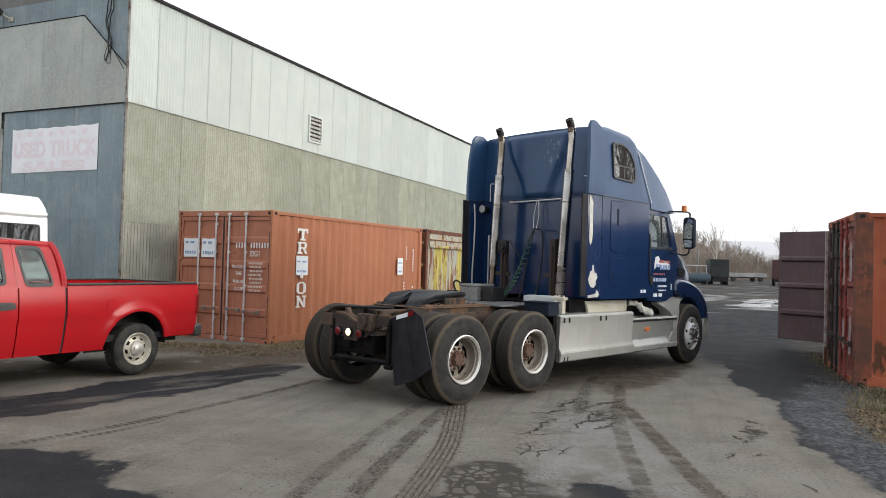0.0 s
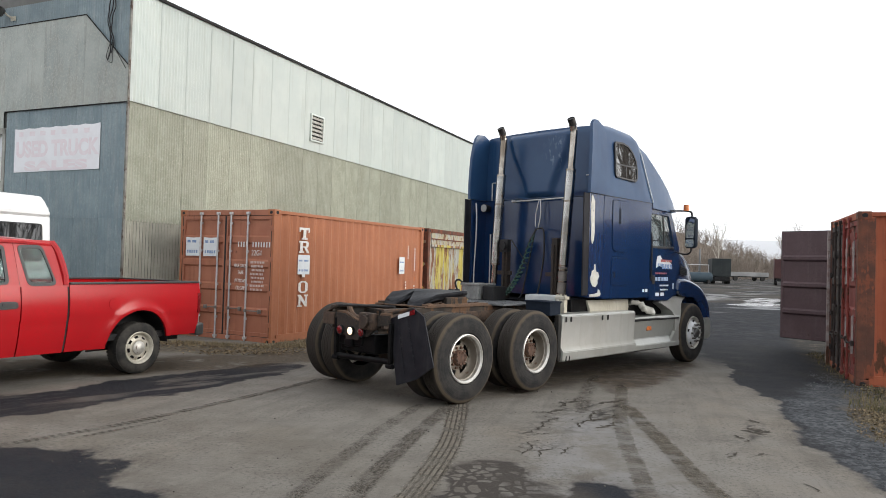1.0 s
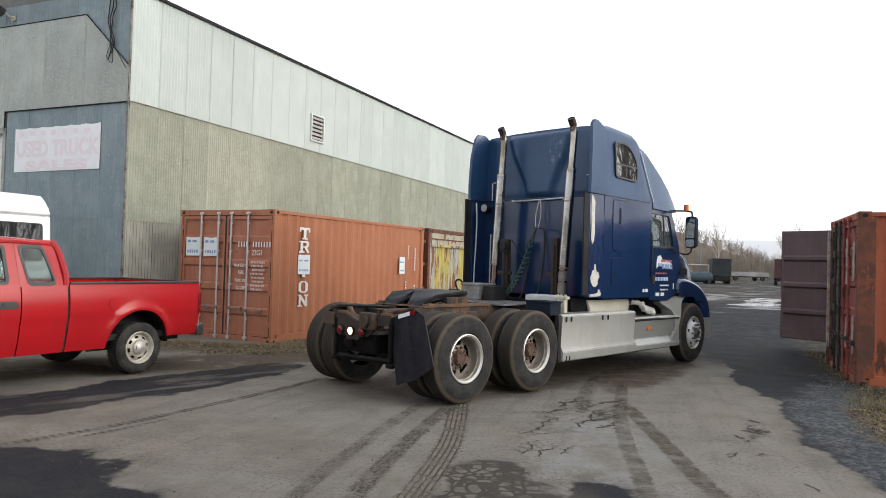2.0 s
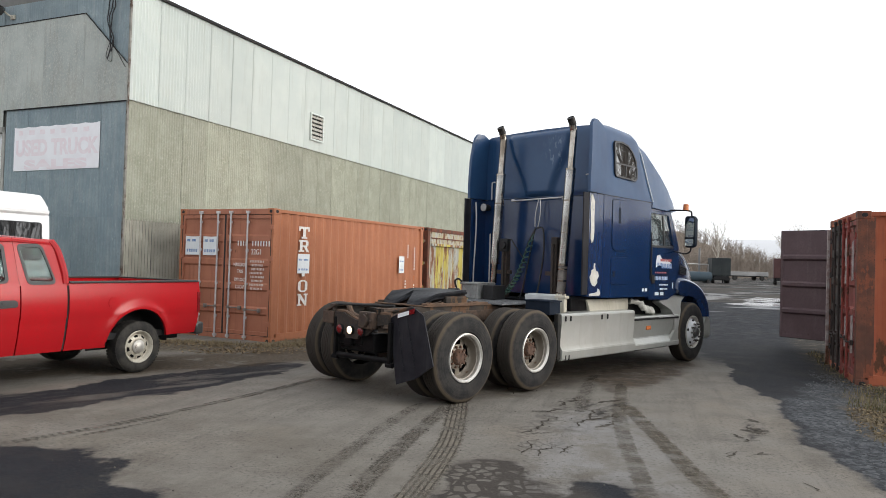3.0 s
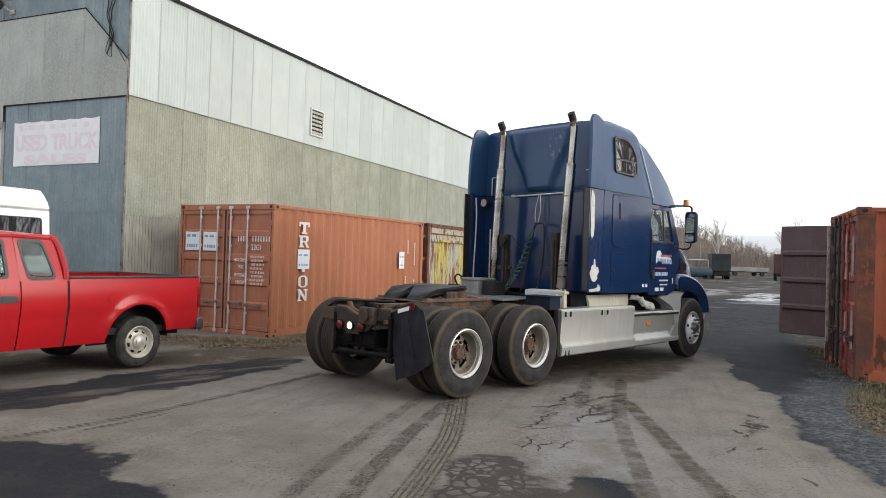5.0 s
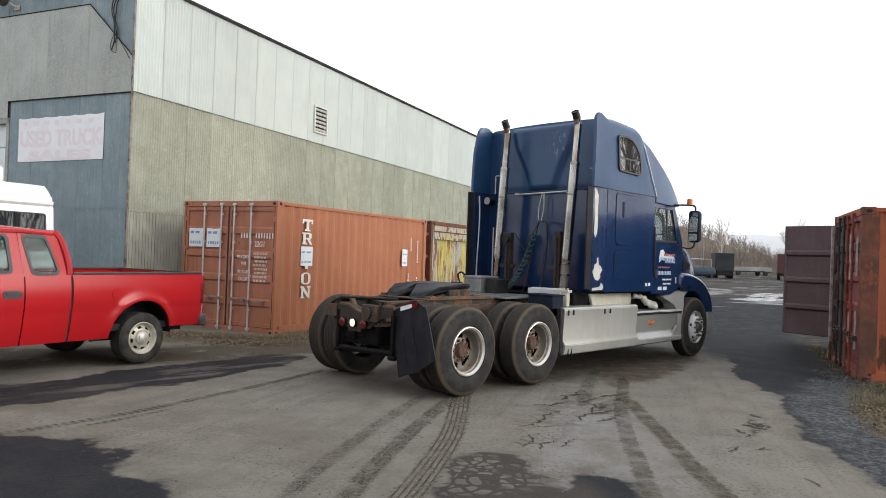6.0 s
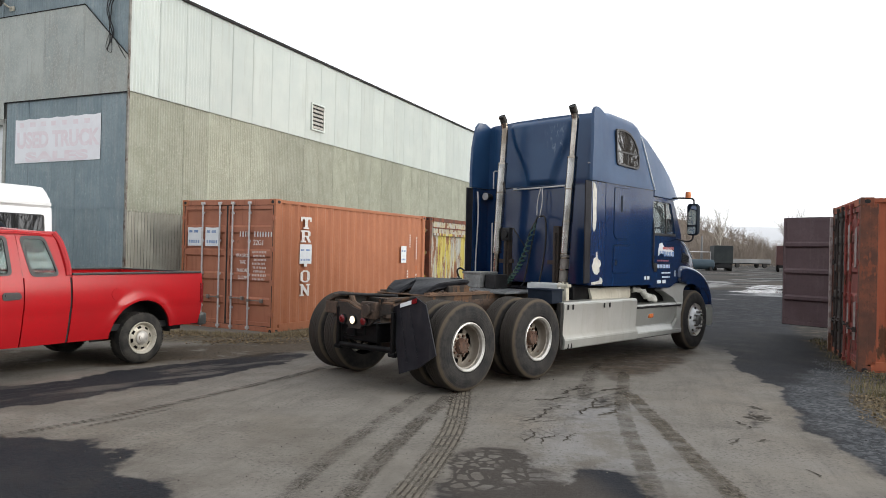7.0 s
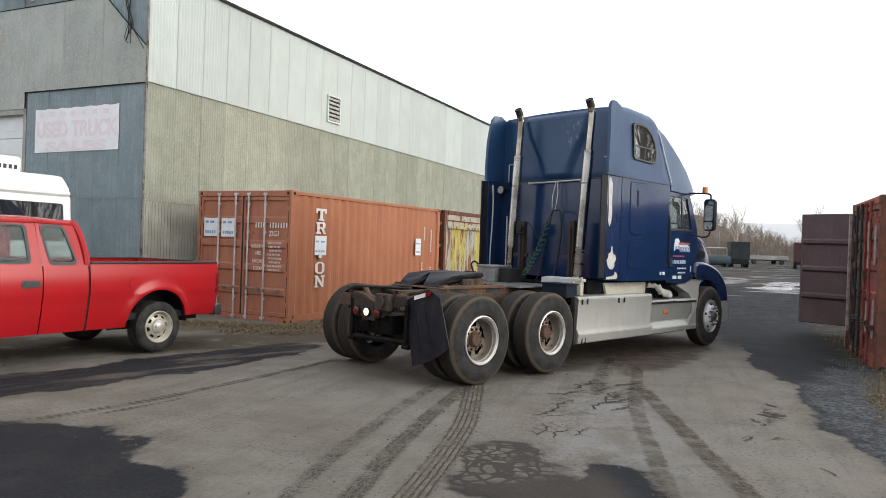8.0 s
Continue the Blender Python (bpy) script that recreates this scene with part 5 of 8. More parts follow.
def fifth_wheel():
    bm = bmesh.new()
    plate = [(-0.03, -0.02), (0.03, -0.02), (0.05, -0.12), (0.08, -0.24), (0.18, -0.28), (0.36, -0.24), (0.43, -0.05), (0.45, 0.4), (0.36, 0.62), (0.18, 0.72), (-0.18, 0.72),
             (-0.36, 0.62), (-0.45, 0.4), (-0.43, -0.05), (-0.36, -0.24), (-0.18, -0.28), (-0.08, -0.24), (-0.05, -0.12)]
    tilt = lambda v: 1.245 - 0.6 * max(0.0, (-0.02 - v)) - 0.05 * max(0.0, v - 0.5)
    a = [bm.verts.new((u, 0.35 + v, tilt(v))) for u, v in plate]
    b = [bm.verts.new((u * 0.97, 0.33 + v, tilt(v) - 0.075)) for u, v in plate]
    bm.faces.new(a)
    bm.faces.new(b[::-1])
    for i in range(len(plate)):
        j = (i + 1) % len(plate)
        bm.faces.new((a[j], a[i], b[i], b[j]))
    bmesh.ops.bevel(bm, geom=bm.edges[:], offset=0.026, segments=3, affect="EDGES")
    fw = part("fifth_wheel", bm, M["coupling"], truck, "greasy black fifth wheel plate", soft=75)
    for s in (1, -1):
        bm = bmesh.new()
        box(bm, s * 0.40 - 0.05, s * 0.40 + 0.05, 0.45, 0.85, 1.05, 1.17, 0.02)
        part("pivot", bm, M["frame"], fw)
    bm = bmesh.new()
    for y in (0.0, 0.1):
        box(bm, -0.05, 0.05, 1.0 + y, 1.04 + y, 1.17, 1.25, 0.008)
    part("jaw", bm, M["black"], fw)
    bm = bmesh.new()
    box(bm, -0.46, 0.46, 0.05, 1.32, 1.043, 1.06, 0.004)
    box(bm, -0.46, -0.36, 0.1, 1.25, 1.06, 1.085, 0.004)
    box(bm, 0.36, 0.46, 0.1, 1.25, 1.06, 1.085, 0.004)
    for i in range(9):
        box(bm, 0.38, 0.44, 0.16 + i * 0.11, 0.2 + i * 0.11, 1.085, 1.095)
    part("slider_rail", bm, M["rust"], truck, "rusty slide rails under the fifth wheel")


fifth_wheel()


def deck():
    bm = bmesh.new()
    box(bm, -0.5, 0.62, 1.36, 2.42, 1.046, 1.066, 0.004)
    plate = part("deck_plate", bm, M["deck_dark"], truck, "dull dark grey deck plate")
    for i in range(6):
        block("tread_bar", plate, M["deck_dark"], -0.48, 0.6, 1.42 + i * 0.16, 1.46 + i * 0.16, 1.064, 1.072, 0.002)
    # near-black so that the tray carries the shade under the sleeper
    block("tray", truck, M["grease"], -0.7, 0.7, 2.44, 4.4, 1.03, 1.09, 0.006)
    bm = bmesh.new()
    box(bm, -0.63, -0.31, 1.92, 2.3, 1.07, 1.30, 0.015)
    box(bm, -0.65, -0.29, 1.90, 2.32, 1.28, 1.315, 0.01)
    b = part("battery_box", bm, M["grey_box"], truck, "grey metal battery box")
    bm = bmesh.new()
    sweep(bm, smooth_path([(-0.64, 1.9, 1.1), (-0.71, 1.86, 1.3), (-0.65, 1.86, 1.36), (-0.6, 1.9, 1.32)], 6), 0.014, 8)
    part("grab_handle", bm, M["black"], b)
    block("toolbox", truck, M["black"], -0.28, -0.08, 2.0, 2.3, 1.072, 1.28, 0.01)
    bm = bmesh.new()
    box(bm, 0.72, 1.125, 1.735, 1.985, 0.94, 1.115, 0.012)
    box(bm, 0.70, 1.14, 1.72, 2.0, 1.11, 1.13, 0.006)
    part("step_box", bm, M["step_blue"], truck, "dark blue step box behind the cab")
    bm = bmesh.new()
    box(bm, 0.40, 0.93, 2.14, 2.32, 1.105, 1.185, 0.01)
    box(bm, 0.44, 0.9, 2.17, 2.29, 1.185, 1.195, 0.004)
    part("pale_tray", bm, M["grey_pale"], truck, "pale grey tray behind the cab")
    bm = bmesh.new()
    box(bm, 1.0, 1.1, 2.1, 2.18, 0.96, 1.16, 0.012)
    box(bm, 0.95, 1.125, 2.09, 2.19, 1.15, 1.19, 0.008)
    for x in (0.97, 1.03, 1.1):
        rod(bm, (x, 2.12, 1.18), (x, 2.12, 1.215), 0.016, 8)
    part("exhaust_clamp", bm, M["cream"], truck, "tan stained exhaust bracket")


deck()


def stack(x, lean, foot):
    """An upright exhaust with a perforated shield and a curved tip; its foot leans outward by lean."""
    y = 2.68
    at = lambda z: x - lean * (3.1 - z) / 1.6
    bm = bmesh.new()
    top = at(3.52)
    pts = [(at(foot), y, foot), (at(1.8), y, 1.8), (at(2.9), y, 2.9), (top, y, 3.5), (top, y - 0.012, 3.61), (top, y - 0.04, 3.69), (top, y - 0.085, 3.755)]
    sweep(bm, smooth_path(pts, 6), 0.053, 20, cap=False)
    s = part("exhaust_pipe", bm, M["chrome"], truck, "tall chrome exhaust stack with curved tip")
    bm = bmesh.new()
    sweep(bm, [(top, y - 0.05, 3.705), (top, y - 0.082, 3.75)], 0.048, 20)
    part("soot", bm, M["black"], s)
    bm = bmesh.new()
    sweep(bm, smooth_path([(top, y - 0.026, 3.66), (top, y - 0.04, 3.69), (top, y - 0.0865, 3.757)], 4), 0.0548, 20, cap=False)
    part("sooty_tip", bm, M["sooty"], s, "soot-blackened curved tip")
    bm = bmesh.new()
    a0, b0 = Vector((at(1.6), y, 1.6)), Vector((at(3.03), y, 3.03))
    sweep(bm, [a0, b0], 0.074, 20, cap=False)
    shield = part("heat_shield", bm, M["shield"], s, "perforated, rust-tinted heat shield")
    bm = bmesh.new()
    for j in range(46):
        for k in range(6):
            ang = radians(-130 + k * 27 + (j % 2) * 13)
            c = a0.lerp(b0, 0.03 + 0.94 * j / 45)
            if j in (14, 15, 30, 31):
                continue
            d = Vector((math.cos(ang), math.sin(ang), 0))
            rod(bm, c + d * 0.0735, c + d * 0.0748, 0.0052, 6)
    tagged(part("perforation", bm, M["black"], shield), kind="stuff")
    for f in (0.01, 0.34, 0.67, 0.99):
        bm = bmesh.new()
        c = a0.lerp(b0, f)
        sweep(bm, [c - Vector((0, 0, 0.012)), c + Vector((0, 0, 0.012))], 0.078, 20)
        part("band", bm, M["chrome"], s)


stack(-0.532, 0.092, 1.3)
stack(0.774, 0.105, 1.08)
bm = bmesh.new()
sweep(bm, [(0.642, 2.68, 1.1), (0.66, 2.68, 1.35), (0.676, 2.68, 1.6)], 0.066, 18)
lower_pipe = part("lower_pipe", bm, M["galv_dark"], truck, "thick dull grey lower exhaust pipe")
for z in (1.2, 1.38, 1.55):
    bm = bmesh.new()
    sweep(bm, [(0.649 + 0.07 * (z - 1.2), 2.68, z - 0.012), (0.649 + 0.07 * (z - 1.2), 2.68, z + 0.012)], 0.071, 18)
    part("clamp", bm, M["chrome"], lower_pipe)
for x, z in ((-0.40, 2.0), (0.53, 2.02)):
    bm = bmesh.new()
    box(bm, x - 0.05, x + 0.05, 2.64, 2.74, 1.04, z, 0.012)
    box(bm, x - 0.02, x + 0.02, 2.6, 2.66, 1.1, z - 0.1, 0.006)
    box(bm, x - 0.16, x + 0.1, 2.66, 2.72, 1.45, 1.51, 0.006)
    part("stack_post", bm, M["rust_dark"], truck, "dark rusty stack post")


# the cab shell
def arch_ring(y, zb, zt, wb, wt, r, crown=0.03, n=6):
    """A section across the cab at y: up one side, over a rounded shoulder, across, and down."""
    pts = [(wb, zb), (wb + (wt - wb) * 0.5, (zb + zt - r) / 2), (wt, zt - r)]
    for k in range(1, n + 1):
        a = radians(90 * k / n)
        pts.append((wt - r + r * math.cos(a), zt - r + r * math.sin(a)))
    pts.append(((wt - r) / 2, zt + crown * 0.8))
    full = pts + [(0.0, zt + crown)] + [(-x, z) for x, z in pts[::-1]]
    return [(x, y, z) for x, z in full]


SEAM = 2.665


def cab():
    # roof fairing
    bm = bmesh.new()
    # foot of each section, how far it rakes back per metre of height, then the section
    st = [(3.0, 0.0, SEAM, 3.70, 1.14, 1.10, 0.09), (3.3, 0.0, SEAM, 3.735, 1.14, 1.09, 0.13), (3.72, 0.03, SEAM, 3.735, 1.14, 1.08, 0.17),
          (4.03, 0.10, SEAM, 3.71, 1.14, 1.07, 0.13), (4.25, 0.20, SEAM, 3.665, 1.14, 1.065, 0.12), (4.42, 0.31, SEAM, 3.61, 1.135, 1.055, 0.11), (4.505, 0.40, SEAM, 3.565, 1.13, 1.045, 0.1),
          (4.52, 0.38, SEAM - 0.08, 3.59, 1.118, 1.035, 0.1), (4.80, 0.40, SEAM - 0.085, 3.515, 1.09, 1.012, 0.1), (5.05, 0.40, SEAM - 0.085, 3.355, 1.07, 0.995, 0.1), (5.25, 0.36, SEAM - 0.085, 3.19, 1.05, 0.98, 0.08),
          (5.43, 0.28, SEAM - 0.08, 3.01, 1.03, 0.965, 0.07), (5.60, 0.12, SEAM - 0.075, 2.78, 0.995, 0.95, 0.05), (5.64, 0.0, SEAM - 0.07, 2.69, 0.98, 0.945, 0.02)]
    loft(bm, [[(x, y - rake * max(0.0, z - SEAM), z) for x, y, z in arch_ring(foot, *sec)] for foot, rake, *sec in st])
    roof = part("roof_fairing", bm, M["blue_cap"], truck, "dulled blue raised roof fairing")
    for s in (1, -1):
        # the pale lip along the raked step of the fairing
        bm = bmesh.new()
        sweep(bm, smooth_path([(s * 1.13, 4.506, SEAM + 0.01), (s * 1.105, 4.40, 2.93), (s * 1.084, 4.312, 3.15), (s * 1.057, 4.208, 3.41), (s * 1.02, 4.16, 3.53)], 6), 0.016, 8)
        part("fairing_lip", bm, M["lip_blue"], roof, "pale edge of the fairing")
    # the back wall of the fairing swells out between two curved flanks
    bm = bmesh.new()
    grid = []
    for a in range(33):
        z = SEAM + 0.012 + (3.69 - SEAM) * a / 32
        half = 0.24 + 0.26 * min(1.0, max(0.0, (z - 2.72) / 0.62)) ** 1.4 + 0.1 * max(0.0, (z - 3.34) / 0.35)
        row = []
        for b in range(61):
            x = -0.98 + 1.96 * b / 60
            t = min(1.0, max(0.0, (half - abs(x)) / 0.13 + 0.5))
            t = t * t * (3 - 2 * t)
            rim = min(1.0, (0.98 - abs(x)) / 0.06, a / 2, (32 - a) / 2)
            row.append(bm.verts.new((x, 2.998 - (0.012 + 0.062 * t) * rim, z)))
        grid.append(row)
    for r0, r1 in zip(grid, grid[1:]):
        for b in range(60):
            bm.faces.new((r0[b], r0[b + 1], r1[b + 1], r1[b]))
    part("back_panel", bm, M["blue_cap"], roof, "swelling back panel with faint pale scuffs", 60)
    # sleeper box
    bm = bmesh.new()
    ring = [(1.13, 1.15), (1.14, 1.24), (1.14, SEAM - 0.006), (-1.14, SEAM - 0.006), (-1.14, 1.24), (-1.13, 1.15)]
    loft(bm, [[(x, y, z) for x, z in ring] for y in (3.0, 3.7, 4.46)], closed=True)
    bmesh.ops.bevel(bm, geom=[e for e in bm.edges if abs(e.verts[0].co.y - e.verts[1].co.y) < 1e-4], offset=0.012, segments=2, affect="EDGES")
    sleeper = part("sleeper", bm, M["blue"], truck, "dark blue sleeper box with primer patches")
    bm = bmesh.new()
    for s in (1, -1):
        box(bm, s * 1.143 - 0.004, s * 1.143 + 0.004, 2.64, 4.45, SEAM - 0.008, SEAM - 0.001)
    part("seam", bm, M["black"], sleeper)
    for s in (1, -1):
        # tall fins at the back edge of the roof fairing
        bm = bmesh.new()
        rings = []
        for z, y0, y1, out in ((SEAM, 2.60, 3.05, 1.152), (2.9, 2.60, 3.06, 1.156), (3.3, 2.62, 3.06, 1.152), (3.55, 2.65, 3.04, 1.13), (3.66, 2.67, 3.0, 1.115), (3.73, 2.73, 2.85, 1.11)):
            rings.append([(s * (out - 0.035), y0, z), (s * (out + 0.012), y0, z), (s * (out + 0.014), y0 + 0.06, z), (s * (out - 0.002), y1, z), (s * (out - 0.06), y1, z), (s * (out - 0.05), y0 + 0.06, z)])
        loft(bm, rings, closed=True)
        part("fin", bm, M["blue_cap"], roof)
        # blue side extenders under them, with black rubber along the back
        bm = bmesh.new()
        box(bm, s * 1.105, s * 1.14, 2.63, 3.0, 1.17, SEAM - 0.006, 0.006)
        ext = part("side_extender", bm, M["blue"], truck, "blue side extender, paint flaking")
        bm = bmesh.new()
        box(bm, s * 1.11, s * 1.135, 2.49, 2.632, 1.2, SEAM - 0.01, 0.006)
        part("rubber_edge", bm, M["flap"], ext, "black rubber trailing edge")
        # luggage doors
        wall = lambda u, v, w, s=s: (s * (1.1405 + w), u, v)
        for o, rad in (((3.24, 3.72, 1.84, 2.62), (0.12, 0.12, 0.05, 0.05)), ((3.23, 3.74, 1.34, 1.76), 0.05)):
            bm = bmesh.new()
            outer = rounded(*o, rad)
            inner = rounded(o[0] + 0.009, o[1] - 0.009, o[2] + 0.009, o[3] - 0.009, [max(0.02, q - 0.012) for q in rad] if isinstance(rad, tuple) else rad - 0.012)
            ringed(bm, outer, inner, wall, 0.003)
            g = part("hatch", bm, M["step_blue"], sleeper)
            bm = bmesh.new()
            prism(bm, inner, wall, 0.009)
            part("hatch_panel", bm, M["blue"], g)
            bm = bmesh.new()
            if o[3] > 2:
                prism(bm, rounded(3.42, 3.475, 2.26, 2.5, 0.02), lambda u, v, w: (s * (1.1485 + w), u, v), 0.004)
            else:
                prism(bm, rounded(3.29, 3.33, 1.46, 1.54, 0.01), lambda u, v, w: (s * (1.1465 + w), u, v), 0.008)
            part("latch", bm, M["step_blue"], g)
        # fairing window
        wn_out = [(3.34, 2.955), (3.91, 2.94), (3.965, 2.975), (3.98, 3.12), (3.94, 3.27), (3.84, 3.39), (3.70, 3.475), (3.54, 3.505), (3.33, 3.495), (3.295, 3.46), (3.305, 2.995)]
        cy, cz = 3.62, 3.21
        wn_in = [(cy + (u - cy) * 0.92, cz + (v - cz) * 0.91) for u, v in wn_out]
        tip = lambda u, v, w: (s * (1.1402 - 0.038 * (v - SEAM) + w), u, v)
        bm = bmesh.new()
        ringed(bm, wn_out, wn_in, lambda u, v, w: tip(u, v, w - 0.01), 0.028)
        box(bm, s * 1.128 - 0.008, s * 1.128 + 0.008, 3.62, 3.64, 2.98, 3.16)
        box(bm, s * 1.127 - 0.008, s * 1.127 + 0.008, 3.33, 3.95, 3.15, 3.172)
        win = part("roof_window", bm, M["plastic"], roof, "dark side window reflecting bare branches")
        bm = bmesh.new()
        prism(bm, wn_in, lambda u, v, w: tip(u, v, w + 0.004), 0.004)
        part("pane", bm, M["glass_film"], win)
    # bare primer patches, on the driver-away side that faces the yard
    bm = bmesh.new()
    side = lambda u, v, w: (1.1408 + w, u, v)
    prism(bm, [(2.66, 2.64), (2.71, 2.62), (2.755, 2.54), (2.75, 2.3), (2.76, 2.1), (2.74, 1.98), (2.70, 1.93), (2.665, 2.0), (2.67, 2.2), (2.652, 2.45)], side, 0.003)
    part("primer_patch", bm, M["primer"], sleeper, "bare white primer patch")
    bm = bmesh.new()
    prism(bm, [(2.69, 1.38), (2.74, 1.33), (2.81, 1.32), (2.87, 1.37), (2.865, 1.42), (2.91, 1.47), (2.88, 1.53), (2.83, 1.54), (2.81, 1.58), (2.80, 1.65), (2.77, 1.645), (2.765, 1.57), (2.71, 1.55), (2.695, 1.49), (2.66, 1.45)], side, 0.003)
    part("primer_patch", bm, M["primer"], sleeper, "bare white primer patch")
    bm = bmesh.new()
    prism(bm, [(2.66, 1.18), (2.93, 1.185), (2.96, 1.22), (2.93, 1.27), (2.885, 1.29), (2.87, 1.24), (2.8, 1.225), (2.66, 1.215)], side, 0.003)
    part("primer_patch", bm, M["primer"], sleeper, "bare white primer patch")
    bm = bmesh.new()
    bars(bm, side, 4.2, 4.38, 1.235, 0.05, 2, 0.15)
    part("sticker", bm, M["paper"], sleeper)
    # things on the back wall
    bm = bmesh.new()
    rod(bm, (-0.50, 2.93, 2.62), (0.48, 2.93, 2.64), 0.013, 8)
    for x in (-0.50, 0.48):
        rod(bm, (x, 2.93, 2.63), (x, 3.0, 2.63), 0.02, 8)
    part("grab_rail", bm, M["galv"], truck, "pale hose rail across the back wall")
    for pts in ([(-0.96, 2.97, 2.66), (-0.96, 2.97, 2.94), (-0.95, 2.97, 2.95), (-0.82, 2.97, 2.95)], [(0.84, 2.985, 2.97), (1.0, 2.985, 2.98)]):
        bm = bmesh.new()
        sweep(bm, pts, 0.010, 6)
        part("wire_clip", bm, M["galv"], truck)
    for x, z in ((-1.02, 2.53),):
        bm = bmesh.new()
        rod(bm, (x, 2.84, z), (x, 2.98, z), 0.07, 20, 0.045)
        lamp = part("work_lamp", bm, M["black"], truck, "small round work lamp")
        bm = bmesh.new()
        rod(bm, (x, 2.832, z), (x, 2.843, z), 0.06, 20)
        part("lens", bm, M["galv"], lamp)
    bm = bmesh.new()
    sweep(bm, smooth_path([(-1.07, 2.7, 2.6), (-1.05, 2.7, 2.3), (-1.06, 2.7, 1.9), (-1.08, 2.7, 1.5), (-1.08, 2.7, 1.25)], 6), 0.012, 6)
    rod(bm, (-0.97, 2.97, 1.25), (-0.97, 2.97, 2.1), 0.012, 6)
    part("wiring", bm, M["galv"], truck)


cab()


def cab_front():
    """The driver's cab ahead of the sleeper: doors, glass, screen, hood and fenders."""
    body = block("cab_floor", truck, M["black"], -0.95, 0.95, 4.47, 5.4, 1.1, 1.2)
    for s in (1, -1):
        wall = lambda u, v, w, s=s: (s * (1.08 + w - 0.05 * max(0.0, v - 1.95)), u, v)
        # door: lower panel, window frame
        outer = [(4.5, 1.10), (5.16, 1.09), (5.48, 1.2), (5.55, 1.97), (5.43, 2.25), (5.29, 2.56), (4.5, 2.58)]
        inner = [(4.55, 1.985), (4.9, 1.985), (5.27, 1.985), (5.33, 2.01), (5.28, 2.25), (5.2, 2.5), (4.55, 2.51)]
        bm = bmesh.new()
        ringed(bm, outer, inner, lambda u, v, w: wall(u, v, w - 0.04), 0.055)
        # fill the lower panel
        prism(bm, [(4.5, 1.10), (5.16, 1.09), (5.48, 1.2), (5.57, 1.6), (5.54, 1.97), (4.5, 1.97)], lambda u, v, w: wall(u, v, w - 0.04), 0.05)
        door = part("cab_door", bm, M["blue"], truck, "dark blue cab door with lettered sign")
        bm = bmesh.new()
        prism(bm, [(4.5, 1.15), (4.515, 1.15), (4.515, 2.57), (4.5, 2.57)], lambda u, v, w: wall(u, v, w - 0.002), 0.018)
        box(bm, s * 1.075, s * 1.10, 4.55, 5.34, 1.945, 1.985, 0.004)
        part("door_seal", bm, M["plastic"], door)
        bm = bmesh.new()
        prism(bm, inner, lambda u, v, w: wall(u, v, w - 0.012), 0.006)
        part("window_pane", bm, M["glass"], door).visible_shadow = False
        bm = bmesh.new()
        prism(bm, [(5.03, 1.985), (5.055, 1.985), (5.04, 2.49), (5.015, 2.49)], lambda u, v, w: wall(u, v, w - 0.02), 0.026)
        part("window_post", bm, M["plastic"], door)
        bm = bmesh.new()
        sweep(bm, smooth_path([(s * 1.11, 4.47, 2.2), (s * 1.15, 4.46, 2.1), (s * 1.15, 4.46, 1.5), (s * 1.11, 4.47, 1.4)], 5), 0.014, 8)
        part("grab_handle", bm, M["black"], door)
        bm = bmesh.new()
        box(bm, s * 1.092, s * 1.11, 4.58, 4.68, 1.36, 1.5, 0.006)
        part("door_handle", bm, M["black"], door)
        # sign on the door: shapes and bars
        at = lambda lift: (lambda u, v, w: wall(4.70 + (u - 4.57) * 1.06, v - 0.005, w + lift + 0.006))
        bm = bmesh.new()
        prism(bm, [(4.60, 1.62), (4.68, 1.67), (4.84, 1.64), (5.10, 1.62), (5.12, 1.70), (4.98, 1.76), (4.80, 1.76), (4.72, 1.84), (4.63, 1.82), (4.60, 1.72)], at(0.0105), 0.002)
        sign = part("sign_shape", bm, M["paper"], door, "white sign shape")
        bm = bmesh.new()
        bars(bm, at(0.0135), 4.74, 5.12, 1.73, 0.042, 6, 0.1, seed=2)
        bars(bm, at(0.0135), 4.57, 4.96, 1.53, 0.026, 7, 0.15, seed=3)
        tagged(part("sign_bar", bm, M["print_red"], door), kind="stuff")
        bm = bmesh.new()
        bars(bm, at(0.0115), 4.55, 5.0, 1.42, 0.06, 9, 0.2, seed=4)
        tagged(part("sign_bar", bm, M["print_pale"], door), kind="stuff")
        bm = bmesh.new()
        bars(bm, at(0.0115), 4.72, 5.02, 1.33, 0.026, 6, 0.15, seed=5)
        bars(bm, at(0.0115), 4.74, 5.0, 1.26, 0.026, 6, 0.15, seed=6)
        bars(bm, at(0.0115), 4.58, 4.92, 1.17, 0.055, 2, 0.1, seed=7)
        bars(bm, at(0.0115), 5.16, 5.2, 1.28, 0.1, 1, 0.1, seed=7)
        tagged(part("sign_bar", bm, M["paper"], door), kind="stuff")
        bm = bmesh.new()
        bars(bm, at(0.0135), 4.64, 4.80, 1.655, 0.05, 2, 0.1, seed=8)
        bars(bm, at(0.0135), 4.78, 5.13, 1.615, 0.08, 4, 0.1, seed=9)
        tagged(part("sign_bar", bm, M["print_blue"], door), kind="stuff")
        # seat and screen pillar
        bm = bmesh.new()
        box(bm, s * 0.5 - 0.26, s * 0.5 + 0.26, 4.55, 5.0, 1.5, 1.64, 0.04)
        box(bm, s * 0.5 - 0.25, s * 0.5 + 0.25, 4.5, 4.64, 1.6, 2.2, 0.05)
        box(bm, s * 0.5 - 0.12, s * 0.5 + 0.12, 4.51, 4.6, 2.22, 2.38, 0.03)
        part("seat", bm, M["inside_dark"], truck)
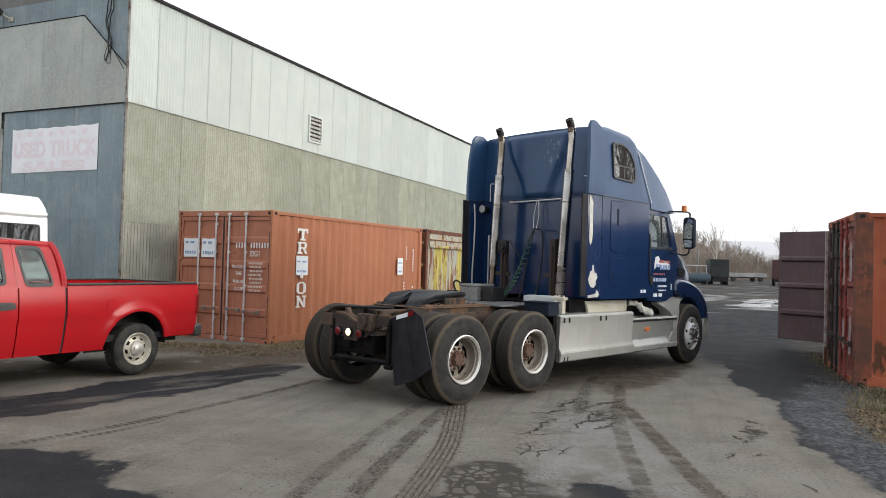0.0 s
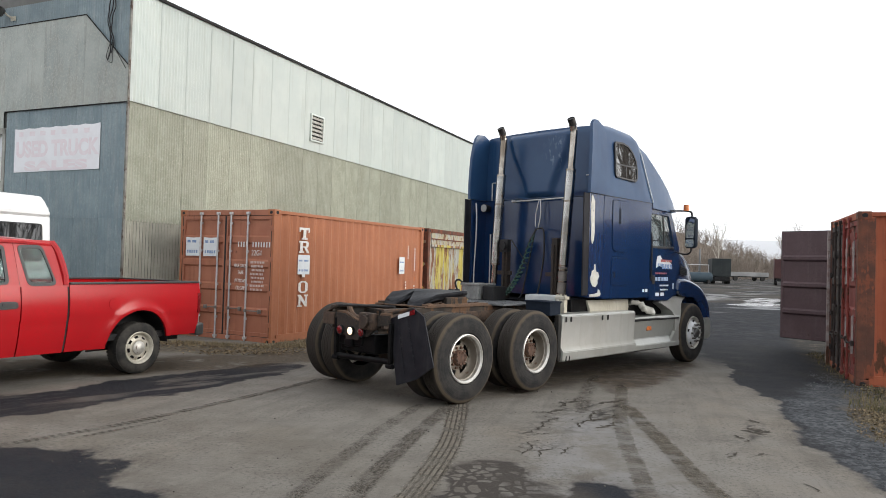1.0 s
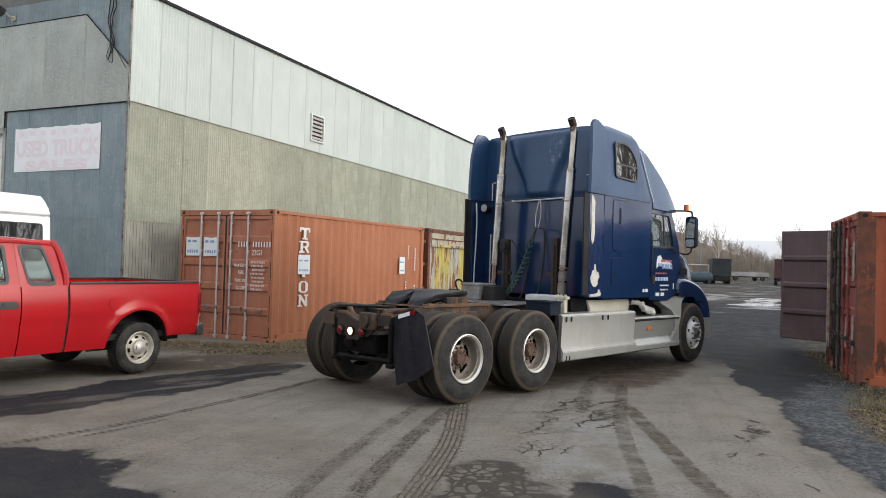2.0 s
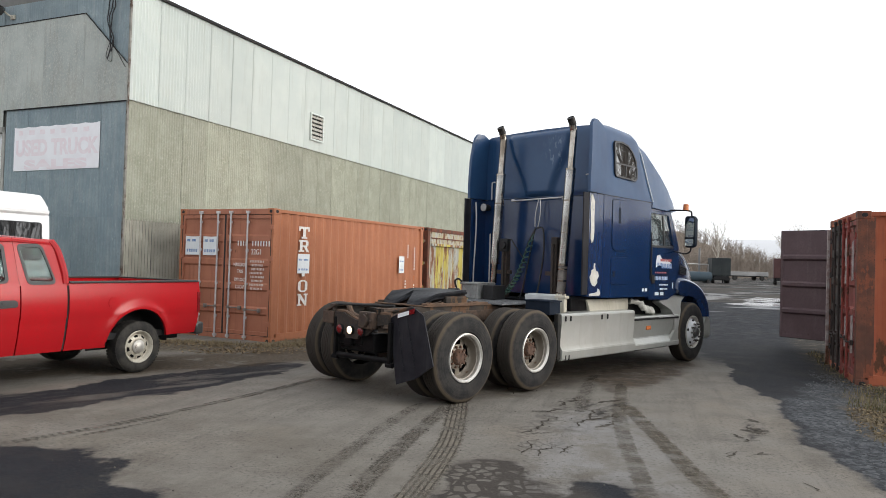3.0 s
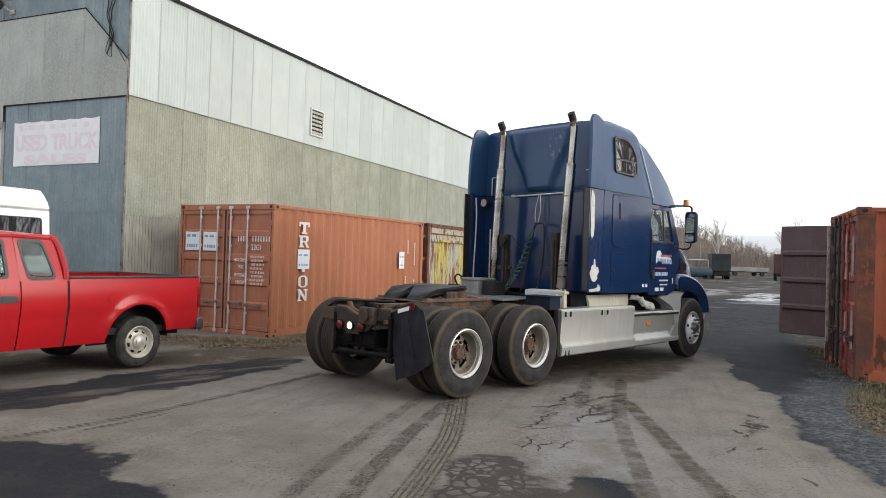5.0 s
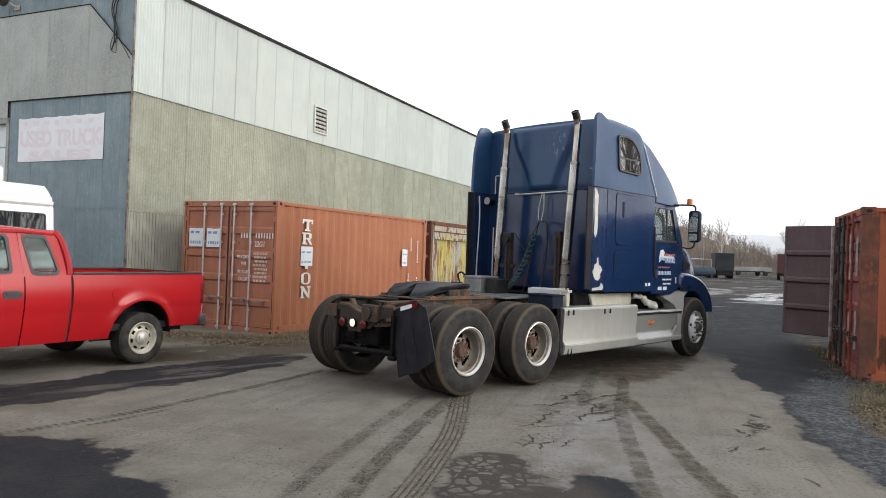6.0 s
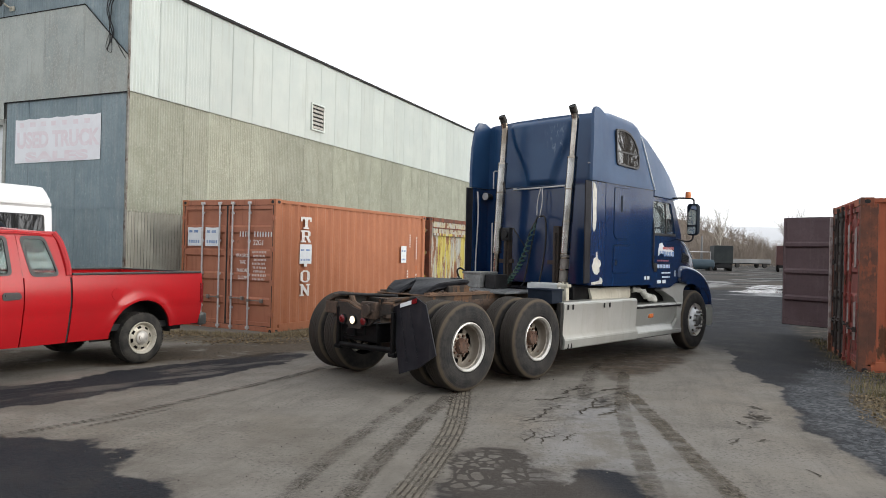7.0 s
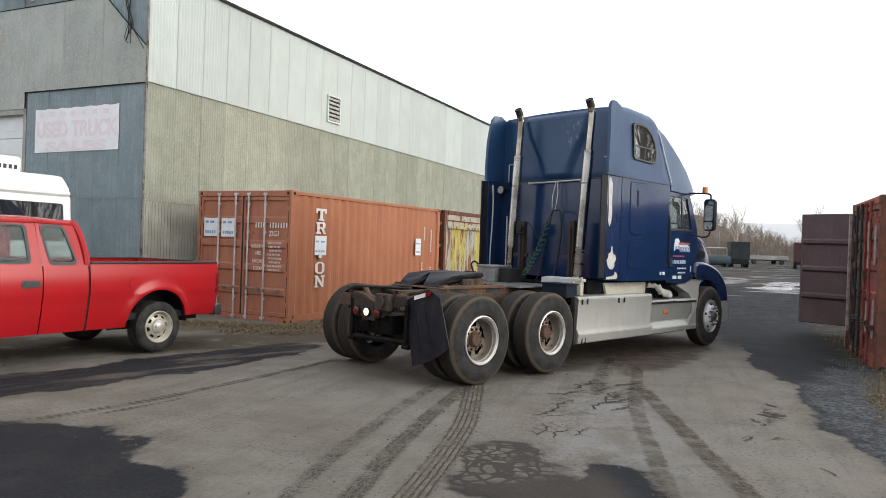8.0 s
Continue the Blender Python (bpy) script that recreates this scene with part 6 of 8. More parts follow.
        bm = bmesh.new()
        sweep(bm, [(s * 1.0, 5.56, 1.95), (s * 0.92, 5.32, 2.62)], 0.045, 8)
        part("screen_pillar", bm, M["blue"], truck)
    # screen
    bm = bmesh.new()
    rows = [[(x, 5.58 + 0.12 * (1 - (x / 1.0) ** 2) - 0.22 * t, 1.95 + 0.67 * t) for x in np.linspace(-1.0 + 0.1 * t, 1.0 - 0.1 * t, 13)] for t in (0, 0.5, 1)]
    back = [[(x, y - 0.008, z) for x, y, z in row] for row in rows]
    loft(bm, rows, caps=False)
    loft(bm, back, caps=False)
    part("windscreen", bm, M["glass"], truck).visible_shadow = False
    block("dashboard", truck, M["inside_dark"], -0.98, 0.98, 5.3, 5.6, 1.5, 1.94, 0.05)
    bm = bmesh.new()
    box(bm, -0.94, 0.94, 5.25, 5.62, 2.585, 2.612, 0.01)
    part("sun_visor", bm, M["blue_cap"], truck)
    # hood
    bm = bmesh.new()
    st = [(5.40, 1.08, 2.0, 1.03, 1.02, 0.09), (5.7, 1.08, 1.98, 1.01, 0.99, 0.1), (6.0, 1.0, 1.91, 0.98, 0.955, 0.12), (6.3, 0.9, 1.79, 0.95, 0.91, 0.15),
          (6.6, 0.85, 1.64, 0.91, 0.84, 0.18), (6.82, 0.75, 1.46, 0.85, 0.74, 0.18), (6.9, 0.7, 1.3, 0.78, 0.62, 0.12)]
    loft(bm, [arch_ring(*s) for s in st])
    hood = part("hood", bm, M["blue"], truck, "sloping dark blue hood")
    for s in (1, -1):
        bm = bmesh.new()
        prism(bm, round_poly([(5.78, 1.53), (6.08, 1.5), (6.1, 1.62), (5.8, 1.69)], 0.03), lambda u, v, w: (s * (1.0 - 0.075 * (u - 5.8) + w), u, v), 0.012)
        vent = part("hood_vent", bm, M["plastic"], hood, "black vent in the hood side")
        for k in range(4):
            bm = bmesh.new()
            sweep(bm, [(s * 1.016, 5.8, 1.555 + 0.03 * k), (s * 0.994, 6.08, 1.53 + 0.025 * k)], 0.006, 6)
            part("slat", bm, M["step_blue"], vent)
        # raised pale line that stands in for the sky's reflection along the hood
        bm = bmesh.new()
        sweep(bm, smooth_path([(s * 1.03, 5.56, 1.93), (s * 1.0, 5.78, 1.88), (s * 0.985, 6.02, 1.78), (s * 0.96, 6.28, 1.6)], 6), 0.011, 8)
        part("hood_highlight", bm, M["lip_blue"], hood, "pale highlight painted along the hood")
    bm = bmesh.new()
    for i in range(9):
        box(bm, -0.48, 0.48, 6.9, 6.93, 0.74 + i * 0.055, 0.765 + i * 0.055, 0.006)
    ringed(bm, rounded(-0.55, 0.55, 0.68, 1.27, 0.06), rounded(-0.49, 0.49, 0.73, 1.22, 0.05), lambda u, v, w: (u, 6.895 + w, v), 0.045)
    part("grille", bm, M["chrome"], hood, "chrome grille")
    for s in (1, -1):
        # fender with its wheel arch
        outer = [(5.44, 1.30), (5.46, 1.42), (5.6, 1.46), (5.85, 1.45), (6.22, 1.385), (6.48, 1.285), (6.68, 1.13), (6.79, 0.97), (6.84, 0.76)]
        # a rounded guard: the top skin rolls over into a side that ends at the arch
        bm = bmesh.new()
        path = smooth_path([(0, u, v) for u, v in outer], 3)
        rings = []
        for k, o in enumerate(path):
            f = k / (len(path) - 1)
            a = radians(112 - 90 * f)
            low = Vector((0, FRONT + 0.62 * math.cos(a), 0.52 + 0.62 * math.sin(a)))
            if f < 0.12:
                low = low.lerp(Vector((0, 5.47, 1.24)), 1 - f / 0.12)
            span = max(0.02, (low - o).length)
            row = [(s * 0.68, o.y, o.z - 0.015), (s * 0.9, o.y, o.z)]
            for j in range(6):
                g = radians(18 * j)
                q = o.lerp(low, min(0.9, 0.11 * (1 - math.cos(g)) / span))
                row.append((s * (1.03 + 0.11 * math.sin(g)), q.y, q.z))
            row += [(s * 1.085, low.y, low.z), (s * 1.05, low.y, low.z), (s * 0.68, low.y, low.z)]
            rings.append(row)
        loft(bm, rings, closed=True)
        fender = part("fender", bm, M["blue"], truck, "dark blue front fender, edges scuffed")
        bm = bmesh.new()
        rod(bm, (s * 0.92, 6.84, 0.9), (s * 0.98, 6.72, 0.9), 0.085, 16)
        part("headlamp", bm, M["galv_dark"], fender)
        bm = bmesh.new()
        prism(bm, [(6.60, 0.38), (6.64, 0.54), (6.70, 0.74), (6.86, 0.76), (6.94, 0.68), (6.94, 0.42), (6.86, 0.36)], lambda u, v, w: (s * (0.002 + w), u - 0.09 * (w / 1.12) ** 2, v), 1.12)
        bmesh.ops.bevel(bm, geom=bm.edges[:], offset=0.015, segments=2, affect="EDGES")
        part("bumper", bm, M["silver"], truck, "silver front bumper half")
        # mirror on its arms
        bm = bmesh.new()
        out = rounded(1.285, 1.475, 1.97, 2.5, 0.055, 5)
        rings = []
        for dy, k in ((0.0, 0.93), (0.015, 1.0), (0.06, 1.0), (0.11, 0.9), (0.13, 0.7)):
            rings.append([(s * (1.38 + (u - 1.38) * k), 5.34 + dy, 2.235 + (v - 2.235) * (k * 0.5 + 0.5)) for u, v in out])
        loft(bm, rings, closed=True)
        mirror = part("side_mirror", bm, M["step_blue"], truck, "tall side mirror in a blue housing")
        for z0, z1 in ((2.14, 2.475), (1.995, 2.115)):
            bm = bmesh.new()
            prism(bm, rounded(1.30, 1.46, z0, z1, 0.03), lambda u, v, w: (s * u, 5.332 - w - 0.12 * (u - 1.38) + 0.07 * (v - 2.3), v), 0.004)
            part("mirror_glass", bm, M["mirror"], mirror)
        bm = bmesh.new()
        sweep(bm, smooth_path([(s * 0.95, 5.3, 2.6), (s * 1.2, 5.36, 2.6), (s * 1.36, 5.4, 2.58), (s * 1.38, 5.4, 2.48)], 6), 0.014, 8)
        part("mirror_arm", bm, M["black"], mirror)
        bm = bmesh.new()
        sweep(bm, smooth_path([(s * 1.02, 5.36, 1.93), (s * 1.25, 5.4, 1.87), (s * 1.36, 5.4, 1.9), (s * 1.38, 5.4, 2.0)], 6), 0.014, 8)
        part("mirror_arm", bm, M["black"], mirror)
        bm = bmesh.new()
        rod(bm, (s * 1.29, 5.37, 2.60), (s * 1.29, 5.37, 2.69), 0.045, 14)
        rod(bm, (s * 1.29, 5.37, 2.69), (s * 1.29, 5.37, 2.70), 0.04, 14)
        part("marker_lamp", bm, M["amber_lens"], mirror, "amber marker lamp")


cab_front()


def side_skirts(s):
    """Silver fairings along the frame, fuel tank, step and quarter fender."""
    def skin(y0, y1, section, name, mat, label=""):
        bm = bmesh.new()
        ring = [(x, z) for x, z in section] + [(x - 0.03, z) for x, z in section[::-1]]
        loft(bm, [[(s * x, y, z) for x, z in ring] for y in (y0, y1)], closed=True)
        bmesh.ops.bevel(bm, geom=[e for e in bm.edges if abs(e.verts[0].co.y - e.verts[1].co.y) > 0.2], offset=0.008, segments=2, affect="EDGES")
        return part(name, bm, mat, truck, label)
    first = skin(1.90, 3.86, [(0.80, 0.958), (1.19, 0.955), (1.215, 0.93), (1.19, 0.53), (1.235, 0.455), (1.222, 0.34), (1.18, 0.32)], "side_fairing", M["silver"], "long silver side fairing panel")
    for y, z in ((1.98, 0.89), (2.1, 0.89), (2.9, 0.885), (3.05, 0.885), (1.99, 0.37), (2.07, 0.37)):
        bm = bmesh.new()
        box(bm, s * 1.214, s * 1.23, y - 0.012, y + 0.012, z - 0.035, z + 0.035, 0.004)
        part("latch", bm, M["black"], first)
    bm = bmesh.new()
    box(bm, s * 1.13, s * 1.20, 1.83, 1.90, 0.34, 0.95, 0.012)
    part("rubber_edge", bm, M["rubber"], first)
    second = skin(3.87, 5.42, [(0.80, 0.845), (1.165, 0.842), (1.185, 0.822), (1.18, 0.775), (1.115, 0.50), (1.195, 0.41), (1.19, 0.335), (1.16, 0.325)], "side_fairing", M["silver"], "silver fairing with a step and amber marker")
    bm = bmesh.new()
    box(bm, s * 1.15, s * 1.194, 3.89, 4.70, 0.785, 0.818)
    box(bm, s * 1.15, s * 1.194, 4.70, 5.40, 0.782, 0.81)
    part("step_slot", bm, M["black"], second)
    bm = bmesh.new()
    box(bm, s * 1.12, s * 1.17, 4.34, 4.48, 0.625, 0.69, 0.01)
    part("marker_lamp", bm, M["amber_lens"], second, "amber side marker")
    bm = bmesh.new()
    prism(bm, [(5.1, 0.41), (5.40, 0.41), (5.40, 0.70), (5.33, 0.64)], lambda u, v, w: (s * (1.14 + w), u, v), 0.05)
    part("gusset", bm, M["silver"], second)
    bm = bmesh.new()
    box(bm, s * 0.7, s * 1.1, 3.9, 5.2, 0.3, 0.375, 0.02)
    part("step", bm, M["black"], truck)
    # tank and pipes above the fairing
    bm = bmesh.new()
    ring = [(0.95, 1.118), (0.972, 1.118), (0.98, 1.09), (1.0, 1.0), (1.0, 0.95), (0.96, 0.95)]
    loft(bm, [[(s * x, y + lean * (1.1 - z), z) for x, z in ring] for y, lean in ((2.88, 0.25), (3.3, 0), (3.9, 0), (4.06, -0.3))], closed=True)
    bmesh.ops.bevel(bm, geom=[e for e in bm.edges if abs(e.verts[0].co.y - e.verts[1].co.y) > 0.05], offset=0.004, segments=2, affect="EDGES")
    part("lower_panel", bm, M["cream"], truck, "cream panel under the sleeper, scuffed")
    bm = bmesh.new()
    sweep(bm, smooth_path([(s * 0.95, 4.14, 1.07), (s * 1.03, 4.3, 1.05), (s * 1.05, 4.44, 0.97), (s * 1.06, 4.56, 0.93), (s * 1.02, 4.78, 0.9)], 6), [0.045 + 0.012 * math.sin(k * 1.7) for k in range(25)], 12)
    for v in bm.verts:
        v.co += Vector((0, 0, 1)) * 0.035 * noise.noise(v.co * 9.0) + Vector((s, 0, 0)) * 0.03 * noise.noise(v.co * 13.0)
    part("white_duct", bm, M["primer"], truck, "crumpled white duct above the fairing")
    # solid near-black box that stands in for shade between fairing and sleeper
    bm = bmesh.new()
    box(bm, s * 0.6, s * 0.95, 2.5, 5.3, 0.85, 1.14, 0.02)
    part("recess_shade", bm, M["grease"], truck)
    bm = bmesh.new()
    rod(bm, (s * 0.78, 3.0, 0.6), (s * 0.78, 5.0, 0.6), 0.3, 28)
    part("fuel_tank", bm, M["alu"], truck)
    # quarter fender behind the front wheel
    bm = bmesh.new()
    arch = [(FRONT + 0.60 * math.cos(radians(a)), 0.52 + 0.60 * math.sin(radians(a))) for a in range(92, 187, 8)]
    prism(bm, [(5.95, 1.145), (5.5, 1.155), (5.36, 1.10), (4.96, 1.085), (4.9, 1.05), (5.2, 0.93), (5.26, 0.83), (5.28, 0.40)] + arch[::-1], lambda u, v, w: (s * (0.9 + w * (1 - 1.9 * max(0.0, v - 0.86))), u, v), 0.29)
    bmesh.ops.bevel(bm, geom=bm.edges[:], offset=0.012, segments=2, affect="EDGES")
    part("quarter_fender", bm, M["silver"], truck, "silver quarter fender")


side_skirts(1)
side_skirts(-1)


def air_lines():
    # green coiled line
    bm = bmesh.new()
    a, b = Vector((0.06, 2.78, 2.08)), Vector((-0.16, 2.35, 1.12))
    pts = []
    turns, n = 15, 210
    for i in range(n + 1):
        t = i / n
        c = a.lerp(b, t) + Vector((0, 0, -0.35 * math.sin(math.pi * t) * 0.4))
        g = 2 * math.pi * turns * t
        r = 0.045 * min(1, 8 * t, 8 * (1 - t))
        pts.append(c + Vector((r * math.cos(g), r * math.sin(g) * 0.8, r * 0.5 * math.sin(g))))
    sweep(bm, pts, 0.009, 6)
    part("coiled_hose", bm, M["green_hose"], truck, "green coiled air line")
    for k, path in enumerate((
            [(0.04, 2.86, 2.18), (-0.06, 2.78, 1.9), (-0.14, 2.7, 1.5), (-0.34, 2.6, 1.2), (-0.36, 2.4, 1.08)],
            [(0.06, 2.86, 2.18), (0.22, 2.8, 2.14), (0.27, 2.75, 1.75), (0.26, 2.65, 1.25), (0.3, 2.5, 1.12)],
            [(0.02, 2.86, 2.16), (0.0, 2.72, 1.6), (0.0, 2.6, 1.2), (0.05, 2.45, 1.1)],
            [(0.05, 2.9, 2.63), (0.01, 2.88, 2.4), (0.02, 2.86, 2.2)],
            [(0.08, 2.9, 2.63), (0.1, 2.88, 2.4), (0.07, 2.86, 2.16)],
            [(-0.32, 2.7, 2.0), (-0.15, 2.75, 1.75), (-0.05, 2.8, 1.55)])):
        bm = bmesh.new()
        sweep(bm, smooth_path(path, 8), 0.013 if k < 3 else 0.008, 8)
        part("air_line", bm, M["galv"] if k in (3, 4) else M["black"], truck)
    bm = bmesh.new()
    box(bm, -0.46, -0.30, 2.58, 2.66, 1.80, 2.0, 0.02)
    rod(bm, (-0.37, 2.54, 1.9), (-0.37, 2.6, 1.9), 0.06, 12)
    part("coupling", bm, M["black"], truck)


air_lines()


# ---- the red pickup ----
def cast(poly, c, a):
    """The point where a ray from c at angle a leaves a polygon."""
    d = (math.cos(a), math.sin(a))
    best = None
    for (x0, y0), (x1, y1) in zip(poly, poly[1:] + poly[:1]):
        ex, ey = x1 - x0, y1 - y0
        den = d[0] * ey - d[1] * ex
        if abs(den) < 1e-9:
            continue
        t = ((x0 - c[0]) * ey - (y0 - c[1]) * ex) / den
        u = ((x0 - c[0]) * d[1] - (y0 - c[1]) * d[0]) / den
        if t > 0 and -1e-6 <= u <= 1 + 1e-6 and (best is None or t > best):
            best = t
    return (c[0] + d[0] * best, c[1] + d[1] * best)


def pierced(bm, outer, inner, place, depth):
    """A panel of any outline with one opening."""
    c = (sum(p[0] for p in inner) / len(inner), sum(p[1] for p in inner) / len(inner))
    angles = sorted({round(math.atan2(p[1] - c[1], p[0] - c[0]), 5) for p in list(outer) + list(inner)})
    ringed(bm, [cast(list(outer), c, a) for a in angles], [cast(list(inner), c, a) for a in angles], place, depth)


def grown(poly, k):
    c = (sum(p[0] for p in poly) / len(poly), sum(p[1] for p in poly) / len(poly))
    out = []
    for u, v in poly:
        l = math.hypot(u - c[0], v - c[1])
        out.append((c[0] + (u - c[0]) * (l + k) / l, c[1] + (v - c[1]) * (l + k) / l))
    return out


PICKUP = pose(-4.873, 10.072, 0, 0, 0, 150)
pickup = thing("pickup_truck", PICKUP, "bright red extended cab pickup truck with open bed", "pickup truck")
REAR_Y, FRONT_Y, WR = 0.0, 3.52, 0.342
AR, AZ = 0.462, 0.39


def flank(y, z):
    """Half width of the body at (y, z), with flared arches and a belt."""
    x = 0.962 - 0.10 * ((z - 0.93) / 0.6) ** 2 * (1.0 if z < 0.93 else 1.6) - 0.012 * min(1.0, max(0.0, (0.80 - z) / 0.04))
    for wy in (REAR_Y, FRONT_Y):
        d = math.hypot(y - wy, z - AZ)
        if z > 0.2:
            x += 0.036 * math.exp(-((d - AR - 0.02) / 0.07) ** 2) if d > AR - 0.07 else 0
    return x


def cab_x(z):
    """Half width of the cab above the belt, leaning in more towards the roof."""
    d = max(0.0, z - 1.18)
    return 0.934 - 0.16 * d - 0.12 * d * d


def low_edge(y):
    z = 0.37 if y > 0.3 else 0.47
    for wy in (REAR_Y, FRONT_Y):
        if abs(y - wy) < AR:
            z = max(z, AZ + math.sqrt(AR ** 2 - (y - wy) ** 2))
    return z


def body_side(s, y0, y1, top, name, label=""):
    bm = bmesh.new()
    ys = sorted({*np.linspace(y0, y1, 50)} | {wy + AR * math.sin(a) for wy in (REAR_Y, FRONT_Y) for a in np.linspace(-1.57, 1.57, 23) if y0 < wy + AR * math.sin(a) < y1})
    grid = []
    for y in ys:
        lo = low_edge(y)
        grid.append([bm.verts.new((s * flank(y, z), y, z)) for z in np.linspace(lo, top, 16)])
    inner = [[bm.verts.new((v.co.x - s * 0.03, v.co.y, v.co.z)) for v in col] for col in grid]
    for g, flip in ((grid, 0), (inner, 1)):
        for a, b in zip(g, g[1:]):
            for k in range(15):
                bm.faces.new((a[k], b[k], b[k + 1], a[k + 1]))
    for a, b, c, d in zip(grid, grid[1:], inner, inner[1:]):
        bm.faces.new((a[0], b[0], d[0], c[0]))
        bm.faces.new((a[-1], b[-1], d[-1], c[-1]))
    for a, c in ((grid[0], inner[0]), (grid[-1], inner[-1])):
        for k in range(15):
            bm.faces.new((a[k], a[k + 1], c[k + 1], c[k]))
    return part(name, bm, M["pickup_red"], pickup, label)


def pickup_body():
    RAIL = 1.21
    for s in (-1, 1):
        bed = body_side(s, -1.0, 1.0, RAIL, "bed_side", "red bed side with flared arch")
        bm = bmesh.new()
        box(bm, s * 0.87, s * 0.95, -0.98, 1.0, RAIL - 0.005, RAIL + 0.022, 0.008)
        part("rail_cap", bm, M["plastic"], bed, "black bed rail cap")
        body_side(s, 1.03, 1.585, RAIL - 0.03, "rear_door", "red half door")
        body_side(s, 1.60, 2.86, RAIL, "front_door", "red front door")
        body_side(s, 2.875, 4.35, 1.08, "front_wing", "red front wing")
        # upper cab side with its openings
        place = lambda u, v, w, s=s: (s * (cab_x(v) - w), u, v)
        win_q = round_poly([(1.165, 1.205), (1.50, 1.2), (1.60, 1.66), (1.31, 1.665)], 0.07)
        win_f = round_poly([(1.73, 1.215), (2.82, 1.215), (2.42, 1.66), (1.76, 1.66)], 0.06)
        for outer, inner, name in (([(1.005, RAIL - 0.03), (1.60, RAIL - 0.03), (1.645, 1.735), (1.15, 1.735)], win_q, "quarter_window"),
                                   ([(1.605, RAIL), (2.97, RAIL), (2.46, 1.735), (1.65, 1.735)], win_f, "door_window")):
            bm = bmesh.new()
            pierced(bm, outer, inner, place, 0.035)
            up = part("cab_upper", bm, M["pickup_red"], pickup)
            bm = bmesh.new()
            ringed(bm, grown(inner, 0.012), grown(inner, -0.03), lambda u, v, w: place(u, v, w - 0.006), 0.02)
            fr = part(name, bm, M["plastic"], up, "black window surround")
            bm = bmesh.new()
            prism(bm, grown(inner, -0.025), lambda u, v, w: place(u, v, w + 0.006), 0.005)
            part("pane", bm, M["glass_pickup"], fr).visible_shadow = False
        bm = bmesh.new()
        prism(bm, [(1.598, 0.38), (1.604, 0.38), (1.604, RAIL), (1.665, 1.72), (1.655, 1.72), (1.598, RAIL)], lambda u, v, w: (s * ((flank(u, v) if v <= RAIL else cab_x(v)) + 0.001 - w), u, v), 0.02)
        part("door_gap", bm, M["black"], pickup)
        bm = bmesh.new()
        zs = list(np.linspace(0.38, RAIL, 9))
        prism(bm, [(1.001, z) for z in zs] + [(1.029, z) for z in zs[::-1]], lambda u, v, w: (s * (flank(u, v) - 0.012 - w), u, v), 0.02)
        part("bed_gap", bm, M["black"], pickup)
        bm = bmesh.new()
        ringed(bm, round_poly([(1.62, 0.935), (1.84, 0.925), (1.84, 1.02), (1.635, 1.018)], 0.042), round_poly([(1.645, 0.95), (1.815, 0.942), (1.815, 1.0), (1.65, 1.0)], 0.026),
               lambda u, v, w: (s * (flank(u, v) + 0.008 - w), u, v), 0.025)
        prism(bm, round_poly([(1.63, 0.94), (1.83, 0.932), (1.83, 1.012), (1.64, 1.01)], 0.035), lambda u, v, w: (s * (flank(u, v) + 0.003 - w), u, v), 0.012)
        prism(bm, round_poly([(1.645, 0.972), (1.81, 0.97), (1.81, 1.004), (1.65, 1.004)], 0.016), lambda u, v, w: (s * (flank(u, v) + 0.016 - w), u, v), 0.014)
        part("door_handle", bm, M["plastic"], pickup, "black door handle")
        bm = bmesh.new()
        prism(bm, [(0.40 + 0.075 * math.cos(a), 0.95 + 0.075 * math.sin(a)) for a in np.linspace(0, 2 * math.pi, 24, endpoint=False)],
              lambda u, v, w: (s * (flank(u, v) + 0.006 - w), u, v), 0.009)
        if s < 0:
            part("fuel_door", bm, M["pickup_red"], pickup)
        else:
            bm.free()
        bm = bmesh.new()
        prism(bm, [(-1.005, 0.78), (-0.96, 0.78), (-0.955, 1.06), (-1.005, 1.06)], lambda u, v, w: (s * (0.966 - w), u, v), 0.12)
        part("tail_lamp", bm, M["red_lens"], pickup, "red tail lamp")
        # wheel well liner
        for wy in (REAR_Y, FRONT_Y):
            bm = bmesh.new()
            n = 20
            ro = [[bm.verts.new((s * x, wy + (AR + 0.008) * math.cos(a), AZ + (AR + 0.008) * math.sin(a))) for a in np.linspace(0, math.pi, n)] for x in (0.55, 0.925)]
            for k in range(n - 1):
                bm.faces.new((ro[0][k], ro[0][k + 1], ro[1][k + 1], ro[1][k]))
            r = bmesh.ops.extrude_face_region(bm, geom=bm.faces[:])
            bmesh.ops.translate(bm, vec=(0, 0, 0.01), verts=[v for v in r["geom"] if isinstance(v, bmesh.types.BMVert)])
            box(bm, s * 0.54, s * 0.56, wy - 0.5, wy + 0.5, 0.3, 0.87)
            part("wheel_well", bm, M["black"], pickup)
    bm = bmesh.new()
    box(bm, -0.925, 0.925, -0.96, -0.56, 0.66, 0.69)
    box(bm, -0.925, 0.925, 0.56, 1.0, 0.66, 0.69)
    box(bm, -0.53, 0.53, -0.56, 0.56, 0.66, 0.69)
    box(bm, -0.87, 0.87, 0.96, 1.0, 0.55, RAIL - 0.01, 0.006)
    for s in (-1, 1):
        box(bm, s * 0.55, s * 0.93, -0.52, 0.52, 0.885, 0.94, 0.02)
    part("bed_floor", bm, M["pickup_red"], pickup, "red bed with wheel boxes")
    bm = bmesh.new()
    box(bm, -0.84, 0.84, -1.0, -0.94, 0.66, RAIL, 0.012)
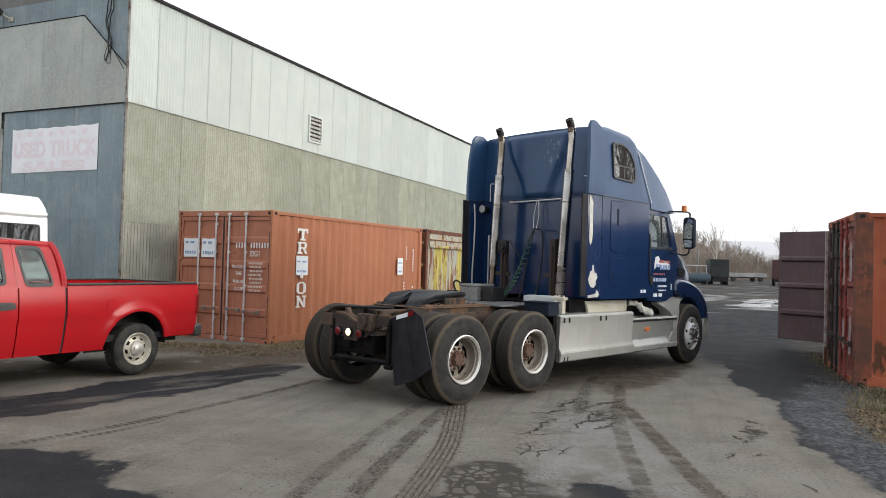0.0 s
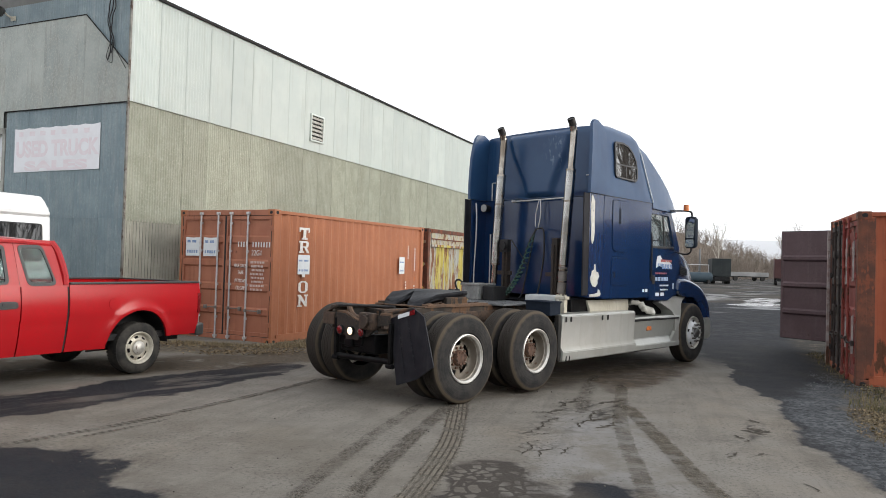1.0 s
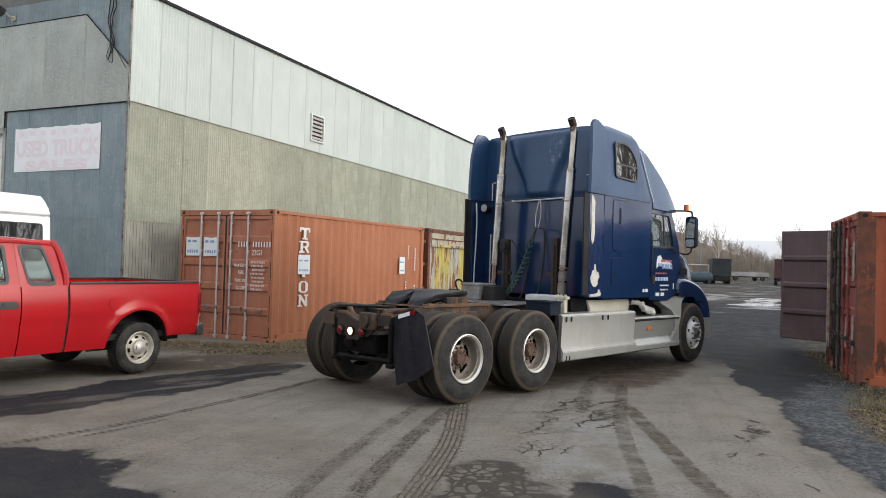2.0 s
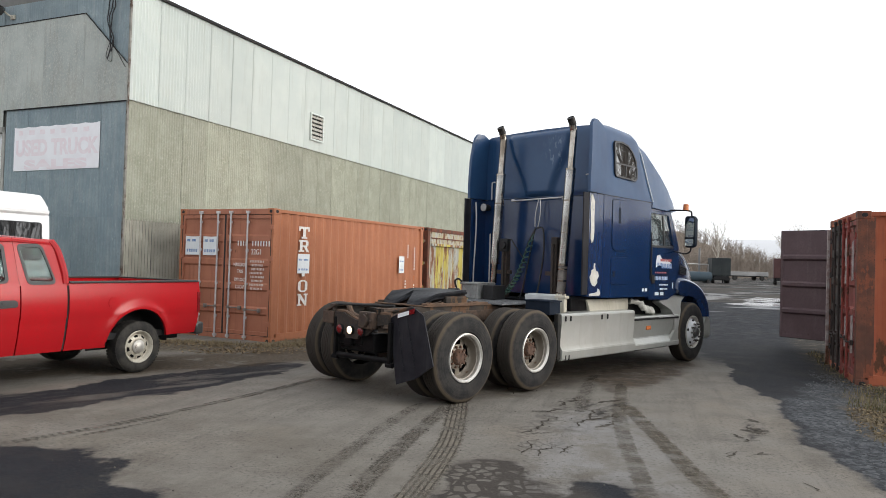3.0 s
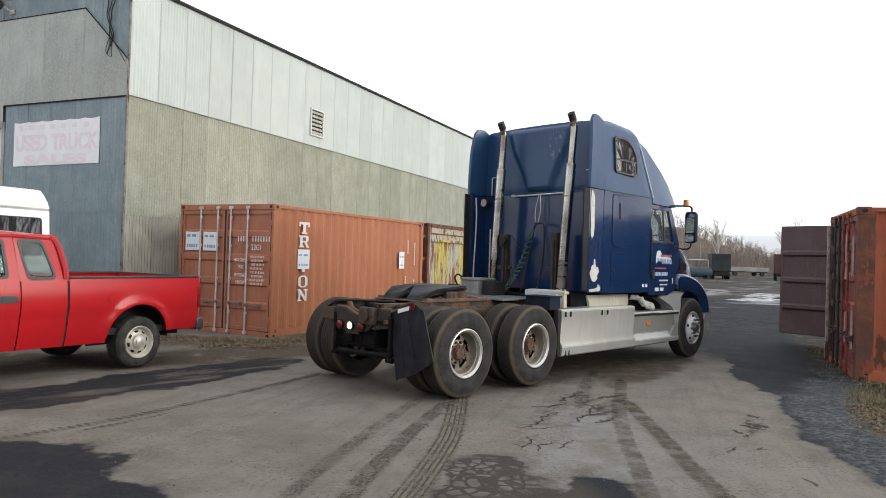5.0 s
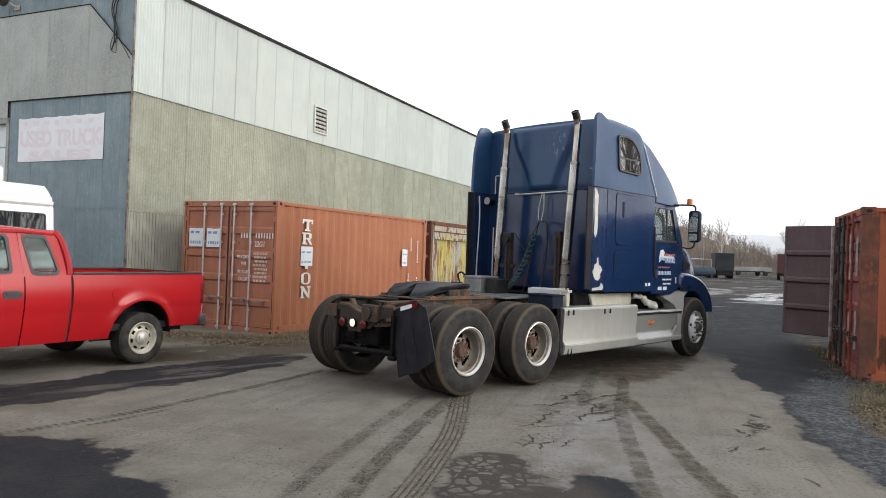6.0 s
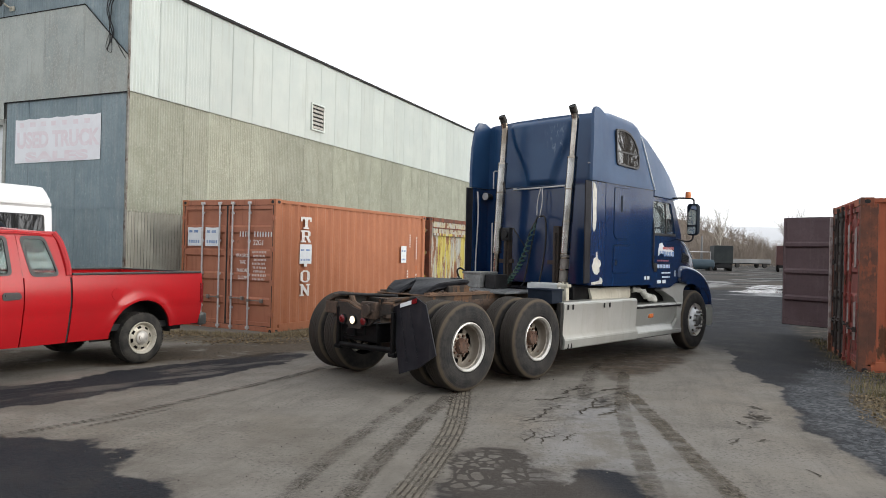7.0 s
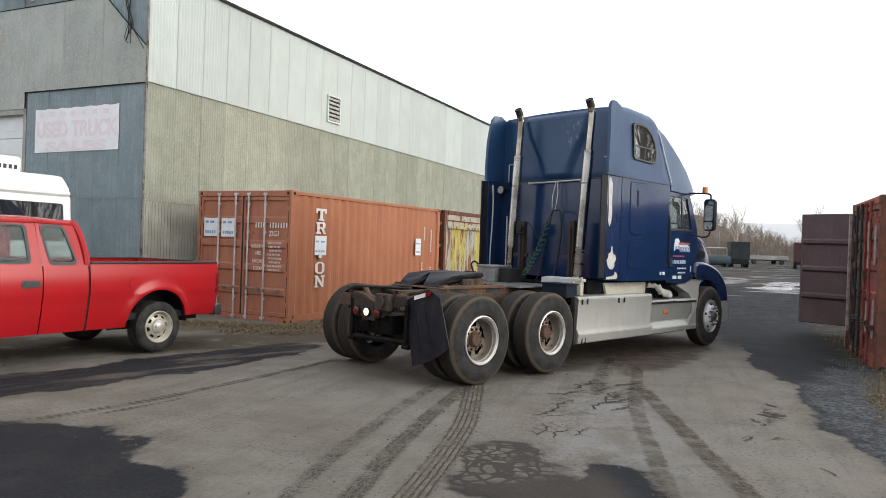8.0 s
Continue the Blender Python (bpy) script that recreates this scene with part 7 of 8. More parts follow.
    gate = part("tailgate", bm, M["pickup_red"], pickup, "closed red tailgate")
    block("rail_cap", gate, M["plastic"], -0.84, 0.84, -1.005, -0.935, RAIL, RAIL + 0.018, 0.006)
    bm = bmesh.new()
    box(bm, -0.93, 0.93, -1.12, -0.98, 0.44, 0.62, 0.03)
    part("bumper", bm, M["grey_dark"], pickup, "dull dark rear step bumper")
    # roof, screens, hood, nose
    bm = bmesh.new()
    rings = []
    for y, z, w in ((1.12, 1.70, 0.80), (1.18, 1.75, 0.81), (1.6, 1.775, 0.825), (2.2, 1.77, 0.82), (2.42, 1.745, 0.81), (2.50, 1.70, 0.80)):
        rings.append([(x * w, y, z - 0.055 * abs(x) ** 4) for x in np.linspace(-1.02, 1.02, 15)] + [(x * w, y, z - 0.05 - 0.03 * abs(x) ** 4) for x in np.linspace(1.02, -1.02, 15)])
    loft(bm, rings, closed=True)
    part("roof", bm, M["pickup_red"], pickup)
    for name, y0, z0, y1, z1, w0, w1 in (("rear_screen", 1.04, 1.24, 1.14, 1.71, 0.88, 0.77), ("windscreen", 3.0, 1.2, 2.48, 1.71, 0.9, 0.77)):
        bm = bmesh.new()
        prism(bm, [(-w0, 0), (w0, 0), (w1, 1), (-w1, 1)], lambda u, v, w: (u, y0 + (y1 - y0) * v + w, z0 + (z1 - z0) * v), 0.006)
        part(name, bm, M["glass"], pickup).visible_shadow = False
    for s in (-1, 1):
        bm = bmesh.new()
        sweep(bm, smooth_path([(s * 0.915, 1.045, 1.2), (s * 0.895, 1.055, 1.35), (s * 0.83, 1.11, 1.6), (s * 0.79, 1.175, 1.715)], 4), 0.045, 8)
        part("rear_pillar", bm, M["pickup_red"], pickup)
    bm = bmesh.new()
    box(bm, -0.86, 0.86, 1.03, 1.07, 0.45, 1.23, 0.006)
    part("cab_back", bm, M["pickup_red"], pickup)
    bm = bmesh.new()
    loft(bm, [[(x * 0.93, y, z - 0.06 * x * x) for x in np.linspace(-1, 1, 11)] + [(x * 0.93, y, z - 0.2) for x in np.linspace(1, -1, 11)]
              for y, z in ((2.9, 1.22), (3.3, 1.18), (3.9, 1.12), (4.3, 1.05), (4.38, 0.98))], closed=True)
    part("hood", bm, M["pickup_red"], pickup)
    block("grille", pickup, M["plastic"], -0.7, 0.7, 4.33, 4.4, 0.66, 0.94, 0.02)
    block("front_bumper", pickup, M["trim_grey"], -0.96, 0.96, 4.33, 4.5, 0.42, 0.64, 0.04)
    for s in (-1, 1):
        block("headlamp", pickup, M["glass_dark"], s * 0.82 - 0.11, s * 0.82 + 0.11, 4.33, 4.4, 0.74, 0.94, 0.02)
    bm = bmesh.new()
    for y, w in ((1.25, 1.3), (2.0, 1.3)):
        box(bm, -0.65, 0.65, y, y + 0.5, 0.6, 0.78, 0.05)
        box(bm, -0.65, 0.65, y - 0.05, y + 0.12, 0.7, 1.22, 0.05)
    part("seat", bm, M["inside_dark"], pickup)
    block("floor_pan", pickup, M["black"], -0.85, 0.85, -0.9, 4.2, 0.46, 0.54)
    bm = bmesh.new()
    for s in (-1, 1):
        box(bm, s * 0.45 - 0.05, s * 0.45 + 0.05, -1.0, 4.2, 0.36, 0.47)
    rod(bm, (-0.7, 0, WR), (0.7, 0, WR), 0.06, 12)
    rod(bm, (-0.7, FRONT_Y, WR), (0.7, FRONT_Y, WR), 0.05, 12)
    rod(bm, (0.2, 0.5, 0.42), (0.2, 1.0, 0.42), 0.12, 16)
    part("underframe", bm, M["black"], pickup)


pickup_body()


def pickup_wheels():
    bm = bmesh.new()
    prof = [(-0.02, 0.215), (-0.004, 0.228), (0.0, 0.26), (-0.004, 0.3), (-0.02, 0.328), (-0.035, WR - 0.004), (-0.045, WR), (-0.20, WR), (-0.21, WR - 0.004), (-0.228, 0.31), (-0.24, 0.27), (-0.235, 0.215)]
    lathe_x(bm, prof, 48)
    for k in range(48):
        a = 2 * math.pi * k / 48
        for x in (-0.03, -0.19):
            m = pose(0, 0, 0, math.degrees(a), 0, 0) @ Matrix.Translation((x - 0.012, 0, WR - 0.002))
            bmesh.ops.create_cube(bm, size=1, matrix=m @ Matrix.Diagonal((0.04, 0.028, 0.008, 1)))
    tyre = mesh_of("tyre", bm, M["rubber_dusty"], 40)
    bm = bmesh.new()
    lathe_x(bm, [(-0.02, 0.206), (-0.002, 0.205), (0.0, 0.198), (-0.012, 0.19), (-0.02, 0.18), (-0.05, 0.172), (-0.058, 0.16)], 40)
    n = 64
    grid = [[bm.verts.new((x, r * math.cos(2 * math.pi * k / n), r * math.sin(2 * math.pi * k / n))) for k in range(n)]
            for r, x in ((0.16, -0.058), (0.148, -0.05), (0.122, -0.035), (0.105, -0.03), (0.095, -0.03), (0.08, -0.036))]
    for j, (a, b) in enumerate(zip(grid, grid[1:])):
        for k in range(n):
            if j == 1 and k % 8 < 4:
                continue
            bm.faces.new((a[k], a[(k + 1) % n], b[(k + 1) % n], b[k]))
    bmesh.ops.scale(bm, vec=(1, 1.06, 1.06), verts=bm.verts[:])
    rim = mesh_of("wheel", bm, M["rim_cream"], 40)
    bm = bmesh.new()
    lathe_x(bm, [(-0.045, 0.095), (-0.01, 0.09), (0.005, 0.07), (0.018, 0.05), (0.022, 0.0)], 24)
    cap = mesh_of("hub_cap", bm, M["steel_rim"], 40)
    bm = bmesh.new()
    lathe_x(bm, [(-0.09, 0.19), (-0.09, 0.0)], 24)
    drum = mesh_of("brake_drum", bm, M["black"], 40)
    for s in (-1, 1):
        for y in (REAR_Y, FRONT_Y):
            w = part("wheel", rim, None, pickup, "cream steel wheel with dull silver cap")
            w.matrix_local = Matrix.Translation((s * 0.945, y - 0.02, WR)) @ pose(0, 0, 0, 20 * y, 0, 0 if s > 0 else 180)
            part("tyre", tyre, None, w)
            part("hub_cap", cap, None, w)
            part("brake_drum", drum, None, w)


M["rim_cream"] = paint("cream_silver_wheel_paint", (0.4, 0.375, 0.31), (0.52, 0.49, 0.42), 8, 0.4, metal=0.3, speckle=(0.3, 0.27, 0.21))
pickup_wheels()


# ---- the white high-roof van behind it ----
def van():
    v = thing("van", pose(-7.67, 12.72, 0, 0, 0, 156), "white high-roof van with dark side windows", "van")
    bm = bmesh.new()
    rings = []
    for y, top, k in ((0.0, 2.22, 0.97), (0.06, 2.27, 1.0), (3.8, 2.27, 1.0), (4.5, 1.5, 0.97), (5.2, 1.15, 0.92)):
        rings.append([(sx * w * k, y, z) for sx, w, z in ((1, 0.95, 0.35), (1, 1.0, 0.8), (1, 1.0, 1.2), (1, 0.93, min(top, 2.2)), (1, 0.88, top), (-1, 0.88, top), (-1, 0.93, min(top, 2.2)), (-1, 1.0, 1.2), (-1, 1.0, 0.8), (-1, 0.95, 0.35))])
    loft(bm, rings, closed=True)
    bmesh.ops.bevel(bm, geom=[e for e in bm.edges if e.calc_face_angle(0) > 0.3], offset=0.03, segments=2, affect="EDGES")
    part("body", bm, M["van_white"], v)
    bm = bmesh.new()
    rings = []
    for y, top, k in ((0.02, 2.5, 0.96), (0.12, 2.58, 1.0), (3.2, 2.58, 1.0), (3.8, 2.35, 0.96)):
        prof = [(0.93, 2.2), (0.965, 2.24), (0.965, 2.285), (0.935, 2.3), (0.925, 2.35), (0.89, top - 0.12), (0.82, top - 0.03), (0.6, top)]
        rings.append([(x * k, y, z) for x, z in prof] + [(-x * k, y, z) for x, z in prof[::-1]])
    loft(bm, rings)
    part("high_roof", bm, M["van_white"], v, "moulded white raised roof")
    for s in (-1, 1):
        place = lambda u, z, w, s=s: (s * (1.003 - 0.07 * (z - 1.2) + w), u, z)
        for u0, u1 in ((0.17, 2.2), (2.35, 3.4)):
            bm = bmesh.new()
            out = round_poly([(u0, 1.43), (u1, 1.43), (u1, 2.08), (u0, 2.08)], 0.06)
            ringed(bm, out, grown(out, -0.03), place, 0.012)
            fr = part("window", bm, M["plastic"], v)
            bm = bmesh.new()
            prism(bm, grown(out, -0.028), place, 0.006)
            part("pane", bm, M["glass_dark"], fr)
        bm = bmesh.new()
        bars(bm, lambda u, z, w: (s * (1.004 - 0.07 * (z - 1.2) + w), u, z), 0.14, 0.5, 1.29, 0.07, 6, 0.3, seed=5)
        tagged(part("sign_bar", bm, M["grey_box"], v), kind="stuff")
        for y in (0.8, 4.2):
            bm = bmesh.new()
            lathe_x(bm, [(-s * 0.2, 0.2), (0, 0.22), (0, 0.3), (-s * 0.03, 0.34), (-s * 0.2, 0.34)], 32, (s * 0.97, y, 0.34))
            tyre = part("wheel", bm, M["rubber"], v)
            bm = bmesh.new()
            lathe_x(bm, [(0, 0.22), (-s * 0.03, 0.2), (-s * 0.02, 0.0)], 32, (s * 0.97, y, 0.34))
            part("hub_cap", bm, M["steel_rim"], tyre)
    bm = bmesh.new()
    box(bm, -0.55, 0.5, 0.66, 1.45, 2.57, 2.84, 0.05)
    ac = part("air_conditioner", bm, M["van_white"], v, "white roof air conditioner")
    for s in (-1, 1):
        for i in range(7):
            block("slot", ac, M["plastic"], s * 0.5 + (0.005 if s > 0 else -0.06), s * 0.5 + (0.008 if s > 0 else -0.052), 0.75 + i * 0.09, 0.80 + i * 0.09, 2.62, 2.69)
    block("bumper", v, M["plastic"], -0.95, 0.95, -0.1, 0.02, 0.4, 0.58, 0.02)


van()


# ---- writing and papers on the orange container ----
def container_print():
    c = orange_box
    face = lambda u, v, w: (0.004 + w, u, v)
    # six tall white shapes down the side, a paper over the third
    for i, z in enumerate((2.05, 1.78, None, 1.29, 0.975, 0.70)):
        if z is None:
            continue
        h, bm = (0.24 if i != 3 else 0.09), bmesh.new()
        y0, y1 = 0.765, 1.105
        if i == 3:
            y0, y1 = 0.89, 0.985
        slab = lambda a, b, lo, hi: [(a, lo), (b, lo), (b, hi), (a, hi)]
        shapes = {0: [slab(0, 1, 0.8, 1), slab(0, 0.14, 0.62, 0.8), slab(0.86, 1, 0.62, 0.8), slab(0.38, 0.64, 0.14, 0.8), slab(0.24, 0.78, 0, 0.14)],
                  1: [slab(0.12, 0.36, 0.14, 0.86), slab(0, 0.5, 0, 0.14), slab(0, 0.82, 0.86, 1), slab(0.68, 0.92, 0.56, 0.9), slab(0.36, 0.82, 0.44, 0.56), [(0.5, 0.44), (0.74, 0.44), (0.94, 0.12), (1.0, 0.0), (0.76, 0.0)]],
                  3: [slab(0, 1, 0, 1)],
                  4: [slab(0.06, 0.3, 0.2, 0.8), slab(0.7, 0.94, 0.2, 0.8), [(0.06, 0.2), (0.3, 0.0), (0.7, 0.0), (0.94, 0.2), (0.7, 0.2), (0.6, 0.12), (0.4, 0.12), (0.3, 0.2)], [(0.06, 0.8), (0.3, 0.8), (0.4, 0.88), (0.6, 0.88), (0.7, 0.8), (0.94, 0.8), (0.7, 1.0), (0.3, 1.0)]],
                  5: [slab(0.12, 0.3, 0.12, 0.9), slab(0, 0.42, 0, 0.12), slab(0.74, 0.9, 0, 0.9), slab(0.62, 1.0, 0.88, 1), [(0.02, 1.0), (0.3, 1.0), (0.9, 0.16), (0.9, 0.0), (0.72, 0.0), (0.12, 0.86), (0.02, 0.88)]]}[i]
        for j, shape in enumerate(shapes):
            prism(bm, [(y0 + (y1 - y0) * a, z + h * v) for a, v in shape], face, 0.0025 + 0.0002 * j)
        part("white_mark", bm, M["print_white"], c)
    for y, z, w, h in ((0.745, 1.35, 0.38, 0.39), (4.78, 1.36, 0.26, 0.42)):
        bm = bmesh.new()
        prism(bm, [(y, z), (y + w, z), (y + w, z + h), (y, z + h)], face, 0.006)
        s = part("paper_sign", bm, M["paper"], c, "white paper sign")
        bm = bmesh.new()
        bars(bm, lambda u, v, q: face(u, v, q + 0.007), y + 0.03, y + w - 0.03, z + h * 0.66, 0.035, 2, 0.1, 0.001)
        bars(bm, lambda u, v, q: face(u, v, q + 0.007), y + 0.03, y + w - 0.03, z + h * 0.15, 0.04, 4, 0.15, 0.001)
        tagged(part("print", bm, M["print_blue"], s), kind="stuff")
    for y, z0, z1, n, mat in ((5.2, 1.75, 2.1, 6, "print_white"), (5.1, 0.7, 1.2, 7, "print_white"), (5.55, 1.45, 2.05, 8, "print_white"), (5.55, 0.95, 1.1, 2, "print_white"), (5.55, 1.18, 1.3, 2, "amber_lens")):
        bm = bmesh.new()
        for k in range(n):
            z = z0 + (z1 - z0) * k / n
            prism(bm, [(y, z), (y + 0.05, z), (y + 0.05, z + (z1 - z0) / n * 0.6), (y, z + (z1 - z0) / n * 0.6)], face, 0.003)
        tagged(part("stencil_bar", bm, M[mat], c), kind="stuff")
    # door writing
    door = lambda u, v, w: (u, 0.0105 - w, v)
    for x in (-2.27, -1.79):
        bm = bmesh.new()
        prism(bm, [(x, 1.66), (x + 0.37, 1.665), (x + 0.37, 2.04), (x + 0.2, 2.03), (x, 2.04)], lambda u, v, w: door(u, v, w + 0.004), 0.003)
        s = part("paper_sign", bm, M["paper"], c, "white paper sign")
        bm = bmesh.new()
        bars(bm, lambda u, v, q: door(u, v, q + 0.009), x + 0.04, x + 0.3, 1.93, 0.05, 2, 0.1, 0.001)
        bars(bm, lambda u, v, q: door(u, v, q + 0.009), x + 0.04, x + 0.34, 1.72, 0.06, 5, 0.2, 0.001)
        tagged(part("print", bm, M["print_blue"], s), kind="stuff")
    bm = bmesh.new()
    bars(bm, lambda u, v, w: door(u, v, w + 0.004), -0.885, -0.62, 1.86, 0.1, 4, 0.5, 0.002)
    bars(bm, lambda u, v, w: door(u, v, w + 0.004), -0.52, -0.05, 1.86, 0.1, 7, 0.5, 0.002)
    tagged(part("stencil_bar", bm, M["print_white"], c), kind="stuff")
    up = lambda x, z, k=1.0: Matrix.Translation((x, 0.005, z)) @ pose(0, 0, 0, 90, 0, 0) @ Matrix.Diagonal((k, 1, 1, 1))
    lettering("lettering", "22G1", 0.15, M["print_white"], c, up(-0.41, 1.70, 0.8))
    for words, z in (("MAX.GROSS", 1.46), ("TARE", 1.33), ("PAYLOAD", 1.17), ("CU.CAP", 1.03)):
        lettering("lettering", words, 0.1, M["print_white"], c, up(-0.80, z, 0.64))
    for k in range(8):
        bm = bmesh.new()
        bars(bm, lambda u, v, w: door(u, v, w + 0.004), -0.56 + 0.02 * (k % 3), -0.2 - 0.03 * (k % 2), 1.545 - k * 0.075, 0.042, 9, 0.3, 0.002, seed=k)
        tagged(part("stencil_bar", bm, M["print_faded"], c), kind="stuff")


container_print()


# ---- tyre tracks pressed into the mud ----
def track_material(name, kind):
    """Pressed mud. ribs: lines that run along; lugs: slanted blocks, faint where worn off; grain: a crumbly smear; core: a stronger one; chain: a row of notches."""
    n = Nodes(name)
    sep = n.put("ShaderNodeSeparateXYZ")
    n.wire(n.uv, sep.inputs[0])
    u, v = sep.outputs[0], sep.outputs[1]
    off = n.math("ABSOLUTE", n.math("SUBTRACT", u, 0.5))
    wob = n.math("MULTIPLY", n.math("SUBTRACT", n.noise(14.0, 6, 0.75), 0.5), 0.6)
    edge = n.ramp(n.math("ADD", off, wob), 0.33, 0.46, 1.0, 0.0)
    speck = n.noise(55.0, 5, 0.7)
    dark, pale = (0.05, 0.044, 0.036), (0.18, 0.162, 0.135)
    worn = n.ramp(n.noise(3.4, 7, 0.72), 0.36, 0.6)
    if kind == "ribs":
        bend = n.math("ADD", u, n.math("MULTIPLY", n.math("SUBTRACT", n.noise(5.0, 3), 0.5), 0.06))
        line = n.ramp(n.math("PINGPONG", n.math("MULTIPLY", bend, 6.0), 0.5), 0.1, 0.24)
        tooth = n.ramp(n.math("SINE", n.math("MULTIPLY", v, 140.0)), -0.3, 0.4)
        h = n.math("MAXIMUM", line, n.math("MULTIPLY", tooth, 0.16))
        c = n.mix(h, (0.05, 0.042, 0.032), (0.15, 0.134, 0.11))
        c = n.mix(n.math("MULTIPLY", n.ramp(speck, 0.5, 0.6), 0.3), c, dark)
        a = n.math("MULTIPLY", edge, n.math("MULTIPLY_ADD", worn, 0.45, 0.4))
    elif kind in ("lugs", "faint"):
        slant = n.math("ADD", n.math("MULTIPLY", v, 95.0), n.math("MULTIPLY", off, 9.0))
        slant = n.math("ADD", slant, n.math("MULTIPLY", n.noise(9.0, 4), 3.5))
        lug = n.ramp(n.math("SINE", slant), -0.2, 0.5)
        line = n.ramp(n.math("PINGPONG", n.math("MULTIPLY", u, 3.0), 0.5), 0.36, 0.46)
        h = n.math("MAXIMUM", n.math("MULTIPLY", lug, 0.8), line)
        c = n.mix(h, (0.038, 0.0305, 0.0215), (0.135, 0.114, 0.085))
        c = n.mix(n.math("MULTIPLY", n.ramp(speck, 0.5, 0.6), 0.4), c, dark)
        a = n.math("MULTIPLY", edge, n.math("MULTIPLY_ADD", worn, 0.55, 0.18))
    elif kind == "chain":
        notch = n.ramp(n.math("SINE", n.math("ADD", n.math("MULTIPLY", v, 85.0), n.math("MULTIPLY", n.noise(6.0, 4), 6.0))), -0.4, 0.4)
        c, h = n.mix(speck, dark, (0.09, 0.08, 0.066)), notch
        a = n.math("MULTIPLY", edge, n.math("MULTIPLY", n.math("MULTIPLY_ADD", notch, 0.45, 0.2), n.ramp(n.noise(3.0, 6, 0.65), 0.32, 0.55, 0.15, 1.0)))
    else:
        coarse = n.noise(42.0, 6, 0.8)
        bend = n.math("ADD", u, n.math("MULTIPLY", n.math("SUBTRACT", n.noise(4.0, 4), 0.5), 0.16))
        line = n.ramp(n.math("PINGPONG", n.math("MULTIPLY", bend, 4.0), 0.5), 0.24, 0.4)
        h = n.math("MAXIMUM", n.math("MULTIPLY", line, 0.8), n.ramp(coarse, 0.62, 0.42))
        c = n.mix(h, (0.044, 0.038, 0.03), (0.12, 0.107, 0.09))
        a = n.math("MULTIPLY", n.ramp(n.math("ADD", off, wob), 0.2, 0.46, 1.0, 0.0), n.math("MULTIPLY", n.ramp(coarse, 0.42, 0.56, 0.15, 1.0), n.math("MULTIPLY_ADD", worn, 0.55, 0.16)))
    if kind in ("core", "faint"):
        a = n.math("MULTIPLY", a, 1.5 if kind == "core" else 0.7, clamp=True)
    n.wire(a, n.b.inputs["Alpha"])
    n.bump(h, 0.6, 0.012)
    return n.done(c, 0.9, spec=0.2)


def tyre_track(points, width, kind):
    """A ribbon on the ground, a few millimetres proud, with its length along V."""
    path = smooth_path([(x, y, 0.0) for x, y in points], 14)
    bm = bmesh.new()
    uvl = bm.loops.layers.uv.new("UVMap")
    rows, run = [], 0.0
    for i, p in enumerate(path):
        d = (path[min(i + 1, len(path) - 1)] - path[max(i - 1, 0)]).normalized()
        side = Vector((d.y, -d.x, 0))
        if i:
            run += (p - path[i - 1]).length
        row = []
        for k in range(5):
            q = p + side * width * min(1.0, 0.4 + 0.15 * min(i, len(path) - 1 - i)) * (k / 4 - 0.5)
            z = 0.02 * noise.noise((q.x * 0.35, q.y * 0.35, 3.0)) + 0.008 * noise.noise((q.x * 1.4, q.y * 1.4, 9.0)) - 0.012
            row.append((bm.verts.new((q.x, q.y, z + 0.006)), k / 4, run))
        rows.append(row)
    for a, b in zip(rows, rows[1:]):
        for k in range(4):
            f = bm.faces.new((a[k][0], a[k + 1][0], b[k + 1][0], b[k][0]))
            for loop, (_, u, v) in zip(f.loops, (a[k], a[k + 1], b[k + 1], b[k])):
                loop[uvl].uv = (u, v)
    ob = part("tyre_track", bm, M["track_" + kind], None, soft=60)
    ob.visible_shadow = False
    return tagged(ob, "ribbed tyre track pressed into tan mud", "tyre track", "tyre tracks", "structure")


for k in ("ribs", "lugs", "faint", "grain", "core", "chain"):
    M["track_" + k] = track_material("track_mud_" + k, k)
for pts, w, k in (
        (((0.3, 9.4), (0.25, 8.5), (0.18, 7.25), (0.1, 6.33), (-0.04, 5.5), (-0.17, 4.86), (-0.36, 4.0)), 0.28, "ribs"),
        (((-0.2, 8.1), (-0.42, 7.3), (-0.6, 6.6), (-0.78, 5.79), (-0.89, 5.2), (-1.05, 4.2)), 0.2, "grain"),
        (((0.16, 8.3), (0.02, 7.6), (-0.16, 6.9), (-0.35, 6.01), (-0.49, 5.28), (-0.57, 4.75), (-0.7, 4.0)), 0.23, "core"),
        (((2.52, 9.9), (2.3, 9.0), (1.99, 7.85), (1.70, 6.42), (1.63, 5.89), (1.49, 5.02), (1.36, 4.2)), 0.19, "faint"),
        (((2.20, 8.4), (2.16, 7.87), (2.10, 6.96), (2.05, 6.13), (2.01, 5.48), (2.0, 5.06), (1.96, 4.2)), 0.21, "lugs"),
        (((2.33, 10.67), (1.87, 9.11), (1.57, 7.87)), 0.26, "grain"),
        (((-1.5, 9.9), (-1.74, 9.35), (-2.08, 8.53), (-2.52, 7.6), (-2.88, 6.88), (-3.24, 6.36), (-3.58, 5.91), (-4.1, 5.2)), 0.15, "chain"),
        (((-2.62, 7.0), (-2.84, 6.62), (-3.01, 6.38), (-3.13, 6.2)), 0.08, "chain")):
    tyre_track(pts, w, k)


# ---- cracks broken into the crust ----
M["crack"] = paint("dark_crack_mud", (0.04, 0.035, 0.03), (0.1, 0.09, 0.076), 16, 0.95, spec=0.1)


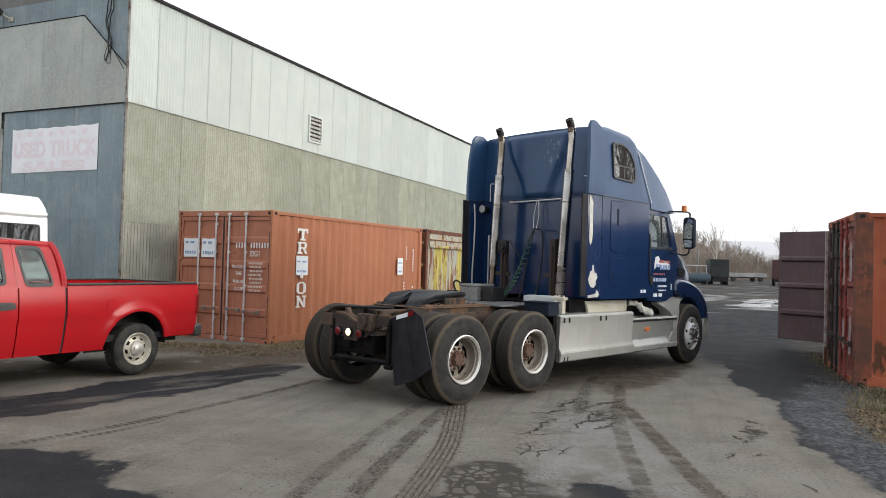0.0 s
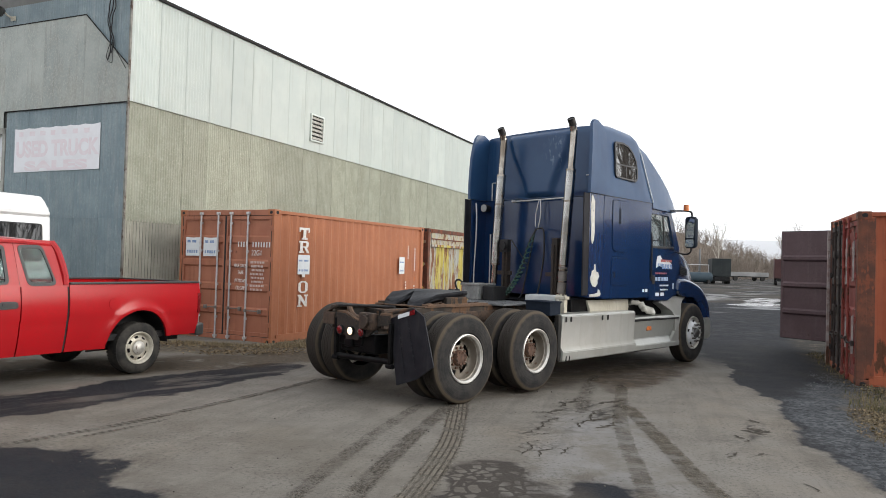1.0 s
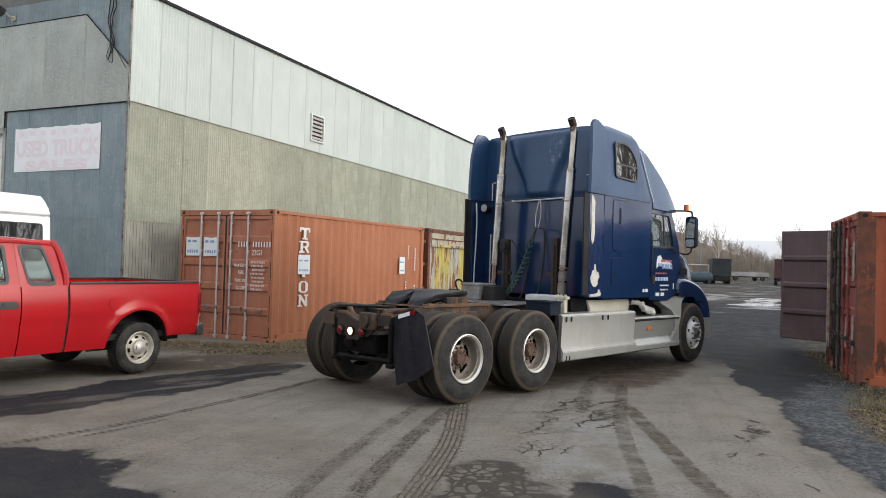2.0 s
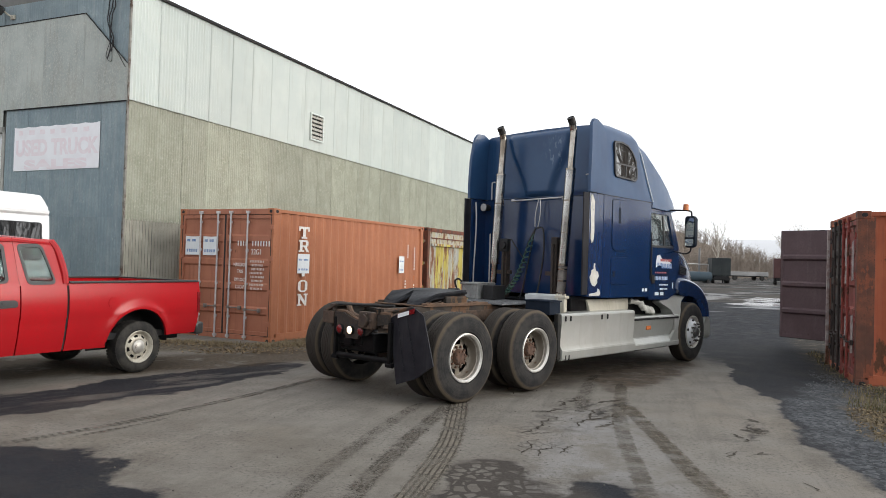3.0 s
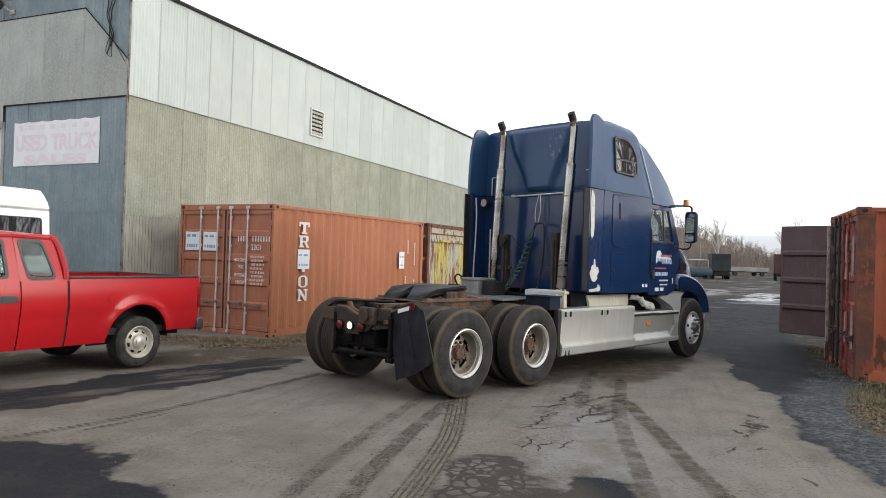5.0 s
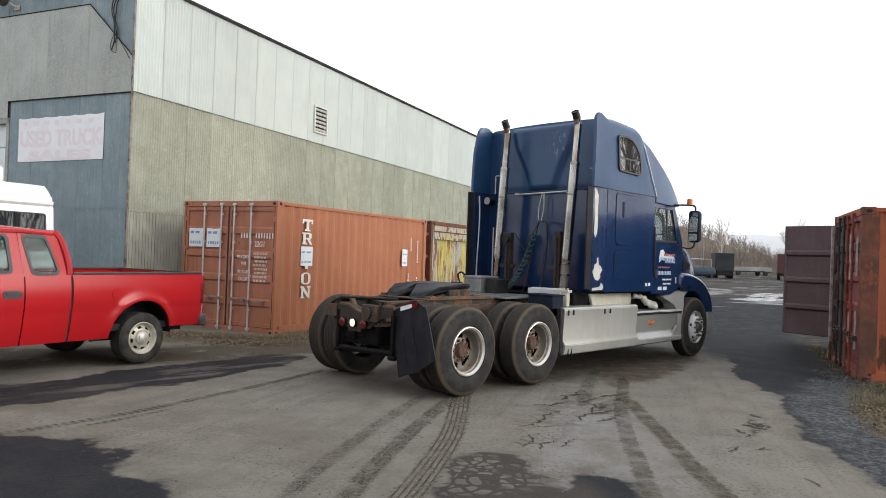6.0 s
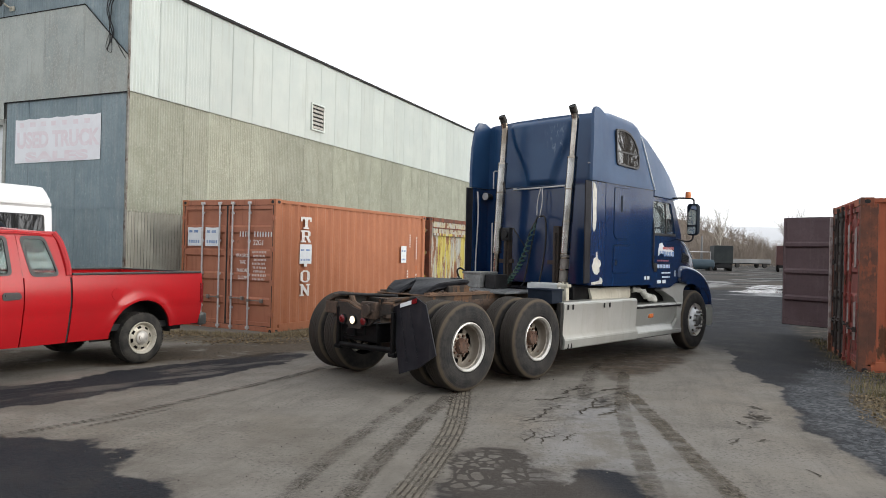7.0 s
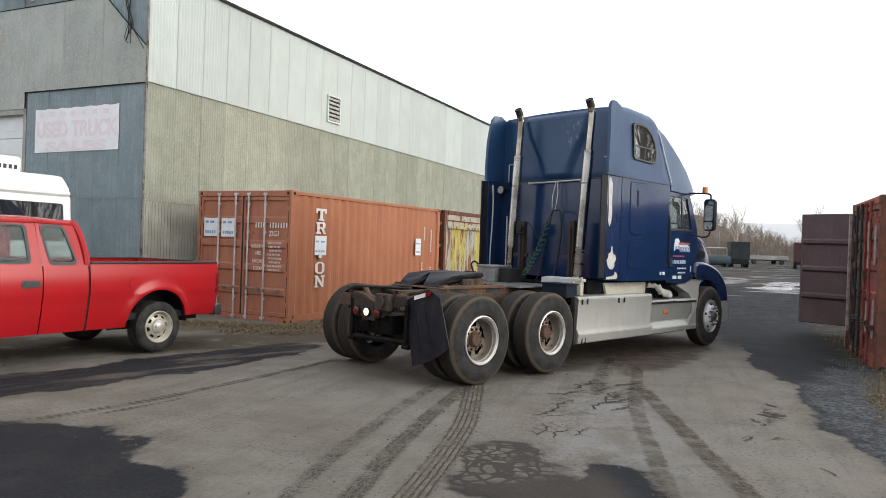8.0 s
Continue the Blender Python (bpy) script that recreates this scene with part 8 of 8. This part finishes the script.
def crack(x, y, heading, length, width, seed):
    """A jagged dark crack that steps from side to side, thick and thin, with short spurs."""
    rng = random.Random(seed)
    bm = bmesh.new()

    def arm(px, py, way, run, wide):
        g, done, rows = way, 0.0, []
        while done < run:
            f = done / run
            w = 1.25 * wide * (0.35 + 0.65 * math.sin(math.pi * min(1.0, f + 0.08))) * rng.uniform(0.3, 1.0)
            z = 0.02 * noise.noise((px * 0.35, py * 0.35, 3.0)) + 0.008 * noise.noise((px * 1.4, py * 1.4, 9.0)) - 0.0075
            nx, ny = -math.sin(g) * w / 2, math.cos(g) * w / 2
            rows.append((bm.verts.new((px + nx, py + ny, z)), bm.verts.new((px - nx, py - ny, z))))
            step = rng.uniform(0.02, 0.045)
            g = way + rng.choice((-0.9, -0.4, 0.2, 0.7, 1.0)) * rng.uniform(0.4, 1.1)
            px, py, done = px + math.cos(g) * step, py + math.sin(g) * step, done + step * 0.8
            if wide > 0.02 and rng.random() < 0.16:
                spurs.append((px, py, g + rng.choice((-1.2, 1.2)), rng.uniform(0.06, 0.16), wide * 0.5))
        for a, b in zip(rows, rows[1:]):
            bm.faces.new((a[0], a[1], b[1], b[0]))

    spurs = []
    arm(x, y, radians(heading), length, width)
    for spur in spurs:
        if spur[3] > 0.05:
            arm(*spur)
    ob = part("mud_crack", bm, M["crack"], None, soft=60)
    return tagged(ob, "jagged dark crack in the dried mud crust", "crack", "mud cracks", "structure")


for k, row in enumerate((
        (0.8, 6.84, 57, 0.8, 0.035), (1.03, 7.83, 26, 0.5, 0.04), (1.41, 8.24, 50, 0.7, 0.06), (1.4, 7.15, 65, 1.0, 0.045), (1.58, 7.13, 50, 0.4, 0.05), (1.9, 8.48, 26, 0.4, 0.09),
        (0.89, 6.82, -10, 0.27, 0.02), (0.72, 6.06, 80, 0.43, 0.025), (0.85, 5.98, 67, 0.38, 0.022), (1.04, 6.09, 59, 0.27, 0.022), (1.62, 7.5, 40, 0.4, 0.07),
        (3.36, 7.72, -46, 0.18, 0.08), (3.15, 7.3, -20, 0.2, 0.11), (3.05, 7.2, -50, 0.18, 0.1), (2.91, 7.0, -70, 0.15, 0.07), (2.66, 6.34, -97, 0.25, 0.03), (2.76, 6.24, 59, 0.13, 0.035), (2.8, 5.46, -89, 0.2, 0.022))):
    crack(*row, 300 + k)


# ---- grass, litter and gravel ----
def blade_patch(name, label, spots, count, height, colors, seed):
    """Many thin dry blades in one mesh."""
    rng = random.Random(seed)
    verts, faces = [], []
    for _ in range(count):
        (ax, ay), (bx, by), r = rng.choice(spots)
        t = rng.random()
        a, q = rng.uniform(0, 2 * math.pi), r * rng.random() ** 0.7
        x, y = ax + (bx - ax) * t + q * math.cos(a), ay + (by - ay) * t + q * math.sin(a)
        h, g = height * rng.uniform(0.3, 1.0), rng.uniform(0, 2 * math.pi)
        lean = rng.uniform(0.3, 1.3) * h
        w = rng.uniform(0.003, 0.007)
        dx, dy = math.cos(g), math.sin(g)
        i = len(verts)
        verts += [(x - dy * w, y + dx * w, -0.02), (x + dy * w, y - dx * w, -0.02), (x + dx * lean * 0.4 + dy * w * 0.6, y + dy * lean * 0.4 - dx * w * 0.6, h * 0.65),
                  (x + dx * lean * 0.4 - dy * w * 0.6, y + dy * lean * 0.4 + dx * w * 0.6, h * 0.65), (x + dx * lean, y + dy * lean, h * rng.uniform(0.7, 1.0))]
        faces += [(i, i + 1, i + 2, i + 3), (i + 3, i + 2, i + 4)]
    me = bpy.data.meshes.new(name)
    me.from_pydata(verts, [], faces)
    n = Nodes(name)
    isl = n.put("ShaderNodeNewGeometry").outputs["Random Per Island"]
    me.materials.append(n.done(n.mix(isl, *colors), 0.8))
    return tagged(new(name, me), label, "grass", kind="stuff")


blade_patch("dry_grass", "dry tan grass along the container foot", [((-5.2, 13.2), (-3.6, 12.9), 0.35), ((-3.3, 12.9), (-2.2, 13.6), 0.35), ((-3.0, 13.5), (-0.2, 18.6), 0.3), ((-6.2, 13.6), (-5.3, 13.6), 0.4)],
            4200, 0.07, ((0.12, 0.09, 0.05), (0.27, 0.215, 0.125)), 4)
blade_patch("straw", "pale dry straw at the edge of the gravel", [((5.05, 8.3), (4.4, 7.0), 0.3), ((4.5, 7.2), (4.45, 6.6), 0.3), ((5.2, 8.6), (4.6, 7.6), 0.25)],
            420, 0.035, ((0.08, 0.068, 0.04), (0.24, 0.195, 0.12)), 6)


def leaf_litter(name, label, spots, count, seed, tones):
    """Fallen leaves and scraps: small bent flakes lying on the ground, in one mesh."""
    rng = random.Random(seed)
    verts, faces = [], []
    for _ in range(count):
        (ax, ay), (bx, by), r = rng.choice(spots)
        t, a, q = rng.random(), rng.uniform(0, 2 * math.pi), r * rng.random() ** 0.8
        x, y = ax + (bx - ax) * t + q * math.cos(a), ay + (by - ay) * t + q * math.sin(a)
        g, l, w = rng.uniform(0, 2 * math.pi), rng.uniform(0.012, 0.034), rng.uniform(0.007, 0.02)
        dx, dy = math.cos(g), math.sin(g)
        z = rng.uniform(-0.004, 0.008)
        i = len(verts)
        verts += [(x - dx * l, y - dy * l, z), (x + dy * w, y - dx * w, z + rng.uniform(0.002, 0.014)), (x + dx * l, y + dy * l, z + rng.uniform(0, 0.02)), (x - dy * w, y + dx * w, z + rng.uniform(0.002, 0.014))]
        faces += [(i, i + 1, i + 2), (i, i + 2, i + 3)]
    me = bpy.data.meshes.new(name)
    me.from_pydata(verts, [], faces)
    n = Nodes(name)
    isl = n.put("ShaderNodeNewGeometry").outputs["Random Per Island"]
    me.materials.append(n.done(n.mix(isl, *tones), 0.9, spec=0.2))
    return tagged(new(name, me), label, "leaves", kind="stuff")


leaf_litter("leaf_litter", "brown fallen leaves lying along the container foot", [((-5.6, 13.0), (-3.4, 12.5), 0.5), ((-3.4, 12.6), (-2.0, 13.2), 0.5), ((-2.8, 13.0), (-0.2, 17.6), 0.45), ((-4.0, 11.9), (-2.6, 12.2), 0.4)],
            2300, 21, ((0.06, 0.042, 0.026), (0.27, 0.2, 0.115)))
leaf_litter("leaf_litter", "brown leaves and scraps beside the rusty container", [((6.3, 10.6), (5.6, 7.2), 0.4), ((6.5, 11.0), (7.6, 14.2), 0.3), ((5.1, 8.4), (4.5, 6.9), 0.35)], 1900, 22, ((0.05, 0.038, 0.024), (0.22, 0.165, 0.095)))
blade_patch("green_grass", "short green and yellow grass beside the rusty container", [((5.95, 9.9), (6.9, 9.4), 0.2), ((5.75, 9.6), (5.15, 8.5), 0.3), ((5.15, 8.6), (5.5, 8.3), 0.25), ((6.2, 10.8), (7.6, 14.6), 0.2)],
            900, 0.075, ((0.05, 0.058, 0.02), (0.2, 0.155, 0.08)), 5)


def pebbles(name, label, spots, count, size, seed, tones):
    rng = random.Random(seed)
    verts, faces = [], []
    for _ in range(count):
        (ax, ay), (bx, by), r = rng.choice(spots)
        t, a, q = rng.random(), rng.uniform(0, 6.283), r * rng.random() ** 0.6
        x, y = ax + (bx - ax) * t + q * math.cos(a), ay + (by - ay) * t + q * math.sin(a)
        s = size * rng.uniform(0.35, 1.0) ** 2
        i = len(verts)
        for k in range(5):
            g = 6.283 * k / 5 + rng.uniform(-0.3, 0.3)
            verts.append((x + s * math.cos(g) * rng.uniform(0.7, 1.2), y + s * math.sin(g) * rng.uniform(0.7, 1.2), -0.025))
        for k in range(5):
            verts.append((verts[i + k][0] * 0.5 + x * 0.5, verts[i + k][1] * 0.5 + y * 0.5, -0.008 + s * rng.uniform(0.15, 0.45)))
        faces += [(i + k, i + (k + 1) % 5, i + 5 + (k + 1) % 5, i + 5 + k) for k in range(5)] + [tuple(i + 5 + k for k in range(5))]
    me = bpy.data.meshes.new(name)
    me.from_pydata(verts, [], faces)
    n = Nodes(name)
    isl = n.put("ShaderNodeNewGeometry").outputs["Random Per Island"]
    me.materials.append(n.done(n.mix(isl, tones[0], tones[1]), 0.85))
    return tagged(new(name, me), label, "gravel", kind="stuff")


pebbles("gravel", "loose blue-grey gravel beside the containers", [((5.75, 10.3), (4.85, 8.4), 0.45), ((6.2, 11.5), (5.7, 9.5), 0.3), ((4.85, 8.4), (4.2, 6.6), 0.5), ((4.2, 6.6), (4.1, 4.8), 0.55)], 3000, 0.016, 7, ((0.04, 0.042, 0.046), (0.12, 0.123, 0.127)))
pebbles("loose_stone", "scattered small stones and mud crumbs on the yard", [((-1.5, 5.0), (1.0, 9.0), 1.6), ((0.5, 5.0), (3.0, 8.5), 1.3), ((-5.0, 9.0), (-2.0, 11.5), 1.2)], 420, 0.013, 8, ((0.04, 0.035, 0.03), (0.12, 0.108, 0.09)))


# ---- the far side of the yard ----
def hill(name, label, az0, az1, dist, depth, height, mat, seed, rough=0.3, n=70):
    """A long ridge: a strip of terrain that rises away from the yard."""
    rows = 10
    verts, faces = [], []
    for j in range(rows + 1):
        t = j / rows
        for i in range(n + 1):
            a = radians(az0 + (az1 - az0) * i / n)
            d = dist + depth * t
            h = height(az0 + (az1 - az0) * i / n) * (math.sin(t * math.pi / 2) ** 1.3) * (1 + rough * 0.3 * noise.noise((i * 0.21, t * 2, seed)))
            verts.append((d * math.sin(a), d * math.cos(a), h - 0.5 * (1 - t)))
    faces = [(j * (n + 1) + i, j * (n + 1) + i + 1, (j + 1) * (n + 1) + i + 1, (j + 1) * (n + 1) + i) for j in range(rows) for i in range(n)]
    me = bpy.data.meshes.new(name)
    me.from_pydata(verts, [], faces)
    for f in me.polygons:
        f.use_smooth = True
    me.materials.append(mat)
    return tagged(new(name, me), label, "hill", kind="structure")


def woods_material():
    """Bare crowns and trunks seen from afar: fine upright streaks in brown and grey."""
    n = Nodes("bare_brown_woods")
    c = n.mix(n.ramp(n.noise((0.8, 0.8, 0.12), 6, 0.7), 0.38, 0.62), (0.1, 0.086, 0.074), (0.24, 0.206, 0.175))
    c = n.mix(n.ramp(n.noise(0.05, 5, 0.6), 0.4, 0.65), c, n.mix(0.5, c, (0.13, 0.1, 0.08)))
    return n.done(c, 1.0, spec=0.0)


M["woods"] = woods_material()
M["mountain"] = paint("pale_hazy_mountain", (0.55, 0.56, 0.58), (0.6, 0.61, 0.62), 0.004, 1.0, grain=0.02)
hill("wooded_hill", "low hill of bare brown woods", 8, 24.5, 210, 120, lambda a: 2.5 + 18 * max(0.0, min(1.0, (24.5 - a) / 7.5)) ** 0.85, M["woods"], 2.0)
hill("wooded_hill", "low rise of bare brown woods", 22, 62, 300, 150, lambda a: 8 + 2 * math.sin(a * 0.4), M["woods"], 5.0)
hill("wooded_hill", "bank of bare brown woods that closes the yard", 62, 312, 52, 13, lambda a: 4.0 + 2.6 * min(1.0, max(0.0, (a - 120) / 40)) + 0.9 * math.sin(a * 0.21) + 0.5 * math.sin(a * 0.57), M["woods"], 8.0, n=200)
hill("wooded_hill", "low rise of bare brown woods behind the warehouse", 310, 368, 300, 150, lambda a: 12 + 4 * math.sin(a * 0.11), M["woods"], 9.0)
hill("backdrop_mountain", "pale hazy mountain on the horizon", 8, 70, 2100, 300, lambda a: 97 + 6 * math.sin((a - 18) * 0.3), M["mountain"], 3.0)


def bare_tree_mesh(seed, h, girth=0.011):
    """A leafless tree: a tapered trunk and forking limbs, in one light mesh."""
    rng = random.Random(seed)
    bm = bmesh.new()

    def limb(p, d, length, r, depth):
        q = p + d * length * 0.5 + Vector((rng.uniform(-1, 1), rng.uniform(-1, 1), 0)) * length * 0.05
        e = p + d * length
        if depth < 2:
            sweep(bm, [p, q, e], [r, r * 0.8, r * 0.55], 4 if depth else 6, cap=False)
        else:
            sweep(bm, [p, e], [r, r * 0.4], 3, cap=False)
        if depth >= 3:
            return
        for _ in range(9 if depth == 0 else 5 if depth == 1 else 4):
            t = rng.uniform(0.3, 1.0)
            nd = (d + Vector((rng.uniform(-1, 1), rng.uniform(-1, 1), rng.uniform(0.1, 0.7))) * (0.6 if depth < 2 else 0.8)).normalized()
            limb(p.lerp(e, t), nd, length * rng.uniform(0.4, 0.62), r * 0.5, depth + 1)
    limb(Vector((0, 0, -0.3)), Vector((0, 0, 1)), h * 0.62, h * girth, 0)
    return mesh_of("bare_tree", bm, M["bark"], 60)


M["bark"] = paint("grey_brown_bark", (0.13, 0.105, 0.085), (0.2, 0.165, 0.135), 3, 0.9)
M["bark_far"] = paint("grey_brown_twigs", (0.185, 0.157, 0.133), (0.285, 0.243, 0.205), 0.3, 1.0, spec=0.0)
M["bark_pale"] = paint("pale_bark", (0.42, 0.38, 0.33), (0.5, 0.46, 0.4), 3, 0.9)


def woods():
    """The bare woods: joined trees in a band, too many to tell apart."""
    kinds = [bare_tree_mesh(s, 10, 0.0075) for s in range(5)]
    data = []
    for me in kinds:
        co = np.empty(len(me.vertices) * 3)
        me.vertices.foreach_get("co", co)
        data.append((co.reshape(-1, 3), [tuple(p.vertices) for p in me.polygons]))
    rng = random.Random(12)
    verts, faces, base = [], [], 0
    for k in range(900):
        a = radians(rng.uniform(15.5, 30))
        d = rng.uniform(180, 300)
        az = math.degrees(a)
        lift = 0.0
        if az < 24.5 and d > 210:
            lift = (2.5 + 18 * max(0.0, min(1.0, (24.5 - az) / 7.5)) ** 0.85) * math.sin(min(1, (d - 210) / 120) * math.pi / 2) ** 1.3
        co, fs = data[k % 5]
        s, g = rng.uniform(0.42, 0.72), rng.uniform(0, 6.283)
        m = np.array([[math.cos(g), -math.sin(g), 0], [math.sin(g), math.cos(g), 0], [0, 0, 1]])
        verts.append(co @ m.T * s + np.array((d * math.sin(a), d * math.cos(a), lift)))
        faces += [tuple(i + base for i in f) for f in fs]
        base += len(co)
    me = bpy.data.meshes.new("bare_woods")
    me.from_pydata([tuple(v) for v in np.concatenate(verts)], [], faces)
    me.materials.append(M["bark_far"])
    tagged(new("bare_woods", me), "bare leafless brown woods beyond the yard", "woods", kind="stuff")
    for x, y, h, mat in ((65.0, 168.0, 14.0, "bark_pale"), (99.0, 205.0, 19.0, "bark_pale"), (103.5, 206.0, 17.0, "bark_pale")):
        t = thing("bare_tree", pose(x, y, 0), "tall leafless tree with pale bark", "tree", "bare trees")
        me = bare_tree_mesh(int(x), h)
        me.materials.clear()
        me.materials.append(M[mat])
        part("trunk", me, None, t)


woods()


def far_trailer():
    """A dark box trailer parked across the yard."""
    t = thing("box_trailer", pose(37.2, 95.0, 0, 0, 0, -14), "dark slate-grey box trailer parked across the yard", "trailer")
    block("box", t, M["far_dark"], -1.15, 1.25, 0, 4.8, 1.0, 3.4, 0.05)
    block("chassis", t, M["black"], -0.8, 0.9, 0.05, 4.7, 0.4, 0.98)
    block("door", t, M["far_dark"], -1.1, 0.03, -0.03, -0.005, 1.1, 3.3, 0.01)
    block("door", t, M["far_dark"], 0.07, 1.2, -0.03, -0.005, 1.1, 3.3, 0.01)
    block("underride_bar", t, M["black"], -1.2, 1.2, -0.05, 0.05, 0.5, 0.62)
    for s in (-1, 1):
        for y in (1.0, 2.3):
            bm = bmesh.new()
            lathe_x(bm, [(0, 0.0), (0, 0.26), (0, 0.48), (-s * 0.5, 0.48), (-s * 0.5, 0.0)], 20, (s * 1.2, y, 0.5))
            part("wheel", bm, M["rubber"], t)
        block("leg", t, M["black"], s * 0.8 - 0.08, s * 0.8 + 0.08, 4.2, 4.4, 0, 1.0)


M["far_dark"] = paint("dark_slate_trailer_paint", (0.028, 0.034, 0.036), (0.045, 0.05, 0.05), 0.5, 0.7, spec=0.2)
M["far_blue"] = paint("grey_blue_tank_paint", (0.03, 0.05, 0.066), (0.045, 0.064, 0.08), 0.5, 0.7, spec=0.2)
M["far_white"] = paint("dull_white_trailer_paint", (0.2, 0.205, 0.21), (0.13, 0.135, 0.14), 0.3, 0.6)
M["far_red"] = paint("dull_maroon_trailer_paint", (0.06, 0.02, 0.02), (0.08, 0.03, 0.028), 0.5, 0.6)
far_trailer()


def far_tank():
    t = thing("storage_tank", pose(33.4, 93.0, 0, 0, 0, 10), "grey-blue cylindrical tank lying on saddles", "tank")
    bm = bmesh.new()
    lathe_x(bm, [(-1.9, 0), (-1.85, 0.45), (-1.7, 0.65), (1.7, 0.65), (1.85, 0.45), (1.9, 0)], 28, (0, 0, 0.85))
    part("shell", bm, M["far_blue"], t)
    for x in (-1.2, 1.2):
        block("saddle", t, M["black"], x - 0.15, x + 0.15, -0.6, 0.6, 0, 0.5)
    f = thing("pipe_frame", pose(34.4, 96.0, 0, 0, 0, 10), "pale pipe frame standing by the tank", "frame")
    bm = bmesh.new()
    for x in (-1.6, 1.6):
        rod(bm, (x, 0, 0), (x, 0, 2.5), 0.06, 8)
    rod(bm, (-1.6, 0, 2.5), (1.6, 0, 2.5), 0.06, 8)
    part("pipe", bm, M["galv"], f)
    p = thing("post", pose(35.2, 97.5, 0), "white upright post in the yard", "post")
    bm = bmesh.new()
    rod(bm, (0, 0, 0), (0, 0, 4.7), 0.16, 10, 0.12)
    part("shaft", bm, M["far_white"], p)


far_tank()


def far_rows():
    """Long pale trailers at the foot of the woods, and a dark red one beside the maroon door."""
    for i, (x, y, l) in enumerate(((59.5, 140.0, 9.6), (69.0, 136.5, 9.2))):
        t = thing("flat_trailer", pose(x, y, 0, 0, 0, -70), "long dull white trailer at the wood's edge", "trailer", "white trailers")
        block("box", t, M["far_white"], -1.25, 1.25, -l / 2, l / 2, 0.9, 1.7, 0.05)
        block("underframe", t, M["black"], -1.0, 1.0, -l / 2, l / 2, 0.7, 1.0)
        for y2 in (-l * 0.35, l * 0.35):
            for s in (-1, 1):
                bm = bmesh.new()
                lathe_x(bm, [(0, 0.0), (0, 0.5), (-s * 0.3, 0.5), (-s * 0.3, 0.0)], 16, (s * 1.2, y2, 0.5))
                part("wheel", bm, M["rubber"], t)
    t = thing("box_truck", pose(45.6, 95.0, 0, 0, 0, -24), "dark red box truck parked in the yard", "truck")
    block("box", t, M["far_red"], -1.2, 1.2, 0, 6.5, 0.95, 3.55, 0.05)
    block("chassis", t, M["black"], -0.9, 0.9, 0.1, 8.0, 0.55, 0.94)
    block("cab", t, M["far_red"], -1.1, 1.1, 6.6, 8.2, 0.8, 2.5, 0.15)
    for s in (-1, 1):
        for y in (1.2, 7.4):
            bm = bmesh.new()
            lathe_x(bm, [(0, 0.0), (0, 0.5), (-s * 0.3, 0.5), (-s * 0.3, 0.0)], 16, (s * 1.1, y, 0.5))
            part("wheel", bm, M["rubber"], t)


far_rows()


def near_trees():
    """Bare trees behind the right-hand containers; they are mirrored in the windows of the truck."""
    for k, (x, y, h) in enumerate(((22.0, 16.9, 12.0), (26.4, 18.3, 15.0), (31.0, 19.6, 16.0), (21.0, 12.0, 13.0), (29.0, 26.0, 14.0), (25.0, 21.0, 14.0))):
        t = thing("bare_tree", pose(x, y, 0), "leafless tree behind the containers", "tree", "bare trees")
        part("trunk", bare_tree_mesh(40 + k, h, 0.006), None, t)


near_trees()
